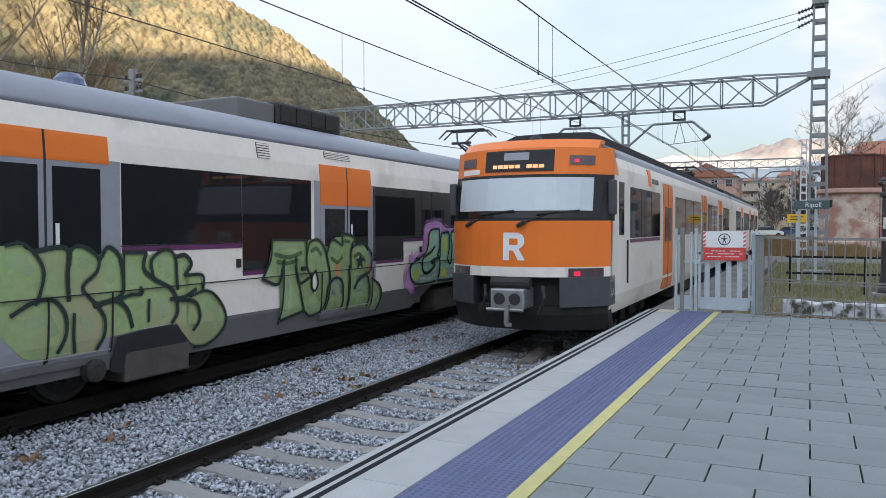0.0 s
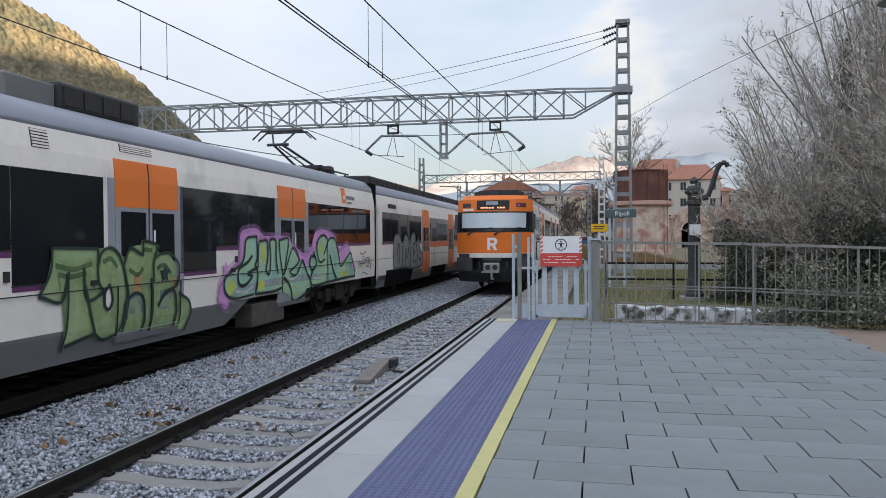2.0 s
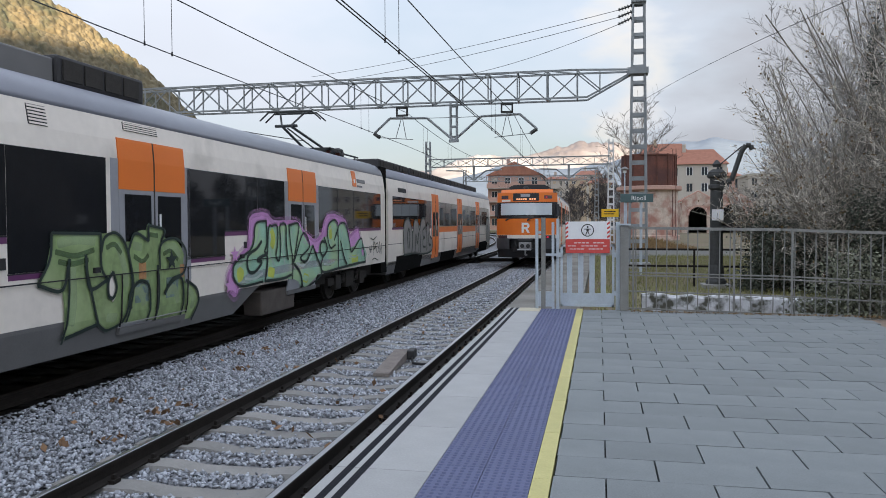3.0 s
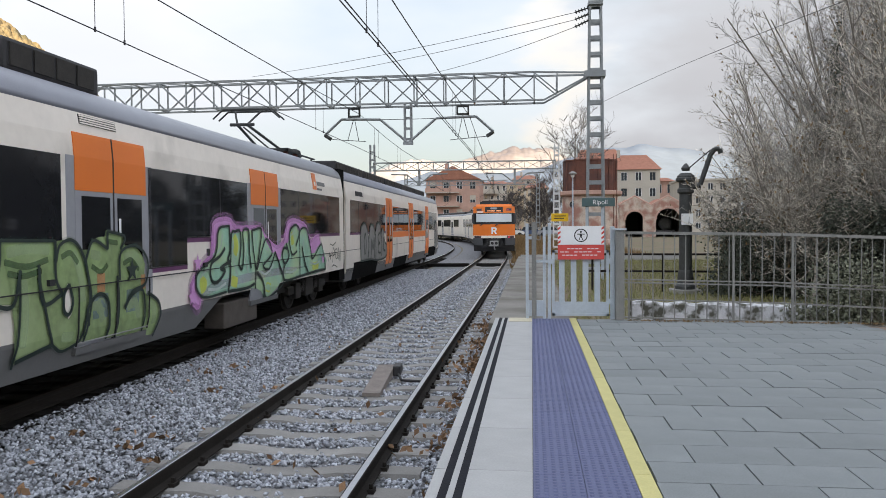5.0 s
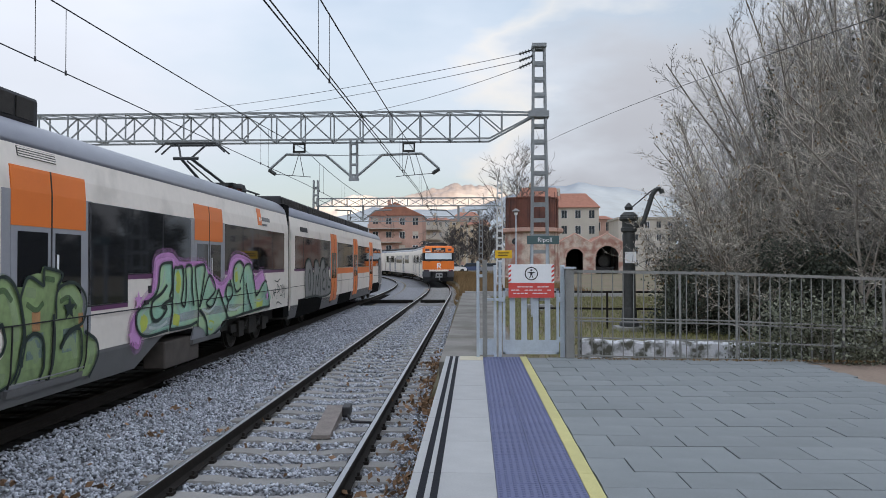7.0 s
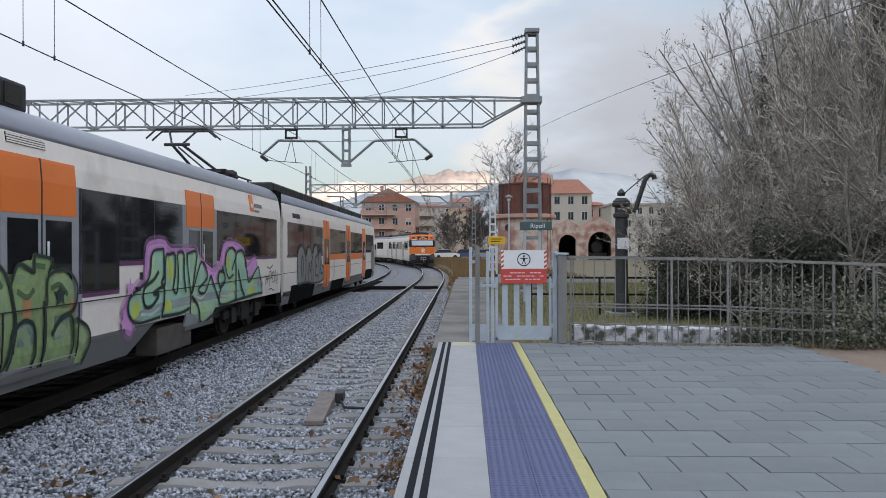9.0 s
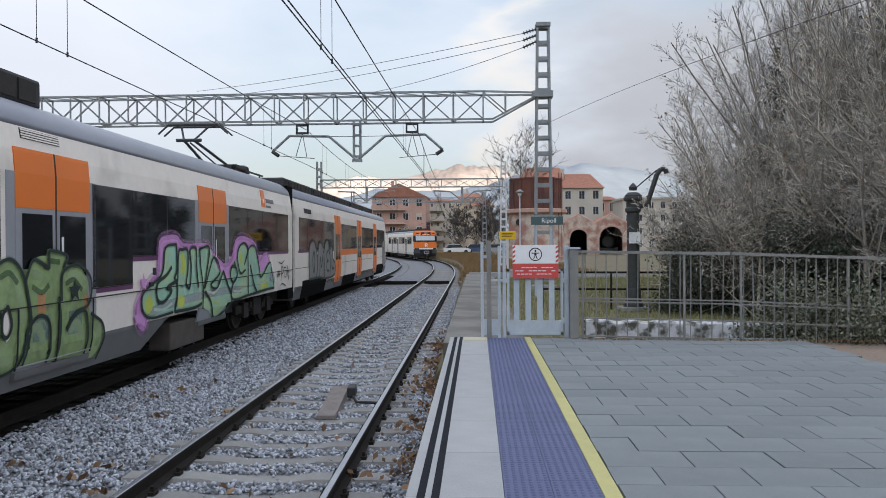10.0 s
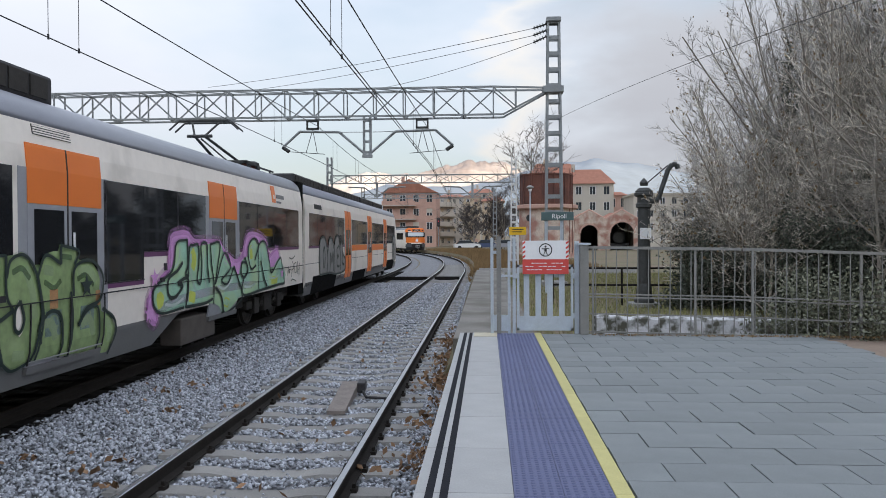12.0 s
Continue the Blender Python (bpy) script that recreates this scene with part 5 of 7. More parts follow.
    part("nose_upper", face(-1.455, 1.455, 3.04, 3.5), "orange", car, "orange panel above the windscreen")
    part("nose_roof", face(-1.25, 1.25, 3.5, 3.66, thick=0.3), "orange", car)
    part("nose_white", face(-1.47, 1.47, 1.3, 1.468), "white", car, "white band over the bumper")
    part("windscreen_surround", face(-1.465, 1.465, 2.252, 3.038), "rubber", car, "black windscreen surround")
    part("windscreen", face(-1.34, 1.34, 2.29, 3.0, 0.012, 0.02), "glass", car, "large windscreen")
    # one pale plate: the blind, widened to take in the glass's bluish reflection
    part("blind_and_reflection", face(-1.24, 1.22, 2.42, 2.985, 0.018, 0.004), "blind", car, "pale plate for the lowered blind and the windscreen's bluish reflection")
    part("display_box", face(-0.62, 0.62, 3.1, 3.46, 0.02), "rubber", car, "black destination display")
    for k in range(9):
        if k != 5:
            part("display_bar", face(-0.46 + 0.105 * k, -0.375 + 0.105 * k, 3.15, 3.21, 0.028, 0.01, nx=1, nz=1), "led", car)
    part("display_pane", face(-0.25, 0.2, 3.29, 3.42, 0.028, 0.01, nx=2), "frame", car)
    for x0, x1, mt in ((-1.22, -0.86, "darklamp"), (0.86, 1.22, "darklamp")):
        part("marker_lamp", face(x0, x1, 3.2, 3.36, 0.014, 0.03, nx=4), mt, car, "dark marker lamp glass")
    part("tail_lamp", face(0.93, 1.0, 3.24, 3.3, 0.02, 0.03, nx=2), "redlamp", car, "lit red tail lamp")
    part("number_bar", face(-1.2, -0.75, 3.07, 3.16, 0.012, 0.01, nx=3), "white", car, "white marking bar")
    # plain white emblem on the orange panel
    em = bmesh.new()
    outer = ((-0.19, 1.58), (-0.19, 2.05), (0.07, 2.05), (0.15, 2.01), (0.19, 1.94), (0.185, 1.86), (0.14, 1.8), (0.09, 1.775), (0.2, 1.58), (0.08, 1.58), (-0.01, 1.745), (-0.08, 1.745), (-0.08, 1.58))
    em.faces.new([em.verts.new((x, face_y(x, z) - 0.008, z)) for x, z in outer])
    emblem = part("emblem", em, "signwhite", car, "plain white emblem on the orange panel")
    part("emblem_inset", face(-0.08, 0.07, 1.845, 1.95, 0.012, 0.004, nx=2, nz=1), "orange", emblem)
    for x0, x1 in ((-1.47, -0.78), (0.78, 1.47)):
        part("bumper", face(x0, x1, 0.8, 1.3, 0.07, 0.4, nx=6), "bumper", car, "dark grey bumper block")
    part("apron", face(-1.42, 1.42, 0.38, 0.8, -0.02, 0.3), "rubber", car, "black lower apron")
    part("coupler_bay", face(-0.8, 0.8, 0.8, 1.3, -0.3, 0.1), "black", car)
    for x0, x1, lit in ((-1.38, -0.9, False), (0.9, 1.38, True)):
        lamp = part("headlamp", face(x0, x1, 1.27, 1.45, 0.03, 0.06, nx=4), "darklamp", car, "rear lamp cluster")
        if lit:
            part("tail_lamp", face(x0 + 0.08, x0 + 0.17, 1.32, 1.4, 0.036, 0.02, nx=2), "redlamp", lamp, "lit red tail lamp")
    cp = part("coupler", boxes((-0.3, 0.3, -0.32, 0.2, 0.78, 1.12), (-0.38, 0.3, -0.34, -0.28, 0.74, 0.8), bevel=0.03), "chrome", car, "grey automatic coupler head")
    part("coupler_cap", tube(bmesh.new(), (-0.34, -0.12, 1.2), (0.34, -0.12, 1.2), 0.1, n=12), "rubber", cp)
    for x in (-0.13, 0.14):
        part("coupler_socket", tube(bmesh.new(), (x, -0.345, 0.95), (x, -0.3, 0.95), 0.1, n=12), "black", cp)
    part("coupling_hook", boxes((-0.02, 0.05, -0.4, -0.34, 0.52, 0.86), (0.0, 0.1, -0.4, -0.35, 0.5, 0.56)), "chrome", cp)
    for x in (-0.62, 0.42):
        part("air_hose", tubes((((x + 0.1, 0.0, 1.15), (x + 0.18, -0.16, 0.95)), ((x + 0.18, -0.16, 0.95), (x + 0.05, -0.12, 0.7))), 0.03), "rubber", cp)
    for x in (-0.95, 0.1):
        w = bmesh.new()
        tube(w, (x, face_y(x, 2.2) - 0.05, 2.19), (x + 0.62, face_y(x + 0.62, 2.42) - 0.04, 2.41), 0.014)
        tube(w, (x + 0.3, face_y(x + 0.3, 2.3) - 0.06, 2.36), (x + 0.95, face_y(x + 0.95, 2.42) - 0.05, 2.42), 0.018)
        tube(w, (x - 0.03, face_y(x, 2.17) - 0.05, 2.16), (x + 0.1, face_y(x, 2.24) - 0.05, 2.23), 0.035)
        part("wiper", w, "rubber", car)
    for s in (-1, 1):
        part("mirror", boxes((s * 1.42 if s > 0 else -1.56, 1.56 if s > 0 else -1.42, 0.78, 0.9, 2.35, 2.95), bevel=0.03), "bumper", car, "tall folding side mirror")
    part("roof_horn", turned(((0.2, 3.6), (0.14, 3.78), (0.05, 3.86)), 10, -0.1, 1.5), "rubber", car)
    pantograph(car, 17.5, 0.3, -1)
    return car


TRAIN_SPEED, TAIL_AT = 8.65, 14.35
CARS = []
parked_car_front()
parked_car_back()
CARS.append(moving_car(track_pose(TAIL_AT), True, "departing commuter railcar with orange cab front and white sides"))
CARS.append(moving_car(track_pose(TAIL_AT + 24.8), False, "middle car of the departing white train, orange doors"))
CARS.append(moving_car(track_pose(TAIL_AT + 49.6), False, "leading car of the departing white train, orange doors"))


def motions():
    for n, car in enumerate(CARS):
        rows = []
        for k in range(13):
            y = TAIL_AT + TRAIN_SPEED * k + 24.8 * n
            a, b = Vector((track_x(y), y, track_z(y))), Vector((track_x(y + 24.5), y + 24.5, track_z(y + 24.5)))
            d = b - a
            rows.append((float(k), pose(a.x, a.y, a.z, math.degrees(math.atan2(d.z, d.y)), 0, math.degrees(math.atan2(-d.x, d.y)))))
        walk(car, rows)


# ---- gantries, wires, fence and signs ----
def truss(bm, x0, x1, y, z0, z1, depth, bay, w=0.07, web=0.05):
    for dy in (-depth / 2, depth / 2):
        for z in (z0, z1):
            beam(bm, (x0, y + dy, z), (x1, y + dy, z), w)
        n = max(1, round((x1 - x0) / bay))
        for k in range(n + 1):
            x = x0 + (x1 - x0) * k / n
            beam(bm, (x, y + dy, z0), (x, y + dy, z1), web)
            if k < n:
                xa = x0 + (x1 - x0) * (k + 1) / n
                if (k % 2 == 1) == (dy < 0):
                    beam(bm, (x, y + dy, z0), (xa, y + dy, z1), web)
                else:
                    beam(bm, (x, y + dy, z1), (xa, y + dy, z0), web)
    n = max(1, round((x1 - x0) / bay))
    for k in range(n + 1):
        x = x0 + (x1 - x0) * k / n
        for z in (z0, z1):
            beam(bm, (x, y - depth / 2, z), (x, y + depth / 2, z), web)
        if k < n:
            xa = x0 + (x1 - x0) * (k + 1) / n
            beam(bm, (x, y - depth / 2, z1), (xa, y + depth / 2, z1), web * 0.8)
    return bm


def lattice_post(bm, x, y, z0, z1, half, web=0.045, leg=0.085, step=0.62, plates=True):
    top = half * 0.62
    for sx in (-1, 1):
        for sy in (-1, 1):
            beam(bm, (x + sx * half, y + sy * half * 0.8, z0), (x + sx * top, y + sy * top * 0.8, z1), leg)
    z, k = z0, 0
    while z < z1 - 0.1:
        t = (z - z0) / (z1 - z0)
        h = half + (top - half) * t
        for sy in (-1, 1):
            box(bm, x - h, x + h, y + sy * h * 0.8 - 0.02, y + sy * h * 0.8 + 0.02, z - 0.07, z + 0.07)
        for sx in (-1, 1):
            box(bm, x + sx * h - 0.02, x + sx * h + 0.02, y - h * 0.8, y + h * 0.8, z - 0.07, z + 0.07)
        z += step
        k += 1
    return bm


def insulator(p, q, n=7):
    bm = bmesh.new()
    p, q = Vector(p), Vector(q)
    tube(bm, p, q, 0.03)
    for k in range(n):
        c = p.lerp(q, (k + 0.5) / n)
        d = (q - p).normalized() * 0.018
        tube(bm, c - d, c + d, 0.075, n=8)
    return bm


def gantry_near():
    g = thing("catenary_gantry", pose(0, 0, 0), "grey lattice steel catenary gantry spanning the tracks", "gantry")
    y = 35.0
    part("girder", truss(bmesh.new(), -24.0, 0.72, y, 6.42, 7.5, 0.8, 1.15), "gantry", g, "long grey lattice girder")
    for dy in (-0.4, 0.4):
        bm = bmesh.new()
        beam(bm, (0.72, y + dy, 7.5), (2.85, y + dy * 0.6, 7.45), 0.07)
        beam(bm, (0.72, y + dy, 6.42), (1.1, y + dy, 6.42), 0.07)
        beam(bm, (1.1, y + dy, 6.42), (2.85, y + dy * 0.6, 7.35), 0.07)
        beam(bm, (1.6, y + dy, 7.48), (1.6, y + dy, 6.72), 0.05)
        beam(bm, (0.72, y + dy, 7.48), (1.6, y + dy, 6.72), 0.05)
        part("bracket_side", bm, "gantry", g)
    part("bracket_plate", boxes((2.65, 3.45, y - 0.32, y + 0.32, 7.28, 7.52)), "gantry", g)
    part("mast", lattice_post(bmesh.new(), 3.08, y, -0.5, 10.15, 0.34), "gantry", g, "tall grey lattice mast")
    part("mast_foot", boxes((2.6, 3.56, y - 0.48, y + 0.48, -0.6, -0.1), bevel=0.03), "concrete", g)
    part("mast_head", boxes((2.8, 3.36, y - 0.28, y + 0.28, 10.05, 10.2)), "gantry", g)
    bm = bmesh.new()
    for k in range(3):
        insul = insulator((2.85, y, 10.0 - 0.24 * k), (2.3, y + 0.1, 9.86 - 0.28 * k), 5)
        me = mesh_of(insul, "i")
        bm.from_mesh(me)
        bpy.data.meshes.remove(me)
    part("feeder_insulators", bm, "iron", g)
    # drop post with two bent arms
    cx, low = -4.3, 4.9
    bm = bmesh.new()
    for sx in (-0.13, 0.13):
        beam(bm, (cx + sx, y, 6.45), (cx + sx, y, low), 0.09)
    for k in range(4):
        box(bm, cx - 0.13, cx + 0.13, y - 0.02, y + 0.02, low + 0.1 + 0.42 * k, low + 0.2 + 0.42 * k)
    box(bm, cx - 0.2, cx + 0.2, y - 0.05, y + 0.05, low - 0.07, low + 0.05)
    part("drop_post", bm, "gantry", g)
    for s in (-1, 1):
        arm = tubes((((cx, y, low), (cx + s * 1.13, y, 5.86)), ((cx + s * 1.13, y, 5.86), (cx + s * 2.72, y, 5.9)), ((cx + s * 2.72, y, 5.9), (cx + s * 3.42, y, 5.28))), 0.05, 8)
        arm = part("bracket_arm", arm, "gantry", g, "bent steel tube arm")
        part("arm_insulator", insulator((cx + s * 3.42, y, 5.28), (cx + s * 3.15, y - 0.05, 5.1)), "iron", arm)
        part("saddle", boxes((cx + s * 2.2 - 0.22, cx + s * 2.2 + 0.22, y - 0.06, y + 0.06, 6.28, 6.36), (cx + s * 2.2 - 0.25, cx + s * 2.2 - 0.19, y - 0.05, y + 0.05, 6.0, 6.36), (cx + s * 2.2 + 0.19, cx + s * 2.2 + 0.25, y - 0.05, y + 0.05, 6.0, 6.36), (cx + s * 2.2 - 0.25, cx + s * 2.2 + 0.25, y - 0.05, y + 0.05, 5.96, 6.04)), "iron", arm)
        part("steady_arm", tubes((((cx + s * 3.15, y - 0.05, 5.1), (cx + s * 1.7, y - 0.1, 4.98)), ((cx + s * 2.2, y, 5.98), (cx + s * 2.0, y - 0.1, 5.02)), ((cx + s * 2.2, y, 5.98), (cx + s * 2.45, y - 0.1, 5.04))), 0.014, 5), "wire", arm)
        part("stay", tubes((((cx + s * 0.13, y, 5.85), (cx + s * 1.13, y, 5.86)),), 0.012, 5), "wire", arm)


def gantry_far():
    g = thing("catenary_gantry", pose(0, 0, 0), "second lattice catenary gantry further along, with pale mast", "gantry")
    y = 60.5
    part("girder", truss(bmesh.new(), -11.0, 2.35, y, 5.72, 6.3, 0.4, 1.1, 0.06, 0.04), "gantry", g)
    part("mast", lattice_post(bmesh.new(), 2.4, y, -0.5, 7.5, 0.24, leg=0.09, step=0.55), "whitepost", g, "pale grey lattice mast")
    part("mast", lattice_post(bmesh.new(), -11.1, y, -0.6, 7.65, 0.24, leg=0.09, step=0.55), "gantry", g, "grey lattice mast behind the train")
    for cx in (-0.6, -7.6):
        bm = beam(bmesh.new(), (cx, y, 5.72), (cx, y, 4.6), 0.16)
        for s in (-1, 1):
            tube(bm, (cx, y, 4.7), (cx + s * 0.9, y, 5.4), 0.05)
            tube(bm, (cx + s * 0.9, y, 5.4), (cx + s * 2.1, y, 5.45), 0.05)
        part("drop_arm", bm, "gantry", g)
    g3 = thing("catenary_gantry", pose(0, 0, 0), "distant thin catenary gantry over the curve", "gantry")
    part("girder", truss(bmesh.new(), -13.0, 1.2, 88.0, 6.1, 6.6, 0.35, 1.2, 0.06, 0.04), "gantry", g3)
    part("mast", lattice_post(bmesh.new(), 1.3, 88.0, -0.5, 7.4, 0.22), "gantry", g3)
    part("mast", lattice_post(bmesh.new(), -13.1, 88.0, -0.6, 7.4, 0.22), "gantry", g3)


def wire_mesh(pts, r, n=5):
    """One unbroken thin wire through the points."""
    bm = bmesh.new()
    rings = [[bm.verts.new((p[0] + r * math.cos(k * math.tau / n), p[1], p[2] + r * math.sin(k * math.tau / n))) if abs(pts[0][1] - pts[-1][1]) > abs(pts[0][0] - pts[-1][0]) else bm.verts.new((p[0], p[1] + r * math.cos(k * math.tau / n), p[2] + r * math.sin(k * math.tau / n))) for k in range(n)] for p in pts]
    for a, b in zip(rings, rings[1:]):
        for k in range(n):
            bm.faces.new((a[k], a[(k + 1) % n], b[(k + 1) % n], b[k]))
    return bm


def wire(name, pts, r, label):
    return tagged(part(name, wire_mesh(pts, r), "wire"), label, "wire")


def catenary(x_of, z_contact, z_hang, sag, spans, label, stagger):
    """Messenger and contact wire with droppers, span by span."""
    mess, cont, drops = [], [], []
    for (ya, yb) in spans:
        n = 16
        for k in range(n + (1 if yb == spans[-1][1] else 0)):
            t = k / n
            y = ya + (yb - ya) * t
            x = x_of(y) + stagger * (1 - 2 * t) * (1 if spans.index((ya, yb)) % 2 else -1)
            mess.append((x, y, z_hang - 4 * sag * t * (1 - t)))
            cont.append((x, y, z_contact))
            if k % 4 == 2:
                drops.append(((x, y, z_contact), (x, y, z_hang - 4 * sag * t * (1 - t))))
                y2 = y + 0.9
                drops.append(((x, y2, z_contact), (x, y2, z_hang - 4 * sag * t * (1 - t))))
    w = wire("contact_wire", cont, 0.011, label)
    part("messenger_wire", wire_mesh(mess, 0.013), "wire", w)
    if "near track" in label:
        part("twin_contact_wire", wire_mesh([(x + 0.07, y, z) for x, y, z in cont], 0.011), "wire", w)
    for p, q in drops:
        bm = tube(bmesh.new(), p, q, 0.006, n=4)
        tube(bm, Vector(p) - Vector((0, 0, 0.03)), Vector(p) + Vector((0, 0, 0.05)), 0.018, n=5)
        part("dropper", bm, "wire", w)


SPANS = [(-15.0, 35.0), (35.0, 60.5), (60.5, 88.0), (88.0, 120.0)]


def wires():
    catenary(lambda y: -6.4 - 0.006 * max(y - 35, 0) - max(y - 52, 0) ** 2 / 810, 4.72, 6.1, 0.32, SPANS, "overhead contact wire above the parked train", 0.12)
    catenary(lambda y: -1.95 - 0.006 * max(y - 35, 0) - max(y - 52, 0) ** 2 / 810, 4.54, 5.92, 0.3, SPANS, "overhead contact wire above the near track", 0.12)
    for a, b in (((2.3, 35.1, 9.86), (-16.3, 50, 10.8)), ((2.3, 35.1, 9.58), (-14.4, 50, 10.5)), ((2.3, 35.1, 9.3), (-6.3, 50, 10.5))):
        a, b = Vector(a), Vector(b)
        wire("feeder_wire", [a.lerp(b, t / 12) - Vector((0, 0, 0.8 * (t / 12) * (1 - t / 12))) for t in range(13)], 0.012, "thin feeder wire from the mast head")
    a, b = Vector((3.3, 35, 6.3)), Vector((5.45, 12.9, 4.38))
    wire("lamp_cable", [a.lerp(b, t / 12) - Vector((0, 0, -0.5 * (t / 12) * (1 - t / 12))) for t in range(13)], 0.006, "thin cable from the mast to the lamp post")


def gate():
    g = thing("platform_gate", pose(0.5, 17.16, 0), "galvanised steel gate at the end of the platform, closed", "gate")
    for x, h, w in ((0.0, 1.56, 0.05), (0.1, 1.58, 0.075), (0.28, 1.5, 0.045), (0.36, 1.56, 0.05), (1.36, 1.5, 0.07)):
        part("post", boxes((x, x + w, -0.03, 0.03, 0, h), bevel=0.006), "steel" if w != 0.075 else "fence", g)
    part("kick_plate", boxes((0.05, 0.28, -0.012, 0.012, 0.04, 0.3)), "steel", g)
    part("side_rail", boxes((0.05, 0.1, -0.015, 0.015, 1.3, 1.35)), "steel", g)
    part("side_rail", boxes((0.175, 0.36, -0.015, 0.015, 0.92, 0.96)), "steel", g)
    leaf = part("gate_leaf", boxes((0.43, 0.47, -0.02, 0.02, 0.05, 1.12), (1.3, 1.34, -0.02, 0.02, 0.05, 1.12), (0.43, 1.34, -0.02, 0.02, 1.08, 1.12), (0.43, 1.34, -0.02, 0.02, 0.05, 0.09)), "steel", g, "gate leaf with flat slats")
    part("kick_plate", boxes((0.47, 1.3, -0.01, 0.01, 0.09, 0.28)), "steel", leaf)
    for k in range(4):
        part("slat", boxes((0.54 + 0.19 * k, 0.63 + 0.19 * k, -0.01, 0.01, 0.28, 1.08)), "steel", leaf)
    part("latch", boxes((0.36, 0.46, -0.05, -0.02, 0.9, 0.98), (0.3, 0.36, -0.06, -0.02, 0.92, 0.95)), "steel", leaf)
    for z in (0.25, 0.9):
        part("hinge", boxes((1.32, 1.38, -0.05, -0.02, z, z + 0.08)), "steel", leaf)
    s = thing("warning_sign", pose(1.02, 17.1, 0.97), "white and red no-entry notice board fixed to the gate", "sign")
    w = 0.74
    part("upper_panel", boxes((0, w, -0.006, 0.006, 0.24, 0.54), bevel=0.003), "signwhite", s, "white panel with a walking figure in a ring")
    part("lower_panel", boxes((0.0, w, -0.006, 0.006, 0.0, 0.237), bevel=0.003), "signred", s, "red panel with lines of white writing")
    part("bracket", boxes((0.05, 0.1, 0.007, 0.05, 0.1, 0.45), (w - 0.1, w - 0.05, 0.007, 0.05, 0.1, 0.45)), "steel", s)
    for k, (a, b) in enumerate(((0.08, 0.66), (0.04, 0.7), (0.07, 0.64))):
        n = 9
        for j in range(n):
            if (j * 7 + k) % 5:
                x0 = a + (b - a) * j / n
                part("writing_bar", boxes((x0, x0 + (b - a) / n * 0.82, -0.0085, -0.006, 0.168 - 0.052 * k, 0.182 - 0.052 * k)), "signwhite", s)
    for side in (0.0, w - 0.045):
        for k in range(4):
            bm = bmesh.new()
            z = 0.25 + 0.075 * k
            v = [bm.verts.new(p) for p in ((side, -0.008, z), (side + 0.045, -0.008, z + 0.03), (side + 0.045, -0.008, z + 0.065), (side, -0.008, z + 0.035))]
            bm.faces.new(v)
            part("hazard_stripe", bm, "signred", s)
    bm = bmesh.new()
    n, c, zc = 28, 0.37, 0.39
    ring = [[bm.verts.new((c + r * math.cos(k * math.tau / n), -0.0085, zc + r * math.sin(k * math.tau / n))) for k in range(n)] for r in (0.092, 0.108)]
    for k in range(n):
        bm.faces.new((ring[0][k], ring[0][(k + 1) % n], ring[1][(k + 1) % n], ring[1][k]))
    part("ring", bm, "signblack", s)
    bm = bmesh.new()
    for pts in (((-0.012, 0.03), (0.012, 0.03), (0.02, 0.0), (0.014, -0.02), (-0.014, -0.02), (-0.02, 0.0)), ((-0.06, 0.026), (-0.062, 0.014), (-0.012, 0.012), (-0.012, 0.028)), ((0.06, 0.026), (0.062, 0.014), (0.012, 0.012), (0.012, 0.028)), ((-0.014, -0.02), (0.0, -0.02), (-0.022, -0.075), (-0.036, -0.075)), ((0.014, -0.02), (0.0, -0.02), (0.022, -0.075), (0.036, -0.075))):
        bm.faces.new([bm.verts.new((c + a, -0.009, zc + b)) for a, b in pts])
    bm.faces.new([bm.verts.new((c + 0.017 * math.cos(k), -0.009, zc + 0.055 + 0.017 * math.sin(k))) for k in np.arange(0, 6.2, 0.7)])
    part("pictogram", bm, "signblack", s)


def fence():
    f = thing("platform_fence", pose(0, 0, 0), "dark weathered steel railing closing the platform end", "fence")
    way = [Vector((1.95, 17.12, 0.0)), Vector((4.42, 16.97, -0.04)), Vector((6.6, 16.78, -0.12)), Vector((9.5, 16.4, -0.22))]
    part("end_panel", boxes((1.93, 2.07, 17.0, 17.26, 0.0, 1.44), bevel=0.01), "fence", f, "plain dark sheet-steel end panel")
    part("end_cap", boxes((1.9, 2.1, 16.98, 17.28, 1.44, 1.47)), "steel", f)
    bar = mesh_of(tube(bmesh.new(), (0, 0, 0.02), (0, 0, 1.4), 0.009, n=6), "bar")
    bar.materials.append(M["fence"])
    for a, b in zip(way, way[1:]):
        d = b - a
        turn, tip = math.degrees(math.atan2(d.y, d.x)), -math.degrees(math.atan2(d.z, d.xy.length))
        for z, h, w in ((1.4, 0.045, 0.05), (0.65, 0.02, 0.03), (0.6, 0.02, 0.03), (0.33, 0.022, 0.03), (0.04, 0.025, 0.03)):
            part("rail", boxes((0, d.length, -w / 2, w / 2, z - h / 2, z + h / 2)), "fence", f).matrix_basis = pose(a.x, a.y, a.z, 0, tip, turn)
        n = int(d.length / 0.155)
        for k in range(n):
            p = a + d * (k + 0.5) / n
            part("bar", bar, "fence", f).matrix_basis = pose(p.x, p.y, p.z, random.uniform(-0.6, 0.6), random.uniform(-0.6, 0.6), 0)
        for k in range(int(d.length / 1.6) + 1):
            p = a + d.normalized() * (1.6 * k + 0.2)
            part("post", boxes((-0.016, 0.016, -0.02, 0.02, 0.0, 1.4)), "fence", f).matrix_basis = pose(p.x, p.y, p.z, 0, 0, turn)
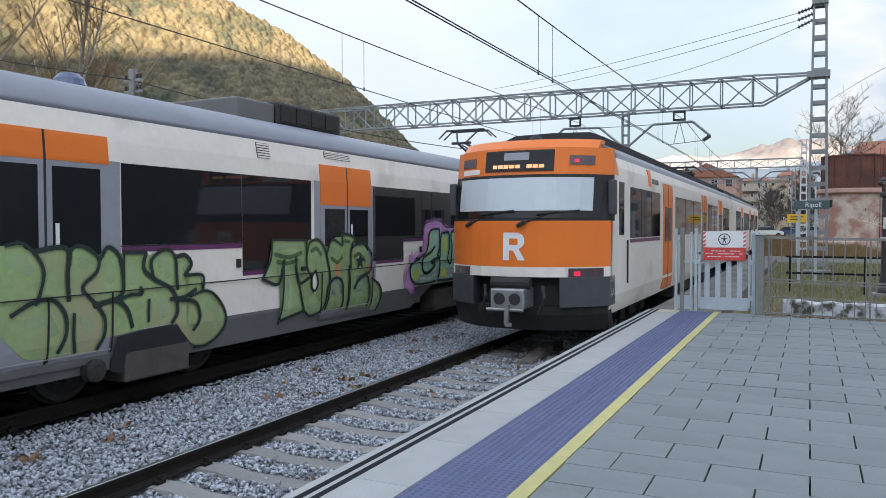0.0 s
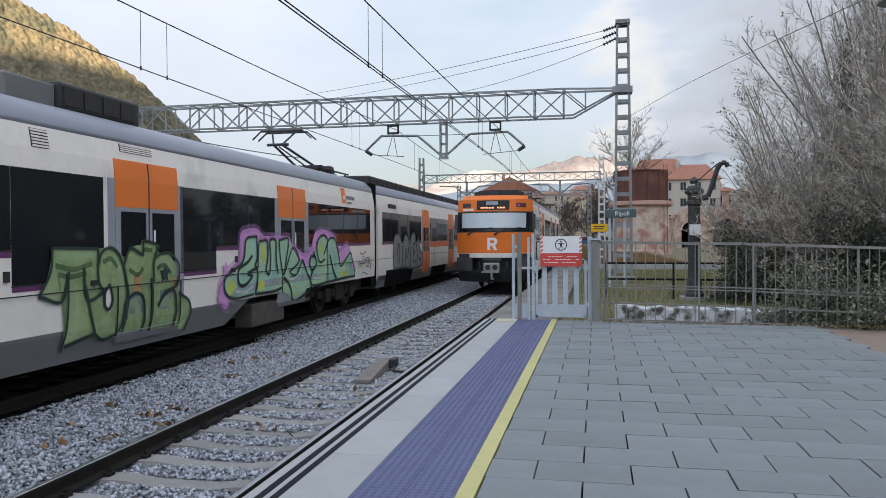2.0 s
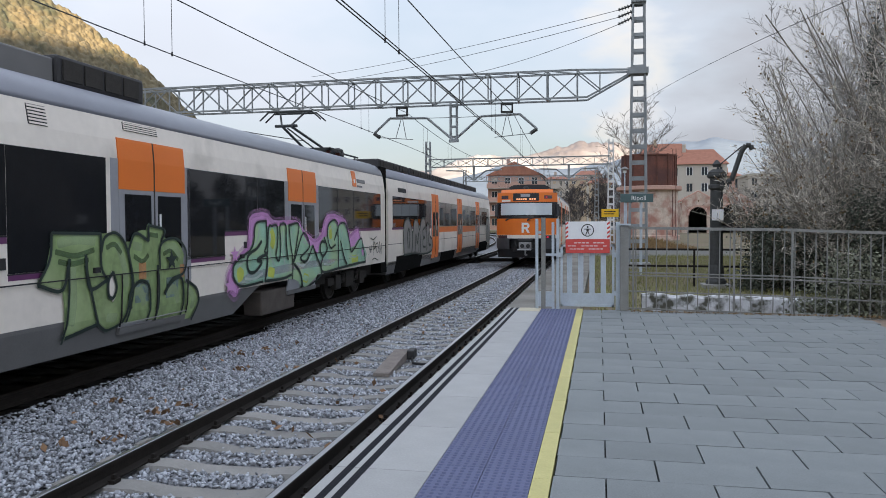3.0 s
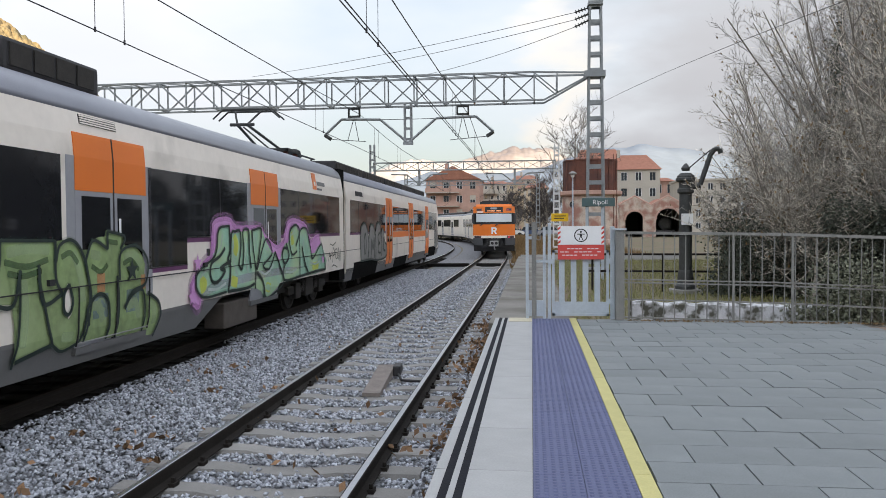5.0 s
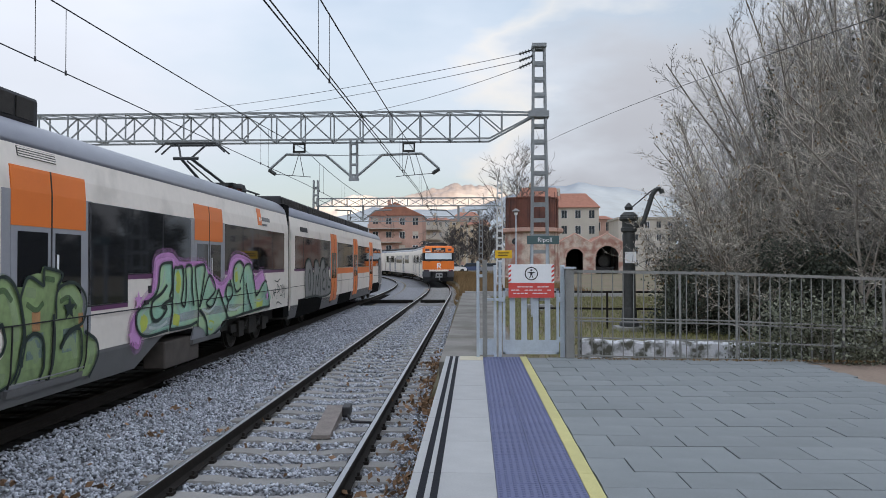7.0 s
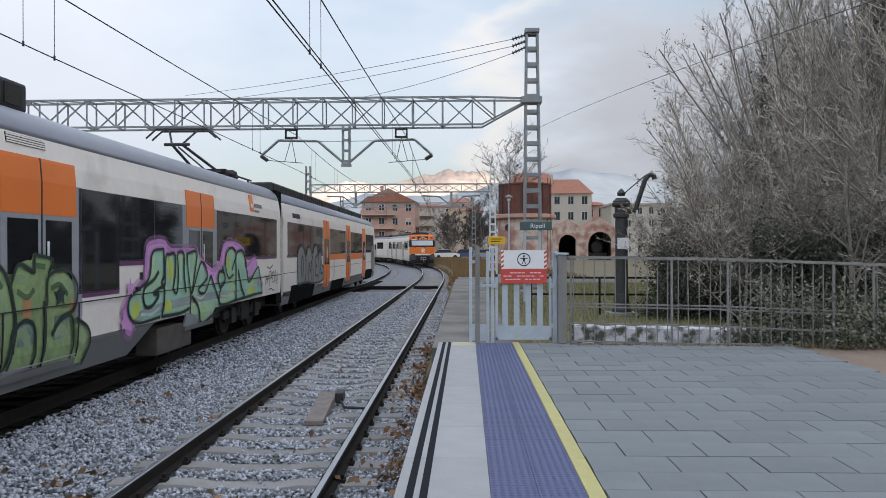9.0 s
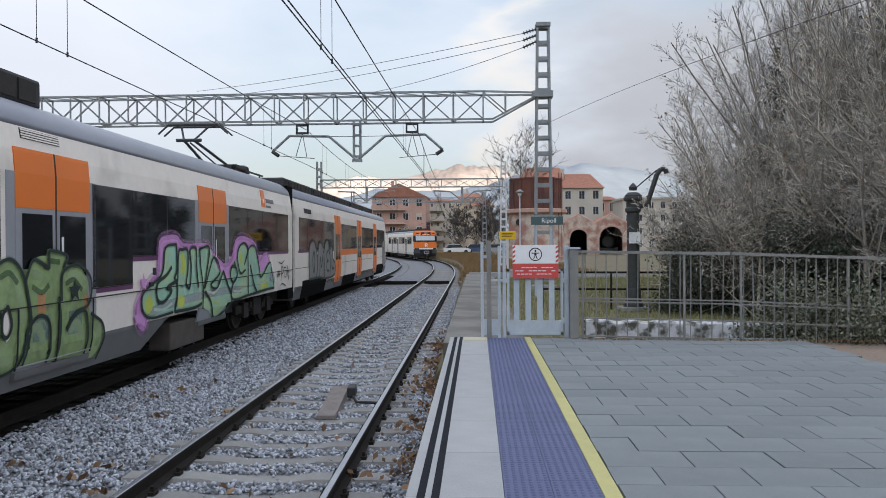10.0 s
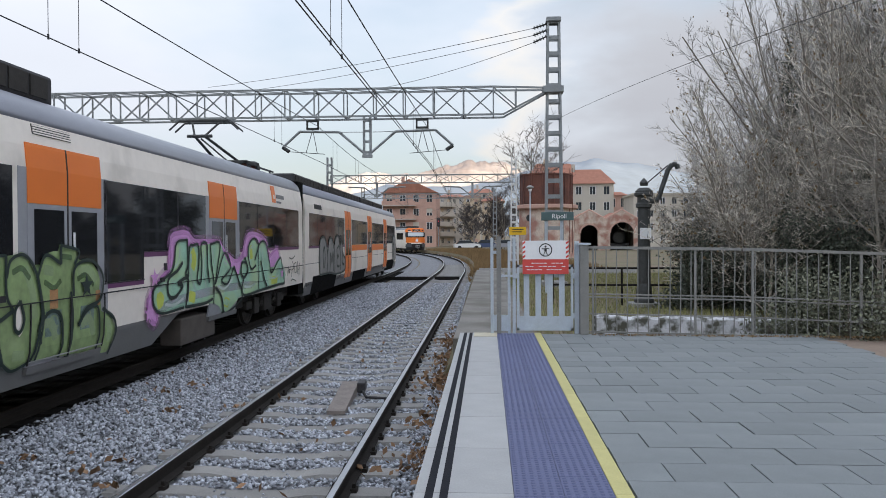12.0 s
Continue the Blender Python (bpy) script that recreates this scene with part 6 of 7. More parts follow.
    h = thing("far_handrail", pose(0, 0, 0), "rusty tubular handrail beside the field path", "railing")
    for z in (0.72, 0.25):
        part("rail", tubes((((2.2, 26.5, z), (6.5, 26.0, z)), ((6.5, 26.0, z), (14.0, 24.0, z))), 0.03), "rust", h)
    for k in range(7):
        x = 2.3 + 1.9 * k
        y = float(np.interp(x, (2.2, 6.5, 14.0), (26.5, 26.0, 24.0)))
        part("post", tubes((((x, y, -0.32), (x, y, 0.74)),), 0.03), "rust", h)
    w = thing("whitewashed_low_wall", pose(0, 0, 0), "low whitewashed rubble wall behind the railing, overgrown", "wall")
    bm = bmesh.new()
    rows = []
    for k in range(61):
        x = 2.35 + 0.125 * k
        y = 18.25 - 0.12 * (x - 2.3)
        top = 0.17 + 0.05 * noise.noise((x * 2.1, 0, 3)) + random.uniform(-0.012, 0.012)
        rows.append([bm.verts.new(q) for q in ((x, y, -0.4), (x, y + 0.02 * random.random(), top - 0.04), (x, y + 0.05, top), (x, y + 0.28, top - 0.01), (x, y + 0.32, -0.4))])
    for a, b in zip(rows, rows[1:]):
        for k in range(4):
            bm.faces.new((a[k], b[k], b[k + 1], a[k + 1]))
    part("wall_body", bm, "snow", w)


def signs():
    s = thing("station_name_sign", pose(2.85, 31.0, -0.4), "grey-green station name board on two steel posts", "sign")
    part("board", boxes((-0.55, 0.55, -0.03, 0.03, 2.58, 2.87), bevel=0.01), "signgreen", s)
    for x in (-0.42, 0.1):
        part("post", boxes((x, x + 0.09, 0.03, 0.12, 0, 2.85)), "steel", s)
    t = part("lettering", text_mesh("Ripoll", 0.22), "signwhite", s, "white station name lettering")
    t.matrix_basis = pose(0.06, -0.034, 2.72, 90, 0, 0)
    y = thing("yellow_notice", pose(2.2, 48.0, -0.3), "small yellow notice plate on a pale post", "sign")
    part("plate", boxes((-0.5, 0.45, -0.02, 0.02, 2.1, 2.55), bevel=0.01), "signyellow", y)
    part("writing_bar", boxes((-0.35, 0.3, -0.024, -0.02, 2.38, 2.43), (-0.35, 0.2, -0.024, -0.02, 2.25, 2.3)), "signblack", y)
    part("post", boxes((-0.06, 0.04, 0.02, 0.1, 0, 2.7)), "whitepost", y)


def water_crane():
    c = thing("water_crane", pose(4.72, 25.8, -0.32), "old black cast-iron locomotive water crane with raised spout", "water crane")
    part("plinth", boxes((-0.38, 0.38, -0.36, 0.36, 0, 0.12), bevel=0.02), "concrete", c)
    part("column", turned(((0.27, 0.1), (0.27, 0.2), (0.22, 0.26), (0.2, 0.55), (0.19, 0.6), (0.175, 0.64), (0.165, 2.68), (0.22, 2.72), (0.22, 2.8), (0.18, 2.84), (0.18, 3.0), (0.23, 3.05), (0.23, 3.16), (0.14, 3.24)), 18), "iron", c, "tapered iron column", smooth=False)
    part("collar", turned(((0.22, 3.0), (0.26, 3.04), (0.26, 3.1), (0.22, 3.13)), 18), "iron", c)
    part("white_plate", boxes((-0.15, 0.15, -0.215, -0.2, 1.85, 2.15)), "signwhite", c, "small white plate")
    part("white_plate", boxes((-0.2, 0.2, -0.235, -0.2, 1.58, 1.62)), "signwhite", c)
    part("elbow", tubes((((0.05, -0.05, 2.85), (0.36, -0.1, 2.92)),), 0.085, 10), "iron", c)
    part("spout", tubes((((0.36, -0.1, 2.92), (0.62, -0.12, 3.72)), ((0.62, -0.12, 3.72), (0.72, -0.13, 3.86)), ((0.72, -0.13, 3.86), (0.84, -0.14, 3.86)), ((0.84, -0.14, 3.86), (0.88, -0.14, 3.74))), 0.068, 10), "iron", c, "raised curved spout")
    part("stay_rod", tubes((((0.0, 0, 3.3), (0.62, -0.1, 3.84)),), 0.018), "iron", c)
    part("finial", turned(((0.1, 3.3), (0.12, 3.38), (0.06, 3.46), (0.02, 3.5)), 10), "iron", c)


def lamp(x, y, z, h, label):
    lp = thing("street_lamp", pose(x, y, z), label, "street lamp")
    part("pole", turned(((0.075, 0), (0.075, 0.03), (0.055, 0.05), (0.05, h * 0.5), (0.04, h)), 12), "steel", lp)
    part("shade", turned(((0.05, h - 0.05), (0.24, h + 0.02), (0.24, h + 0.06), (0.1, h + 0.16), (0.03, h + 0.2)), 16), "fence", lp, "dark conical lamp head")
    part("diffuser", turned(((0.05, h - 0.2), (0.1, h - 0.18), (0.12, h - 0.05)), 12), "signwhite", lp)


def line_pole():
    p = thing("utility_pole", pose(-19.3, 22.4, -0.6), "grey concrete line pole with cross-arms behind the parked train", "utility pole")
    part("shaft", boxes((-0.13, 0.13, -0.1, 0.1, 0, 7.9), bevel=0.02), "concrete", p)
    for z in (7.05, 7.45):
        arm = part("cross_arm", boxes((-0.42, 0.42, -0.04, 0.04, z, z + 0.1)), "gantry", p)
        for x in (-0.36, -0.2, 0.2, 0.36):
            part("insulator", turned([(0.035 + 0.02 * (k % 2), z + 0.1 + 0.03 * k) for k in range(6)], 8, x, 0), "iron", arm)
    a = Vector((-19.3, 22.3, 6.9))
    wire("line_wire", [a.lerp(Vector((-12.0, 38.0, 5.4)), t / 12) - Vector((0, 0, 1.2 * (t / 12) * (1 - t / 12))) for t in range(13)], 0.02, "dark line wire sagging from the pole")
    wire("line_wire", [a.lerp(Vector((-28.0, 8.0, 8.6)), t / 12) - Vector((0, 0, 1.0 * (t / 12) * (1 - t / 12))) for t in range(13)], 0.02, "dark line wire sagging from the pole")


def small_track_things():
    b = thing("track_magnet_box", pose(-1.52, 14.5, -0.74, 0, 0, 3.5), "grey ramp-shaped signalling box between the rails", "signal box")
    bm = bmesh.new()
    v = [bm.verts.new(p) for p in ((-0.13, 0, 0.0), (0.11, 0, 0.0), (0.13, 1.5, 0.0), (-0.11, 1.5, 0.0), (-0.13, 0, 0.05), (0.11, 0, 0.05), (0.13, 1.5, 0.16), (-0.11, 1.5, 0.16))]
    for q in ((3, 2, 1, 0), (4, 5, 6, 7), (0, 1, 5, 4), (1, 2, 6, 5), (2, 3, 7, 6), (3, 0, 4, 7)):
        bm.faces.new([v[i] for i in q])
    part("cover", bm, "plank", b, "weathered grey cover plate")
    part("block", boxes((0.12, 0.24, 1.3, 1.62, 0.02, 0.17), bevel=0.02), "black", b, "dark block at its end")
    part("cable", tubes((((0.17, 1.5, 0.05), (0.3, 0.9, 0.04)), ((0.3, 0.9, 0.04), (0.7, 0.8, 0.04))), 0.02), "rubber", b)
    c = thing("track_crossing", pose(0, 48.5, 0), "timber and rubber foot crossing over the rails", "crossing")
    for x0, x1 in ((-5.4, -3.0), (-2.55, -1.15), (-0.8, 0.6)):
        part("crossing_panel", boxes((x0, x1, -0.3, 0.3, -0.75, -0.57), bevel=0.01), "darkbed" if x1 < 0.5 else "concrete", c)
    s = thing("colour_light_signal", pose(-8.0, 138, 0.9), "trackside signal showing red", "signal")
    part("mast", tubes((((0, 0, -0.5), (0, 0, 4.4)),), 0.08), "gantry", s)
    part("head", boxes((-0.3, 0.3, -0.1, 0.1, 3.0, 4.5), bevel=0.1), "black", s)
    part("lens", tube(bmesh.new(), (0, -0.12, 3.9), (0, -0.1, 3.9), 0.11, n=12), "redlamp", s, "lit red lens")
    part("lens", tube(bmesh.new(), (0, -0.12, 3.3), (0, -0.1, 3.3), 0.11, n=12), "darklamp", s)


gantry_near()
gantry_far()
wires()
gate()
fence()
signs()
water_crane()
lamp(5.45, 12.9, 0.0, 4.15, "grey steel platform lamp post with dark shade")
lamp(3.1, 52.0, -0.3, 5.0, "distant lamp post with a conical shade")
small_track_things()
line_pole()
tagged(part("field_path", boxes((-0.12, 1.25, 17.27, 46.5, -0.7, -0.1)), "path"), "narrow worn concrete path beyond the gate", "path", kind="structure")
tagged(part("path_kerb", boxes((0.0, 8.5, 46.5, 46.8, -0.5, -0.02)), "edge"), "pale concrete kerb across the path end", "kerb", kind="structure")
tagged(part("soil_margin", boxes((4.6, 12, -6.0, 17.3, -0.3, -0.05)), "soil"), "bare brown earth beside the paving", "ground", kind="structure")


# ---- buildings ----
def building(name, label, x0, x1, y0, y1, z0, h, wall, roof, floors, cols, pitch=1.6, balconies=False, ridge_x=True, over=0.35, shutters=None):
    b = thing(name, pose(x0, y0, z0), label, "building")
    w, d = x1 - x0, y1 - y0
    part("core", boxes((0, w, 0.12, d, 0, h)), wall, b)
    bm = bmesh.new()
    if pitch > 0:
        if ridge_x:
            pts = ((-over, -over, h), (w + over, -over, h), (w + over, d + over, h), (-over, d + over, h), (0.15 * w, d / 2, h + pitch), (0.85 * w, d / 2, h + pitch))
            faces = ((0, 1, 5, 4), (2, 3, 4, 5), (1, 2, 5), (3, 0, 4), (3, 2, 1, 0))
        else:
            pts = ((-over, -over, h), (w + over, -over, h), (w + over, d + over, h), (-over, d + over, h), (w / 2, -over, h + pitch), (w / 2, d + over, h + pitch))
            faces = ((0, 4, 5, 3), (1, 2, 5, 4), (0, 1, 4), (2, 3, 5), (3, 2, 1, 0))
        v = [bm.verts.new(p) for p in pts]
        for f in faces:
            bm.faces.new([v[i] for i in f])
    else:
        box(bm, -0.2, w + 0.2, -0.2, d + 0.2, h, h + 0.35)
    rf = part("roof", bm, roof, b)
    part("chimney", boxes((w * 0.3, w * 0.3 + 0.6, d * 0.4, d * 0.4 + 0.6, h, h + pitch + 0.9)), wall, rf)
    # the front wall has real openings, with the windows set back in them
    fh, cw = h / floors, w / cols
    xs = [0.0] + [v for c in range(cols) for v in ((c + 0.28) * cw, (c + 0.72) * cw)] + [w]
    zs = [0.0] + [v for f in range(floors) for v in ((f + 0.32) * fh, (f + 0.84) * fh)] + [h]
    bm = bmesh.new()
    grid = [[bm.verts.new((x, 0, z)) for x in xs] for z in zs]
    for j in range(len(zs) - 1):
        for i in range(len(xs) - 1):
            if i % 2 and j % 2:
                continue
            bm.faces.new((grid[j][i], grid[j][i + 1], grid[j + 1][i + 1], grid[j + 1][i]))
    done = bmesh.ops.extrude_face_region(bm, geom=bm.faces[:])
    bmesh.ops.translate(bm, verts=[v for v in done["geom"] if isinstance(v, bmesh.types.BMVert)], vec=(0, 0.118, 0))
    bmesh.ops.recalc_face_normals(bm, faces=bm.faces)
    part("wall", bm, wall, b)
    for f in range(floors):
        for c in range(cols):
            cx, z = (c + 0.5) * cw, f * fh + fh * 0.32
            hw, hh = cw * 0.22, fh * 0.52
            win = part("window", boxes((cx - hw, cx + hw, 0.09, 0.118, z, z + hh)), "pane", b)
            part("window_frame", boxes((cx - hw, cx - hw + 0.07, 0.05, 0.09, z, z + hh), (cx + hw - 0.07, cx + hw, 0.05, 0.09, z, z + hh), (cx - 0.03, cx + 0.03, 0.05, 0.09, z, z + hh), (cx - hw, cx + hw, 0.05, 0.09, z + hh - 0.07, z + hh)), "signwhite" if (f + c) % 3 else "palewall", win)
            if shutters and (f * 3 + c) % 4 == 1:
                part("roller_blind", boxes((cx - hw, cx + hw, 0.04, 0.06, z + hh * 0.4, z + hh)), shutters, win)
        if balconies and f > 0:
            bal = part("balcony", boxes((-0.1, w * 0.62, -1.0, 0.0, f * fh + 0.05, f * fh + 0.2)), "palewall", b)
            part("balustrade", boxes((-0.1, w * 0.62, -1.0, -0.93, f * fh + 0.2, f * fh + 1.0)), wall, bal)
    return b


def water_tower():
    t = thing("water_tower", pose(6.25, 80.0, -0.3), "round brick water tower with peeling render and rusty tank", "water tower")
    part("base", turned(((2.9, 0), (2.9, 0.5), (2.72, 0.6), (2.65, 4.7), (2.85, 4.8), (2.95, 5.0), (2.95, 5.2)), 28), "brickold", t, "peeling pink render over brick")
    part("cornice", turned(((2.9, 4.75), (3.05, 4.85), (3.05, 5.15), (2.9, 5.2)), 28), "redbrick", t)
    tank = part("tank", turned(((2.5, 5.2), (2.5, 8.0), (2.58, 8.02), (2.58, 8.15), (2.4, 8.15), (2.4, 7.8)), 28), "rusty", t, "rusty riveted steel tank")
    for k in range(14):
        a = k * math.tau / 14
        part("rib", boxes((-0.05, 0.05, -0.05, 0.05, 5.2, 8.2)), "rusty", tank).matrix_basis = pose(2.53 * math.cos(a), 2.53 * math.sin(a), 0, 0, 0, math.degrees(a))
    for x, z in ((-1.75, 3.9),):
        y = -math.sqrt(2.68 ** 2 - x * x)
        part("round_opening", tube(bmesh.new(), (x, y - 0.06, z), (x, y + 0.3, z), 0.32, n=16), "black", t)
    part("ladder", tubes([((2.0, -2.1, 0.5), (2.0, -2.1, 8.6)), ((2.3, -2.0, 0.5), (2.3, -2.0, 8.6))], 0.03), "rusty", t)


def engine_house():
    h = thing("engine_house", pose(12.6, 112.0, -0.2), "old roundhouse with two arched openings under small gables", "engine shed")
    bm = bmesh.new()
    # wall with arched openings, made of vertical slices
    w, n = 9.4, 94

    def top(x):
        for c in (2.05, 6.5):
            if abs(x - c) < 2.35:
                return 5.75 - abs(x - c) * 0.55
        return 4.4

    def opening(x):
        for c, r in ((2.05, 1.2), (6.55, 1.6)):
            if abs(x - c) < r:
                return 2.6 + math.sqrt(r * r - (x - c) ** 2) * 0.95
        return None

    for k in range(n):
        xa, xb = w * k / n, w * (k + 1) / n
        o = opening((xa + xb) / 2)
        z0 = o if o else 0.0
        tz = (top(xa), top(xb))
        v = [bm.verts.new(p) for p in ((xa, 0, z0), (xb, 0, z0), (xb, 0, tz[1]), (xa, 0, tz[0]), (xa, 0.6, z0), (xb, 0.6, z0), (xb, 0.6, tz[1]), (xa, 0.6, tz[0]))]
        for q in ((0, 1, 2, 3), (5, 4, 7, 6), (3, 2, 6, 7), (1, 0, 4, 5), (1, 5, 6, 2), (4, 0, 3, 7)):
            bm.faces.new([v[i] for i in q])
    part("gable_wall", bm, "brickold", h, "weathered pinkish gable wall")
    for c in (2.05, 6.5):
        part("gable_coping", tubes((((c - 2.35, 0.2, 4.5), (c, 0.2, 5.85)), ((c, 0.2, 5.85), (c + 2.35, 0.2, 4.5))), 0.14, 6), "redbrick", h)
    for c, r in ((2.05, 1.2), (6.55, 1.6)):
        seg = [(c + (r + 0.1) * math.cos(a), 2.6 + (r + 0.1) * 0.95 * math.sin(a)) for a in np.linspace(0, math.pi, 13)]
        part("arch_ring", tubes([((a, -0.02, b), (c2, -0.02, d)) for (a, b), (c2, d) in zip(seg, seg[1:])], 0.16, 4), "redbrick", h)
    for x in (-0.1, 9.1):
        part("side_wall", boxes((x, x + 0.35, 0.6, 12, 0, 4.3)), "brickold", h)
    # black back wall and added partition and ceiling stand for the unlit interior
    part("back_wall", boxes((0.25, 9.1, 11.7, 12, 0, 4.3)), "black", h, "back wall coloured black for the shaded interior")
    part("partition", boxes((4.1, 4.4, 0.7, 11.7, 0, 4.2)), "black", h, "added inner wall coloured black for the shaded interior")
    part("dark_ceiling", boxes((0.3, 9.1, 0.65, 11.7, 4.22, 4.3)), "black", h)
    bm = bmesh.new()
    for c in (2.05, 6.5):
        v = [bm.verts.new(p) for p in ((c - 2.4, 0.4, 4.35), (c, 0.4, 5.7), (c + 2.4, 0.4, 4.35), (c - 2.4, 12.1, 4.35), (c, 12.1, 5.7), (c + 2.4, 12.1, 4.35))]
        bm.faces.new((v[0], v[1], v[4], v[3]))
        bm.faces.new((v[1], v[2], v[5], v[4]))
    part("roof", bm, "tile", h)
    lo = thing("old_locomotive", pose(19.1, 115.0, -0.2), "dark old locomotive standing inside the engine shed", "locomotive")
    part("boiler", tube(bmesh.new(), (0, -0.5, 2.0), (0, 6, 2.0), 0.85, n=18), "black", lo)
    part("chimney", turned(((0.22, 2.7), (0.2, 3.4), (0.3, 3.45), (0.3, 3.55)), 12, 0, 0.3), "black", lo)
    part("smokebox_door", tube(bmesh.new(), (0, -0.6, 2.0), (0, -0.5, 2.0), 0.65, n=18), "iron", lo)
    part("frame", boxes((-1.1, 1.1, -0.9, 6, 0.5, 1.1), (-1.3, -0.8, -1.1, -0.9, 0.8, 1.2), (0.8, 1.3, -1.1, -0.9, 0.8, 1.2), bevel=0.03), "black", lo)


# ---- plants ----
def tree_arrays(rng, height, spread, shoots, lean=0.0, depth=4, start=0.12, twig=0.007, wobble=0.045, rise=0.1):
    """Tapered stems and twigs as lists of (from, to, radius, radius)."""
    segs = []

    def grow(p, d, length, r, level):
        steps = 4 if level < 2 else 2
        pts, rad = [p], [r]
        for k in range(steps):
            d = (d + Vector(rng.normal(0, wobble * (1 + 0.6 * level), 3)) + Vector((0, 0, rise if level else 0.02))).normalized()
            p = p + d * (length / steps)
            pts.append(p)
            rad.append(max(r * (1 - 0.75 * (k + 1) / steps), twig * 0.45))
        for k in range(steps):
            segs.append((pts[k], pts[k + 1], rad[k], rad[k + 1], level))
        if level >= depth:
            return
        n = shoots[level]
        for j in range(n):
            t = start + (0.97 - start) * (j + rng.uniform(0, 1)) / n if level == 0 else rng.uniform(0.15, 1.0)
            i = min(int(t * steps), steps - 1)
            q = pts[i].lerp(pts[i + 1], t * steps - i)
            a = rng.uniform(0, math.tau)
            out = Vector((math.cos(a), math.sin(a), rng.uniform(0.2, 0.9) if level == 0 else rng.uniform(-0.2, 0.7))).normalized()
            nd = (d * (0.6 if level else 0.45) + out * spread).normalized()
            grow(q, nd, length * (rng.uniform(0.5, 0.78) * (1 - 0.5 * t) if level == 0 else rng.uniform(0.28, 0.5)), max(rad[i] * 0.5, twig), level + 1)

    grow(Vector((0, 0, 0)), Vector((lean, 0, 1)).normalized(), height, height * 0.017, 0)
    return segs


def sticks(segs, n):
    """Tapered sticks with n sides as arrays."""
    P, Q = np.array([s[0] for s in segs]), np.array([s[1] for s in segs])
    R = np.array([(s[2], s[3]) for s in segs])
    d = Q - P
    d /= np.maximum(np.linalg.norm(d, axis=1, keepdims=True), 1e-6)
    ref = np.where(np.abs(d[:, 2:3]) > 0.9, np.array([[1.0, 0, 0]]), np.array([[0, 0, 1.0]]))
    a = np.cross(d, ref)
    a /= np.linalg.norm(a, axis=1, keepdims=True)
    b = np.cross(d, a)
    ang = np.arange(n) * math.tau / n
    ring = a[:, None] * np.cos(ang)[None, :, None] + b[:, None] * np.sin(ang)[None, :, None]
    v = np.concatenate([P[:, None] + ring * R[:, :1, None], Q[:, None] + ring * R[:, 1:, None]], 1)
    f = np.array([(k, (k + 1) % n, n + (k + 1) % n, n + k) for k in range(n)])[None] + (np.arange(len(P)) * 2 * n)[:, None, None]
    return v.reshape(-1, 3), f.reshape(-1, 4)


def bare_tree(x, y, z, height, seed, label, spread=0.75, shoots=(16, 9, 6, 3), depth=4, lean=0.0, leaves=0, twig=0.007, start=0.12, wobble=0.045, rise=0.1, crown="twig"):
    rng = np.random.default_rng(seed)
    segs = tree_arrays(rng, height, spread, shoots, lean, depth, start, twig, wobble, rise)
    t = thing("bare_tree", pose(x, y, z, 0, 0, seed * 40), label, "tree", group="bare trees")
    big, small = [s for s in segs if s[4] < 2], [s for s in segs if s[4] >= 2]
    part("trunk", from_arrays("trunk", *sticks(big, 6), "bark"), "bark", t, "grey trunk and limbs")
    part("crown", from_arrays("crown", *sticks(small, 3), crown), crown, t, "dense leafless twigs")
    if leaves:
        ends = np.array([s[1] for s in small])
        at = ends[rng.integers(0, len(ends), leaves)] + rng.normal(0, 0.05, (leaves, 3))
        part("leaves", leaf_quads(rng, at, 0.035, "leafdry"), "leafdry", t, "a few withered leaves")
    return t


def leaf_quads(rng, at, size, material):
    n = len(at)
    u = rng.normal(0, 1, (n, 3))
    u /= np.linalg.norm(u, axis=1, keepdims=True)
    w = np.cross(u, rng.normal(0, 1, (n, 3)))
    w /= np.linalg.norm(w, axis=1, keepdims=True)
    s = (size * rng.uniform(0.6, 1.4, n))[:, None]
    v = np.stack([at - u * s, at + w * s * 0.6, at + u * s, at - w * s * 0.6], 1)
    f = np.arange(4 * n).reshape(-1, 4)
    return from_arrays("leaves", v.reshape(-1, 3), f, material)


def shrub(name, label, x, y, z, rx, ry, rz, count, size, material, seed, category="bush"):
    """A bush: a few stems and many leaves in uneven clumps."""
    rng = np.random.default_rng(seed)
    clumps = rng.uniform(-1, 1, (40, 3)) * (rx, ry, rz)
    clumps[:, 2] = np.abs(clumps[:, 2])
    r = 1 - 0.5 * rng.uniform(0, 1, 40)
    at = clumps[rng.integers(0, 40, count)] + rng.normal(0, 0.22, (count, 3)) * (rx ** 0.5, ry ** 0.5, rz ** 0.5)
    at[:, 2] = np.abs(at[:, 2])
    b = thing(name, pose(x, y, z), label, category)
    tagged(part("foliage", leaf_quads(rng, at, size, material), material, b), kind="stuff")
    st = [((0, 0, 0), tuple(c * 0.9), 0.02, 0.008, 0) for c in clumps[:22]]
    tagged(part("stem_bundle", from_arrays("stems", *sticks(st, 4), "bark"), "bark", b), kind="stuff")


def fan_tree(x, y, z, height, seed, label, stems=8, tilt=48, toward=180, leaves=500, crown="twig", thin=1.0):
    """A many-stemmed winter tree: long shoots fan from one foot, each set with side twigs."""
    rng = np.random.default_rng(seed)
    segs, tips = [], []

    def shoot(p, d, length, r, level, steps, rise):
        pts, dirs = [p], [d]
        for k in range(steps):
            d = (d + Vector(rng.normal(0, 0.05 + 0.03 * level, 3)) + Vector((0, 0, rise))).normalized()
            p = p + d * (length / steps)
            pts.append(p)
            dirs.append(d)
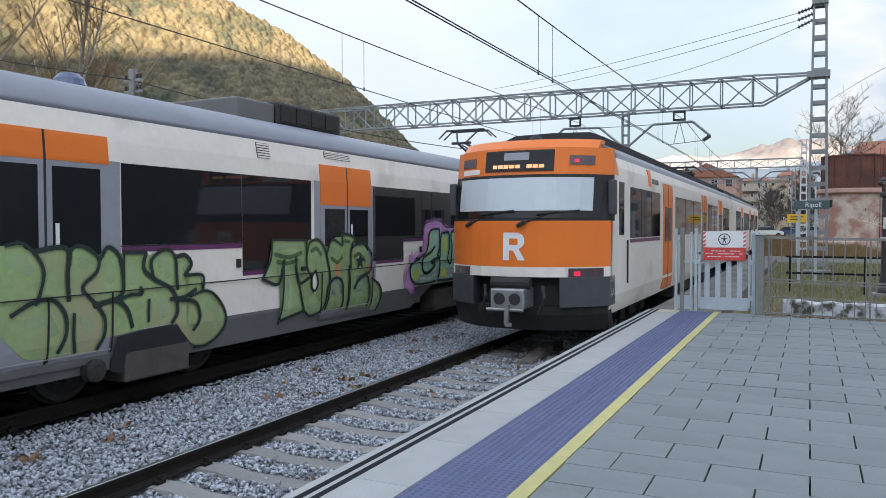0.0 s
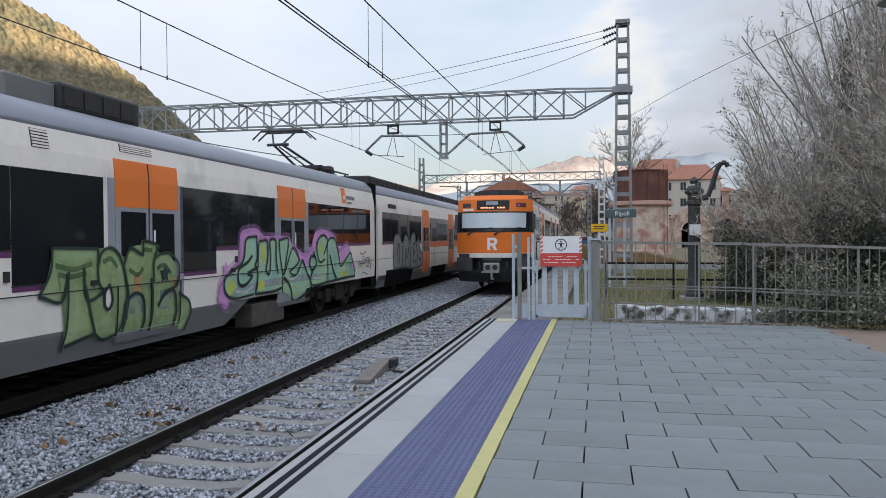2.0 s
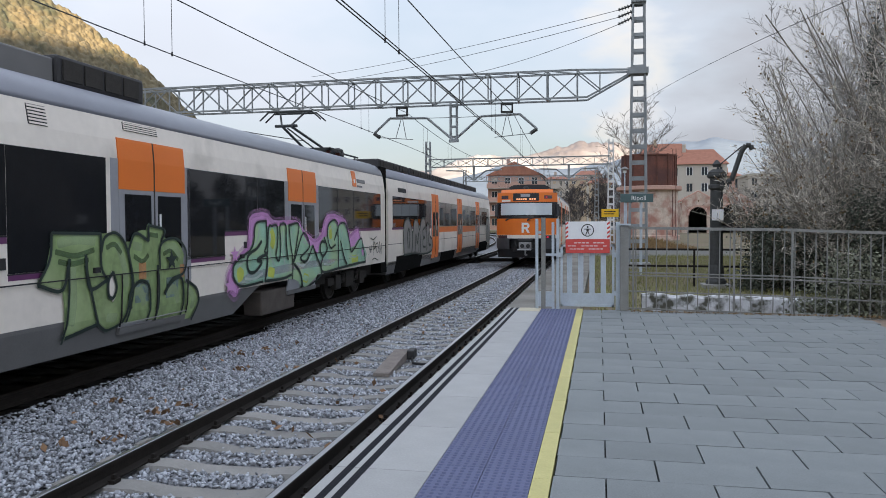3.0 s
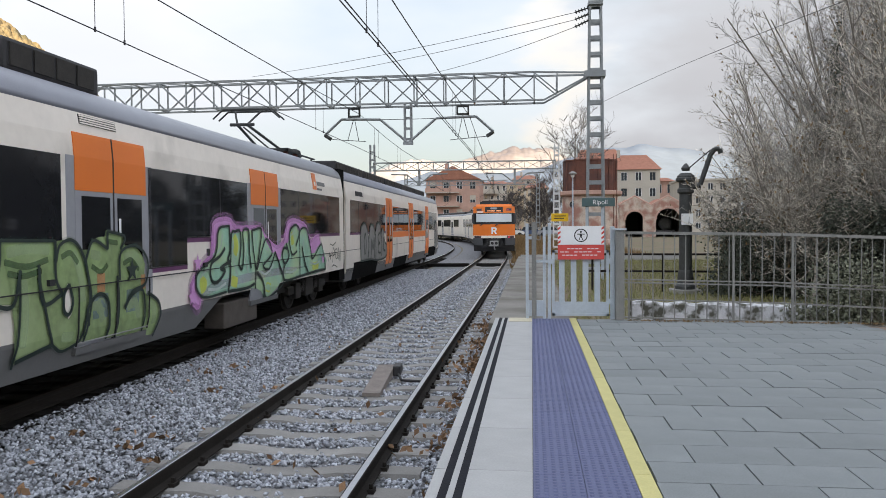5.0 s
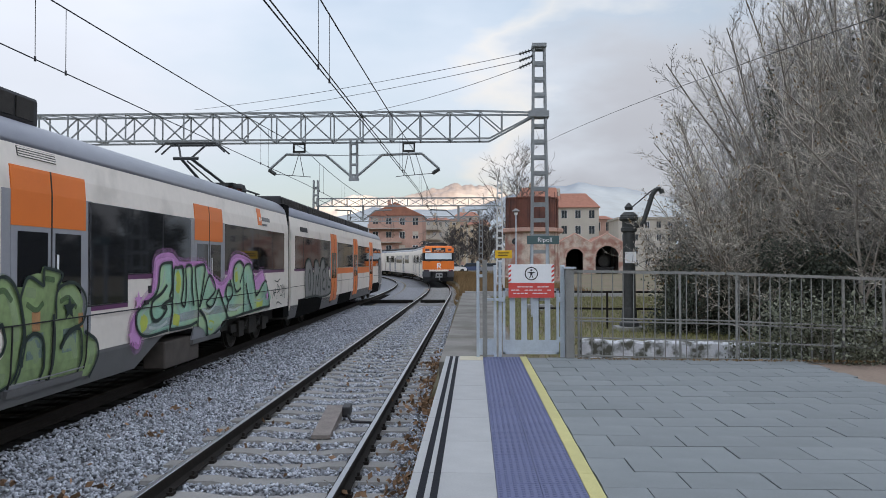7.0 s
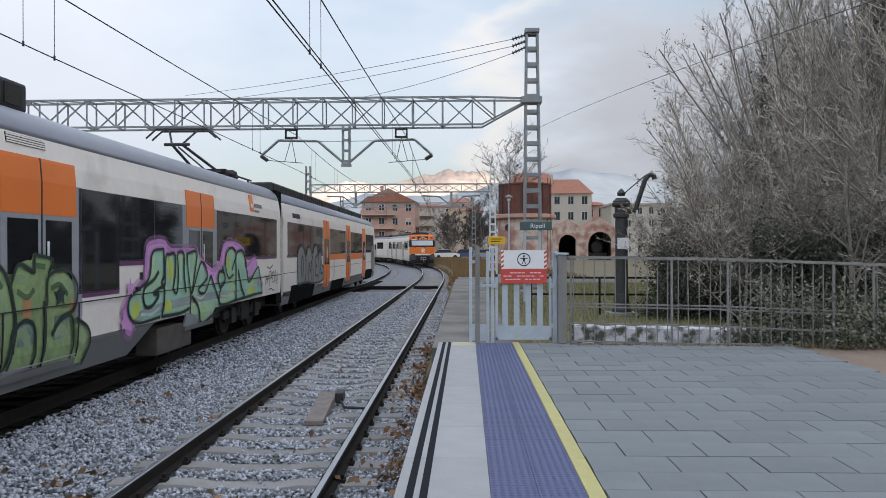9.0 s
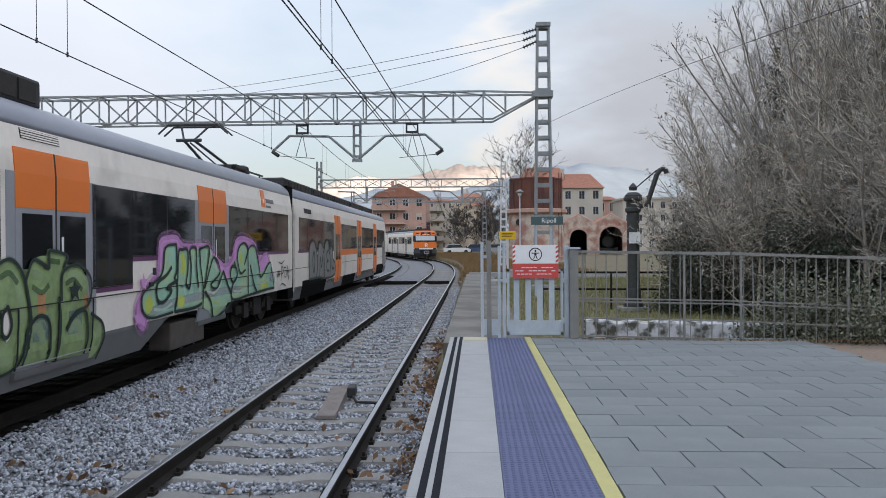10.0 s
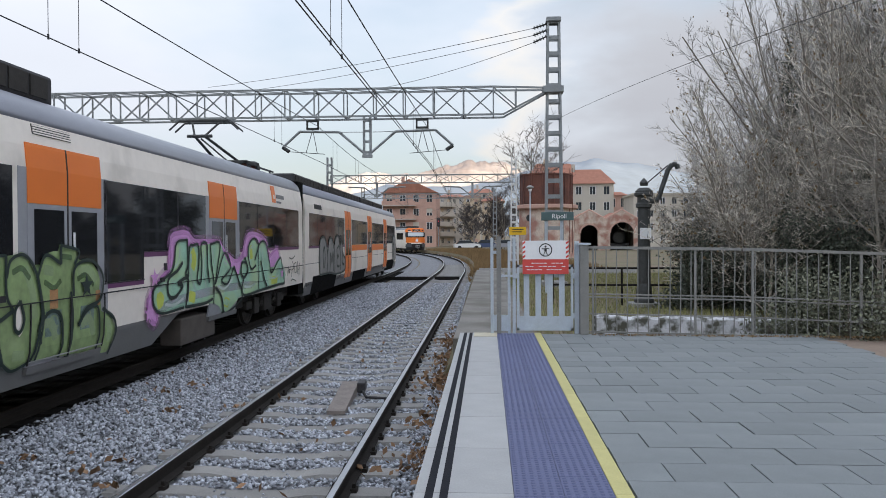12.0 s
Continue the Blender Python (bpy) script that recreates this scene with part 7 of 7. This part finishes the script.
        for k in range(steps):
            segs.append((pts[k], pts[k + 1], r * (1 - 0.7 * k / steps), r * (1 - 0.7 * (k + 1) / steps), level))
        return pts, dirs

    def along(pts, dirs, t):
        f = t * (len(pts) - 1)
        i = min(int(f), len(pts) - 2)
        return pts[i].lerp(pts[i + 1], f - i), dirs[i + 1]

    def aside(d, angle):
        n = d.cross(Vector(rng.normal(0, 1, 3))).normalized()
        return (d * math.cos(angle) + n * math.sin(angle)).normalized()

    for s in range(stems):
        lean = radians(tilt) * math.sqrt((s + rng.uniform(0, 1)) / stems)
        turn = radians(toward + rng.uniform(-1, 1) * (75 if s % 3 else 180))
        d = Vector((math.sin(lean) * math.cos(turn), math.sin(lean) * math.sin(turn), math.cos(lean)))
        size = height * (1 - 0.3 * lean / radians(60)) * rng.uniform(0.8, 1.02)
        foot = Vector((rng.normal(0, 0.12), rng.normal(0, 0.12), 0))
        pts, dirs = shoot(foot, d, size, 0.008 * size ** 0.9 * thin, 0, 7, 0.03)
        count = int(9 + size * 1.5)
        for j in range(count):
            t = 0.14 + 0.84 * (j + rng.uniform(0, 1)) / count
            q, dq = along(pts, dirs, t)
            bl = size * rng.uniform(0.22, 0.4) * (1.05 - 0.75 * t)
            bp, bd = shoot(q, aside(dq, rng.uniform(0.45, 0.95)), bl, 0.011 * thin, 1, 4, 0.07)
            tips.append(bp[-1])
            for _ in range(int(6 + bl * 3.8)):
                q2, d2 = along(bp, bd, rng.uniform(0.1, 0.98))
                tl = bl * rng.uniform(0.18, 0.42)
                tp, td = shoot(q2, aside(d2, rng.uniform(0.4, 0.9)), tl, 0.0062 * thin, 2, 2, 0.07)
                tips.append(tp[-1])
                for _ in range(2):
                    q3, d3 = along(tp, td, rng.uniform(0.2, 0.95))
                    ep, _ = shoot(q3, aside(d3, rng.uniform(0.4, 0.8)), tl * rng.uniform(0.3, 0.55), 0.0045 * thin, 3, 1, 0.05)
    t = thing("bare_tree", pose(x, y, z), label, "tree", group="bare trees")
    part("trunk", from_arrays("trunk", *sticks([s for s in segs if s[4] == 0], 6), "bark"), "bark", t, "grey stems fanning from the foot")
    part("crown", from_arrays("crown", *sticks([s for s in segs if s[4] > 0], 3), crown), crown, t, "fine leafless twigs")
    if leaves:
        at = np.array(tips)[rng.integers(0, len(tips), leaves)] + rng.normal(0, 0.03, (leaves, 3))
        part("leaves", leaf_quads(rng, at, 0.034, "leafdry"), "leafdry", t, "a few withered leaves")
    return t


def plants():
    rows = ((6.5, 25.6, 4.2, 54, 10), (7.4, 25.0, 5.9, 52, 12), (8.3, 25.8, 7.6, 48, 12), (9.4, 25.2, 9.2, 44, 12), (11.6, 25.0, 11.2, 38, 12), (13.0, 24.2, 12.6, 38, 12), (9.8, 29.5, 8.5, 46, 9), (12.0, 29.5, 12.5, 40, 10), (12.2, 21.4, 9.6, 46, 11), (14.2, 21.2, 11.0, 44, 10), (15.0, 27.5, 13.0, 36, 9), (14.0, 34.0, 14.0, 40, 9), (11.0, 22.4, 6.4, 58, 10), (17.0, 33.0, 15.0, 38, 9), (11.4, 27.4, 11.0, 38, 10))
    for k, (x, y, h, tilt, n) in enumerate(rows):
        fan_tree(x, y, -0.3, h, 3 + k, "tall leafless grey tree with many fanning shoots behind the railing", n, tilt, leaves=700, crown="twigdark" if k in (6, 7, 10, 11, 13, 14) else "twig")
    for k, (x, y, h) in enumerate(((14.6, 29.5, 10.5), (16.4, 31.0, 12.0), (15.6, 25.6, 11.5), (17.6, 27.6, 12.0), (12.6, 27.0, 5.5), (13.4, 30.6, 7.0))):
        shrub("tall_evergreen", "tall dark evergreen tree behind the bare trees", x, y, -0.3, 1.2, 1.2, h, 16000, 0.09, "conifer", 140 + k, "tree")
    for k, (x, y, h) in enumerate(((7.0, 22.9, 2.8), (8.8, 21.6, 3.6), (10.2, 20.4, 4.0), (5.9, 24.8, 2.6), (6.3, 25.2, 3.4), (7.6, 24.2, 4.0))):
        bare_tree(x, y, -0.3, h, 40 + k, "low spreading leafless thicket over the railing", 1.4, (14, 8, 5), 3, leaves=60, start=0.02, twig=0.0065, wobble=0.06, rise=0.05, crown="twigdark" if k % 2 else "twig")
    for k, (x, y, r, h, n) in enumerate(((8.75, 26.2, 0.16, 5.9, 1500), (11.6, 24.0, 0.5, 9.0, 5500), (12.6, 22.6, 0.6, 9.0, 6500))):
        shrub("ivy_column", "dark ivy climbing a tall tree trunk", x, y, 0.8, r, r, h, n, 0.045, "conifer", 50 + k)
    bare_tree(5.7, 98.0, -0.2, 13.0, 71, "leafless tree behind the water tower", 0.9, (16, 10, 7), 3, twig=0.022, crown="thicket")
    bare_tree(3.2, 125.0, 0.0, 8.0, 72, "dark leafless tree by the far houses", 0.8, (16, 10, 6), 3, twig=0.03, crown="thicket")
    for k, (x, y) in enumerate(((-1.6, 122), (0.6, 128), (-3.2, 132), (2.6, 126), (4.6, 133), (1.6, 136))):
        bare_tree(x, y, 0.0, 6.0, 80 + k, "low dark leafless tree near the far houses", 0.95, (16, 10, 7), 3, twig=0.03, crown="thicket", start=0.05)
    for k, (x, y, h) in enumerate(((-38.0, 34.5, 16.0), (-43.0, 33.0, 16.5))):
        bare_tree(x, y, -0.6, h, 90 + k, "tall leafless tree beyond the parked train", 0.75, (18, 10, 7), 3, twig=0.014, crown="leafdry")
    # unseen evergreens, added so the parked train's windows reflect something dark
    for k, x in enumerate((29, 35, 41, 47, 54, 61)):
        shrub("evergreen_bush", "unseen dark evergreens added to darken the train's window reflections", x, 100 + (k % 2) * 3, -0.2, 3.4, 1.6, 8.0, 9000, 0.16, "conifer", 120 + k)
    for k, (x, y) in enumerate(((12.0, 33.0), (14.5, 38.0), (16.5, 34.0), (15.0, 44.0), (18.0, 40.0), (11.6, 30.0))):
        shrub("evergreen_bush", "tall dark evergreens behind the bare trees", x, y, -0.3, 2.0, 2.0, 4.5, 14000, 0.075, "conifer", 60 + k)
    for k, (x, y, w, h, n) in enumerate(((7.5, 26.4, 1.0, 1.9, 12000), (9.0, 25.2, 1.5, 2.2, 16000), (10.6, 22.4, 1.3, 1.7, 11000), (12.2, 20.4, 1.5, 1.8, 10000), (11.4, 26.6, 1.6, 2.6, 12000), (6.2, 24.9, 0.9, 1.7, 12000), (8.2, 23.2, 1.1, 2.0, 13000), (9.6, 22.0, 1.2, 2.1, 13000), (11.0, 20.8, 1.2, 2.1, 12000))):
        shrub("evergreen_bush", "dark evergreen undergrowth beneath the bare trees", x, y, -0.3, w, 1.0, h, n, 0.035, "conifer", 20 + k)
    for k, (x, y, w, n) in enumerate(((5.3, 17.45, 0.5, 2600), (6.2, 17.2, 0.8, 6000), (7.2, 16.95, 0.9, 7000), (8.3, 16.7, 0.9, 5000))):
        shrub("ivy", "dark ivy climbing through the steel railing", x, y, -0.3, w, 0.3, 1.0 if k else 0.5, n, 0.03, "ivy", 30 + k)


def grass_and_leaves():
    rng = np.random.default_rng(9)
    n = 26000
    x, y = rng.uniform(1.4, 11, n), rng.uniform(17.8, 46, n)
    h = rng.uniform(0.05, 0.2, n)
    lean = rng.normal(0, 0.06, (n, 2))
    a = np.stack([x - 0.008, y, np.full(n, -0.33)], -1)
    b = np.stack([x + 0.008, y, np.full(n, -0.33)], -1)
    c = np.stack([x + lean[:, 0], y + lean[:, 1], -0.33 + h], -1)
    v = np.stack([a, b, c], 1).reshape(-1, 3)
    tagged(part("field_grass", from_arrays("field_grass", v, np.arange(3 * n).reshape(-1, 3), "blade"), "blade"), "patchy yellow-green winter grass in the field", "grass", kind="stuff")
    n = 18000
    x, y = rng.uniform(-1.9, 6, n), rng.uniform(47, 120, n)
    x = x + np.array([max(track_x(q) + 3.2, -8) for q in y])
    h = rng.uniform(0.15, 0.5, n)
    z = np.array([ground_z(p, q) for p, q in zip(x, y)])
    a, b = np.stack([x - 0.03, y, z], -1), np.stack([x + 0.03, y, z], -1)
    c = np.stack([x + rng.normal(0, 0.12, n), y, z + h], -1)
    v = np.stack([a, b, c], 1).reshape(-1, 3)
    tagged(part("dry_weeds", from_arrays("dry_weeds", v, np.arange(3 * n).reshape(-1, 3), "leafdry"), "leafdry"), "tall brown dry weeds beside the curve", "grass", kind="stuff")
    n = 1250
    heap = rng.uniform(7, 24, 34)
    at = np.stack([-0.08 - np.abs(rng.normal(0, 0.24, n)), heap[rng.integers(0, 34, n)] + rng.normal(0, 0.28, n), np.full(n, -0.67)], -1)
    m = 90
    far = np.stack([rng.uniform(-5, -0.7, m), rng.uniform(7.5, 24, m), np.full(m, -0.69)], -1)
    spot = np.stack([rng.uniform(-4.6, -2.9, 14), rng.uniform(7.0, 17, 14)], -1)
    pick = rng.integers(0, 14, 120)
    tuft = np.concatenate([spot[pick] + rng.normal(0, 0.07, (120, 2)), np.full((120, 1), -0.68)], 1)
    at = np.concatenate([at, far, tuft])
    at[:, 2] += rng.uniform(0, 0.03, len(at))
    tagged(part("fallen_leaves", leaf_quads(rng, at, 0.042, "leafbrown"), "leafbrown"), "brown fallen leaves along the platform foot and ballast", "leaves", kind="stuff")

    n = 900
    x = rng.uniform(2.1, 7.2, n)
    y = 16.98 - 0.055 * (x - 2) + np.abs(rng.normal(0, 0.07, n)) * -1
    at = np.stack([x, y, rng.uniform(0.004, 0.02, n)], -1)
    tagged(part("leaf_litter", leaf_quads(rng, at, 0.016, "leafdry"), "leafdry"), "dry leaf litter along the foot of the railing", "leaves", kind="stuff")


def parked_car(x, y, z, turn, paint, label):
    c = thing("parked_car", pose(x, y, z, 0, 0, turn), label, "car", group="far parked cars")
    side = ((-2.0, 0.35), (-2.05, 0.75), (-1.9, 0.9), (-1.2, 0.95), (0.9, 0.98), (1.8, 0.85), (2.05, 0.65), (2.0, 0.35))
    part("body", extruded(side, -0.85, 0.85), paint, c)
    part("cabin", extruded(((-1.7, 0.9), (-1.2, 1.42), (0.4, 1.45), (1.05, 0.95)), -0.72, 0.72), "pane", c, "dark car windows")
    part("car_roof", extruded(((-1.22, 1.42), (-1.1, 1.47), (0.3, 1.5), (0.42, 1.45)), -0.7, 0.7), paint, c)
    for wx in (-1.25, 1.3):
        for wy in (-0.86, 0.7):
            part("wheel", tube(bmesh.new(), (wx, wy, 0.32), (wx, wy + 0.16, 0.32), 0.32, n=14), "rubber", c)


for k, (x, y, t, m, lb) in enumerate(((-2.6, 121, 10, "carwhite", "white car parked by the far trees"), (0.6, 123, 4, "carblue", "dark blue car parked by the far trees"), (3.6, 122, -6, "frame", "grey car parked by the far trees"), (6.4, 124, 3, "carwhite", "pale van-like car parked near the engine shed"))):
    parked_car(x, y, 0.05, t, m, lb)


# ---- distance ----
def ridge(name, label, material, points, foot, drop, rows=10, rough=10.0, seed=1, step=24):
    """A slope that climbs from its foot to a skyline given by a few crest points."""
    rng = np.random.default_rng(seed)
    xs = [p[0] for p in points]
    n = step * (len(points) - 1)
    t = np.linspace(0, len(points) - 1, n + 1)
    px, py, pz = (np.interp(t, range(len(points)), [p[k] for p in points]) for k in range(3))
    bm = bmesh.new()
    grid = []
    for r in range(rows + 1):
        s = r / rows
        row = []
        for k in range(n + 1):
            x, y = px[k] * (foot + (1 - foot) * s), py[k] * (foot + (1 - foot) * s)
            z = drop + (pz[k] - drop) * (s ** 0.85)
            z += rough * noise.noise((x * 0.006, y * 0.006, seed)) * (0.3 + 0.7 * s) * (0 if r == 0 else 1) + rough * 0.35 * noise.noise((x * 0.02, y * 0.02, seed)) * (0.2 + 0.8 * s) + rough * 0.16 * noise.noise((x * 0.06, y * 0.06, seed))
            row.append(bm.verts.new((x, y, z)))
        grid.append(row)
    back = [bm.verts.new((v.co.x * 1.4, v.co.y * 1.4, drop)) for v in grid[-1]]
    grid.append(back)
    for a, b in zip(grid, grid[1:]):
        for k in range(n):
            bm.faces.new((a[k], a[k + 1], b[k + 1], b[k]))
    ob = tagged(part(name, bm, material, smooth=True), label, "mountain", kind="structure")
    return ob, grid


def wooded_hill():
    pts = ((-640, 60, 150), (-470, 190, 196), (-440, 330, 197), (-392, 358, 166), (-352, 400, 158), (-322, 436, 137), (-300, 458, 112), (-270, 486, 75), (-235, 500, 34), (-215, 505, 8))
    ob, _ = ridge("wooded_hill", "steep wooded hill with evening sun on its upper half", "forestground", pts, 0.8, -2, 12, 9.0, 3, 10)
    # the woods are an uneven canopy of crowns lying over the slope
    co = np.zeros(len(ob.data.vertices) * 3)
    ob.data.vertices.foreach_get("co", co)
    slope = co.reshape(-1, 3)[:13 * 91].reshape(13, 91, 3)
    up, across = 230, 640
    ri, ki = np.linspace(0.6, 12, up), np.linspace(0, 90, across)
    r0, k0 = np.minimum(ri.astype(int), 11), np.minimum(ki.astype(int), 89)
    fr, fk = (ri - r0)[:, None, None], (ki - k0)[None, :, None]
    at = (slope[r0][:, k0] * (1 - fr) + slope[r0 + 1][:, k0] * fr) * (1 - fk) + (slope[r0][:, k0 + 1] * (1 - fr) + slope[r0 + 1][:, k0 + 1] * fr) * fk
    at = at.reshape(-1, 3)
    lift = np.empty(len(at))
    for n, q in enumerate(at.tolist()):
        v = Vector(q)
        crown = noise.voronoi(v * 0.24)[0][0]
        lift[n] = 2.9 * (1 - min(crown * 1.25, 1.0) ** 2) + 1.1 * noise.noise(v * 0.7) + 1.5 * noise.noise(v * 0.09)
    out = -at / np.linalg.norm(at[:, :2], axis=1, keepdims=True)
    out[:, 2] = 0.9
    at = at + out * lift[:, None] * 0.85
    k = (np.arange(up - 1)[:, None] * across + np.arange(across - 1)[None]).ravel()
    faces = np.stack([k, k + 1, k + across + 1, k + across], -1)
    tagged(part("hill_woods", from_arrays("hill_woods", at, faces, "forest"), "forest", smooth=True), "mixed autumn woods covering the steep hill", "forest", kind="stuff")


wooded_hill()
ridge("snowy_mountain", "distant rosy mountain with snow patches", "mountain", ((-900, 2900, 180), (-560, 2950, 232), (-400, 2960, 258), (-260, 2980, 272), (-60, 3000, 318), (60, 3000, 296), (220, 2980, 225), (420, 2950, 180), (700, 2900, 120)), 0.75, 0, 26, 32.0, 5, 34)
ridge("blue_mountain", "mountain with haze put into its blue colour, beneath the clouds", "farhill", ((-700, 2000, 100), (-300, 2100, 148), (40, 2200, 165), (170, 2200, 215), (300, 2180, 232), (520, 2120, 175), (900, 2000, 110)), 0.7, 0, 10, 18.0, 6, 14)
ridge("shading_ridge", "mountain ridge behind the station that keeps it in shade", "forestground", ((2400, -500, 306), (1400, -820, 335), (450, -900, 364), (166, -905, 334), (41, -907, 300), (-450, -920, 266), (-1400, -800, 262), (-2200, -400, 255)), 0.5, -2, 8, 3.0, 7, 8)
building("brick_apartment_house", "red brick apartment house with low gable beyond the curve", -19.4, -9.2, 150, 162, 0.2, 10.4, "redbrick", "tile", 4, 4, 2.6, True, False, shutters="palewall")
building("apartment_house", "pale apartment house set back beside the railway", -9.8, -4.6, 170, 180, 0.2, 10.6, "palewall", "tile", 5, 4, 0.9, True, shutters="ochre")
building("apartment_house", "yellow ochre apartment block with balconies", -3.9, -0.9, 150, 160, 0.2, 9.4, "ochre", "redbrick", 5, 2, 0.0, True, shutters="redbrick")
building("apartment_house", "sand-coloured town house with tiled roof", -0.5, 3.9, 165, 175, 0.2, 9.4, "ochre", "tile", 4, 3, 1.3, shutters="palewall")
building("apartment_house", "tall pale house behind the sand-coloured one", -4.2, 2.0, 205, 215, 0.2, 13.6, "palewall", "tile", 5, 4, 1.4)
building("town_house", "large pale town house with tiled roof behind the tower", 13.8, 24.2, 150, 162, 0.2, 11.8, "palewall", "tile", 4, 4, 3.2)
building("town_house", "small reddish house between larger ones", 24.5, 28.2, 158, 168, 0.2, 10.0, "redbrick", "tile", 3, 2, 1.0)
building("town_house", "white flat-roofed house behind the trees", 26.0, 36.0, 140, 150, 0.2, 9.0, "palewall", "palewall", 4, 5, 0.0)
building("orange_roof_house", "house with an orange tiled roof", 10.0, 21.0, 175, 186, 0.2, 15.0, "ochre", "tile", 4, 4, 3.6)
water_tower()
engine_house()
plants()
grass_and_leaves()


# ---- platform paving, sleepers and stones ----
def build_platform():
    body = boxes((0.03, 9.5, -6, 17.25, -0.8, -0.06))
    plat = tagged(part("platform", body, "joint"), "station platform with grey slabs, violet tactile strip and pale edge", "platform", kind="structure")
    slab = box(bmesh.new(), 0.006, 0.594, 0.0035, 0.3965, -0.06, 0.0)
    slab = mesh_of(slab, "slab")
    slab.materials.append(M["slab"])
    rest = bmesh.new()
    for k in range(-34, 20):
        y0 = 9.12 + 0.4 * k
        if y0 + 0.4 > 17.2 or y0 < -5.8:
            continue
        x = 1.925 + 0.3 * (k % 2) - 1.2
        while x < 9.4:
            a, b = max(x, 1.32), min(x + 0.6, 5.6)
            if b - a > 0.1:
                h = random.uniform(-0.003, 0.002)
                if b - a > 0.55 and y0 > 3.9:
                    s = part("slab", slab, "slab", plat)
                    s.matrix_basis = pose(x, y0, h)
                elif b - a > 0.55:
                    box(rest, a + 0.004, b - 0.004, y0 + 0.004, y0 + 0.396, -0.06, h)
                else:
                    box(rest, a + 0.004, b - 0.004, y0 + 0.004, y0 + 0.396, -0.06, h)
            x += 0.6
    tagged(part("cut_slabs", rest, "slab", plat), kind="stuff")
    edge = mesh_of(boxes((0.0, 0.066, 0.003, 0.997, -0.2, 0.0), (0.066, 0.118, 0.003, 0.997, -0.2, -0.004), (0.118, 0.155, 0.003, 0.997, -0.2, 0.0), (0.155, 0.207, 0.003, 0.997, -0.2, -0.004), (0.207, 0.6, 0.003, 0.997, -0.2, 0.0)), "edge_stone")
    edge.materials.append(M["edge"])
    band = mesh_of(boxes((0.067, 0.117, 0.0, 1.0, -0.05, 0.001), (0.156, 0.206, 0.0, 1.0, -0.05, 0.001)), "edge_band")
    band.materials.append(M["edgeband"])
    strip_ = mesh_of(boxes((0.604, 0.902, 0.003, 0.397, -0.06, -0.001), (0.906, 1.203, 0.003, 0.397, -0.06, -0.001)), "tactile_tile")
    strip_.materials.append(M["tactile"])
    line = mesh_of(boxes((1.207, 1.314, 0.002, 0.998, -0.06, 0.001)), "yellow_line")
    line.materials.append(M["yellow"])
    y = -5.75
    while y < 16.2:
        for nm, me, mt in (("edge_stone", edge, "edge"), ("edge_band", band, "edgeband"), ("yellow_line", line, "yellow")):
            part(nm, me, mt, plat).matrix_basis = pose(0, y, 0)
        y += 1.0
    part("edge_band", band, "edgeband", plat).matrix_basis = pose(0, 16.25, 0)
    part("edge_stone", edge, "edge", plat).matrix_basis = pose(0, 16.25, -0.0005)
    part("yellow_line", line, "yellow", plat).matrix_basis = pose(0, 16.25, 0)
    part("end_plate", boxes((0.23, 0.6, 16.75, 17.22, -0.05, 0.006)), "cream", plat, "yellowed concrete plate at the platform end")
    y = -5.6
    while y < 17.0:
        part("tactile_tile", strip_, "tactile", plat).matrix_basis = pose(0, y, 0)
        y += 0.4
    n_x, ys = 12, np.arange(6.0, 17.15, 0.05)
    cx, cy = np.meshgrid(0.628 + np.arange(n_x) * 0.0505, ys)
    cx, cy = cx.ravel(), cy.ravel()
    ang = np.arange(6) * math.tau / 6
    ring0 = np.stack([np.cos(ang) * 0.016, np.sin(ang) * 0.016, np.full(6, -0.002)], -1)
    ring1 = np.stack([np.cos(ang) * 0.011, np.sin(ang) * 0.011, np.full(6, 0.006)], -1)
    base = np.concatenate([ring0, ring1])
    faces = [(k, (k + 1) % 6, 6 + (k + 1) % 6, 6 + k) for k in range(6)] + [(6, 7, 8, 9), (6, 9, 10, 11)]
    at = np.stack([cx, cy, 0 * cx], -1)
    v = at[:, None] + base[None]
    f = np.array(faces)[None] + (np.arange(len(at)) * 12)[:, None, None]
    tagged(part("studs", from_arrays("studs", v.reshape(-1, 3), f.reshape(-1, 4), "tactile"), "tactile", plat), kind="stuff")


build_platform()
build_track(track_x, 3.6, 75, "near railway track on concrete sleepers in pale ballast", 40)
build_track(track2_x, 6.0, 60, "railway track under the parked train, sleepers coloured dark for its shade", 8, "sleeperdark")
stones("ballast_stones", "loose pale grey crushed stones between the rails", -5.2, -0.02, 5.4, 19, 700, 0.03, lambda x, y: -0.752 if abs(x + 1.7 + 0.005 * (y - 10)) < 1.3 else -0.735, "ballast", near_rail, 1)
stones("ballast_stones_far", "crushed stones further along the track", -6.0, -0.3, 19, 45, 260, 0.038, lambda x, y: -0.752 if abs(x + 1.7 + 0.005 * (y - 10)) < 1.3 else -0.735, "ballast", near_rail, 2)


motions()
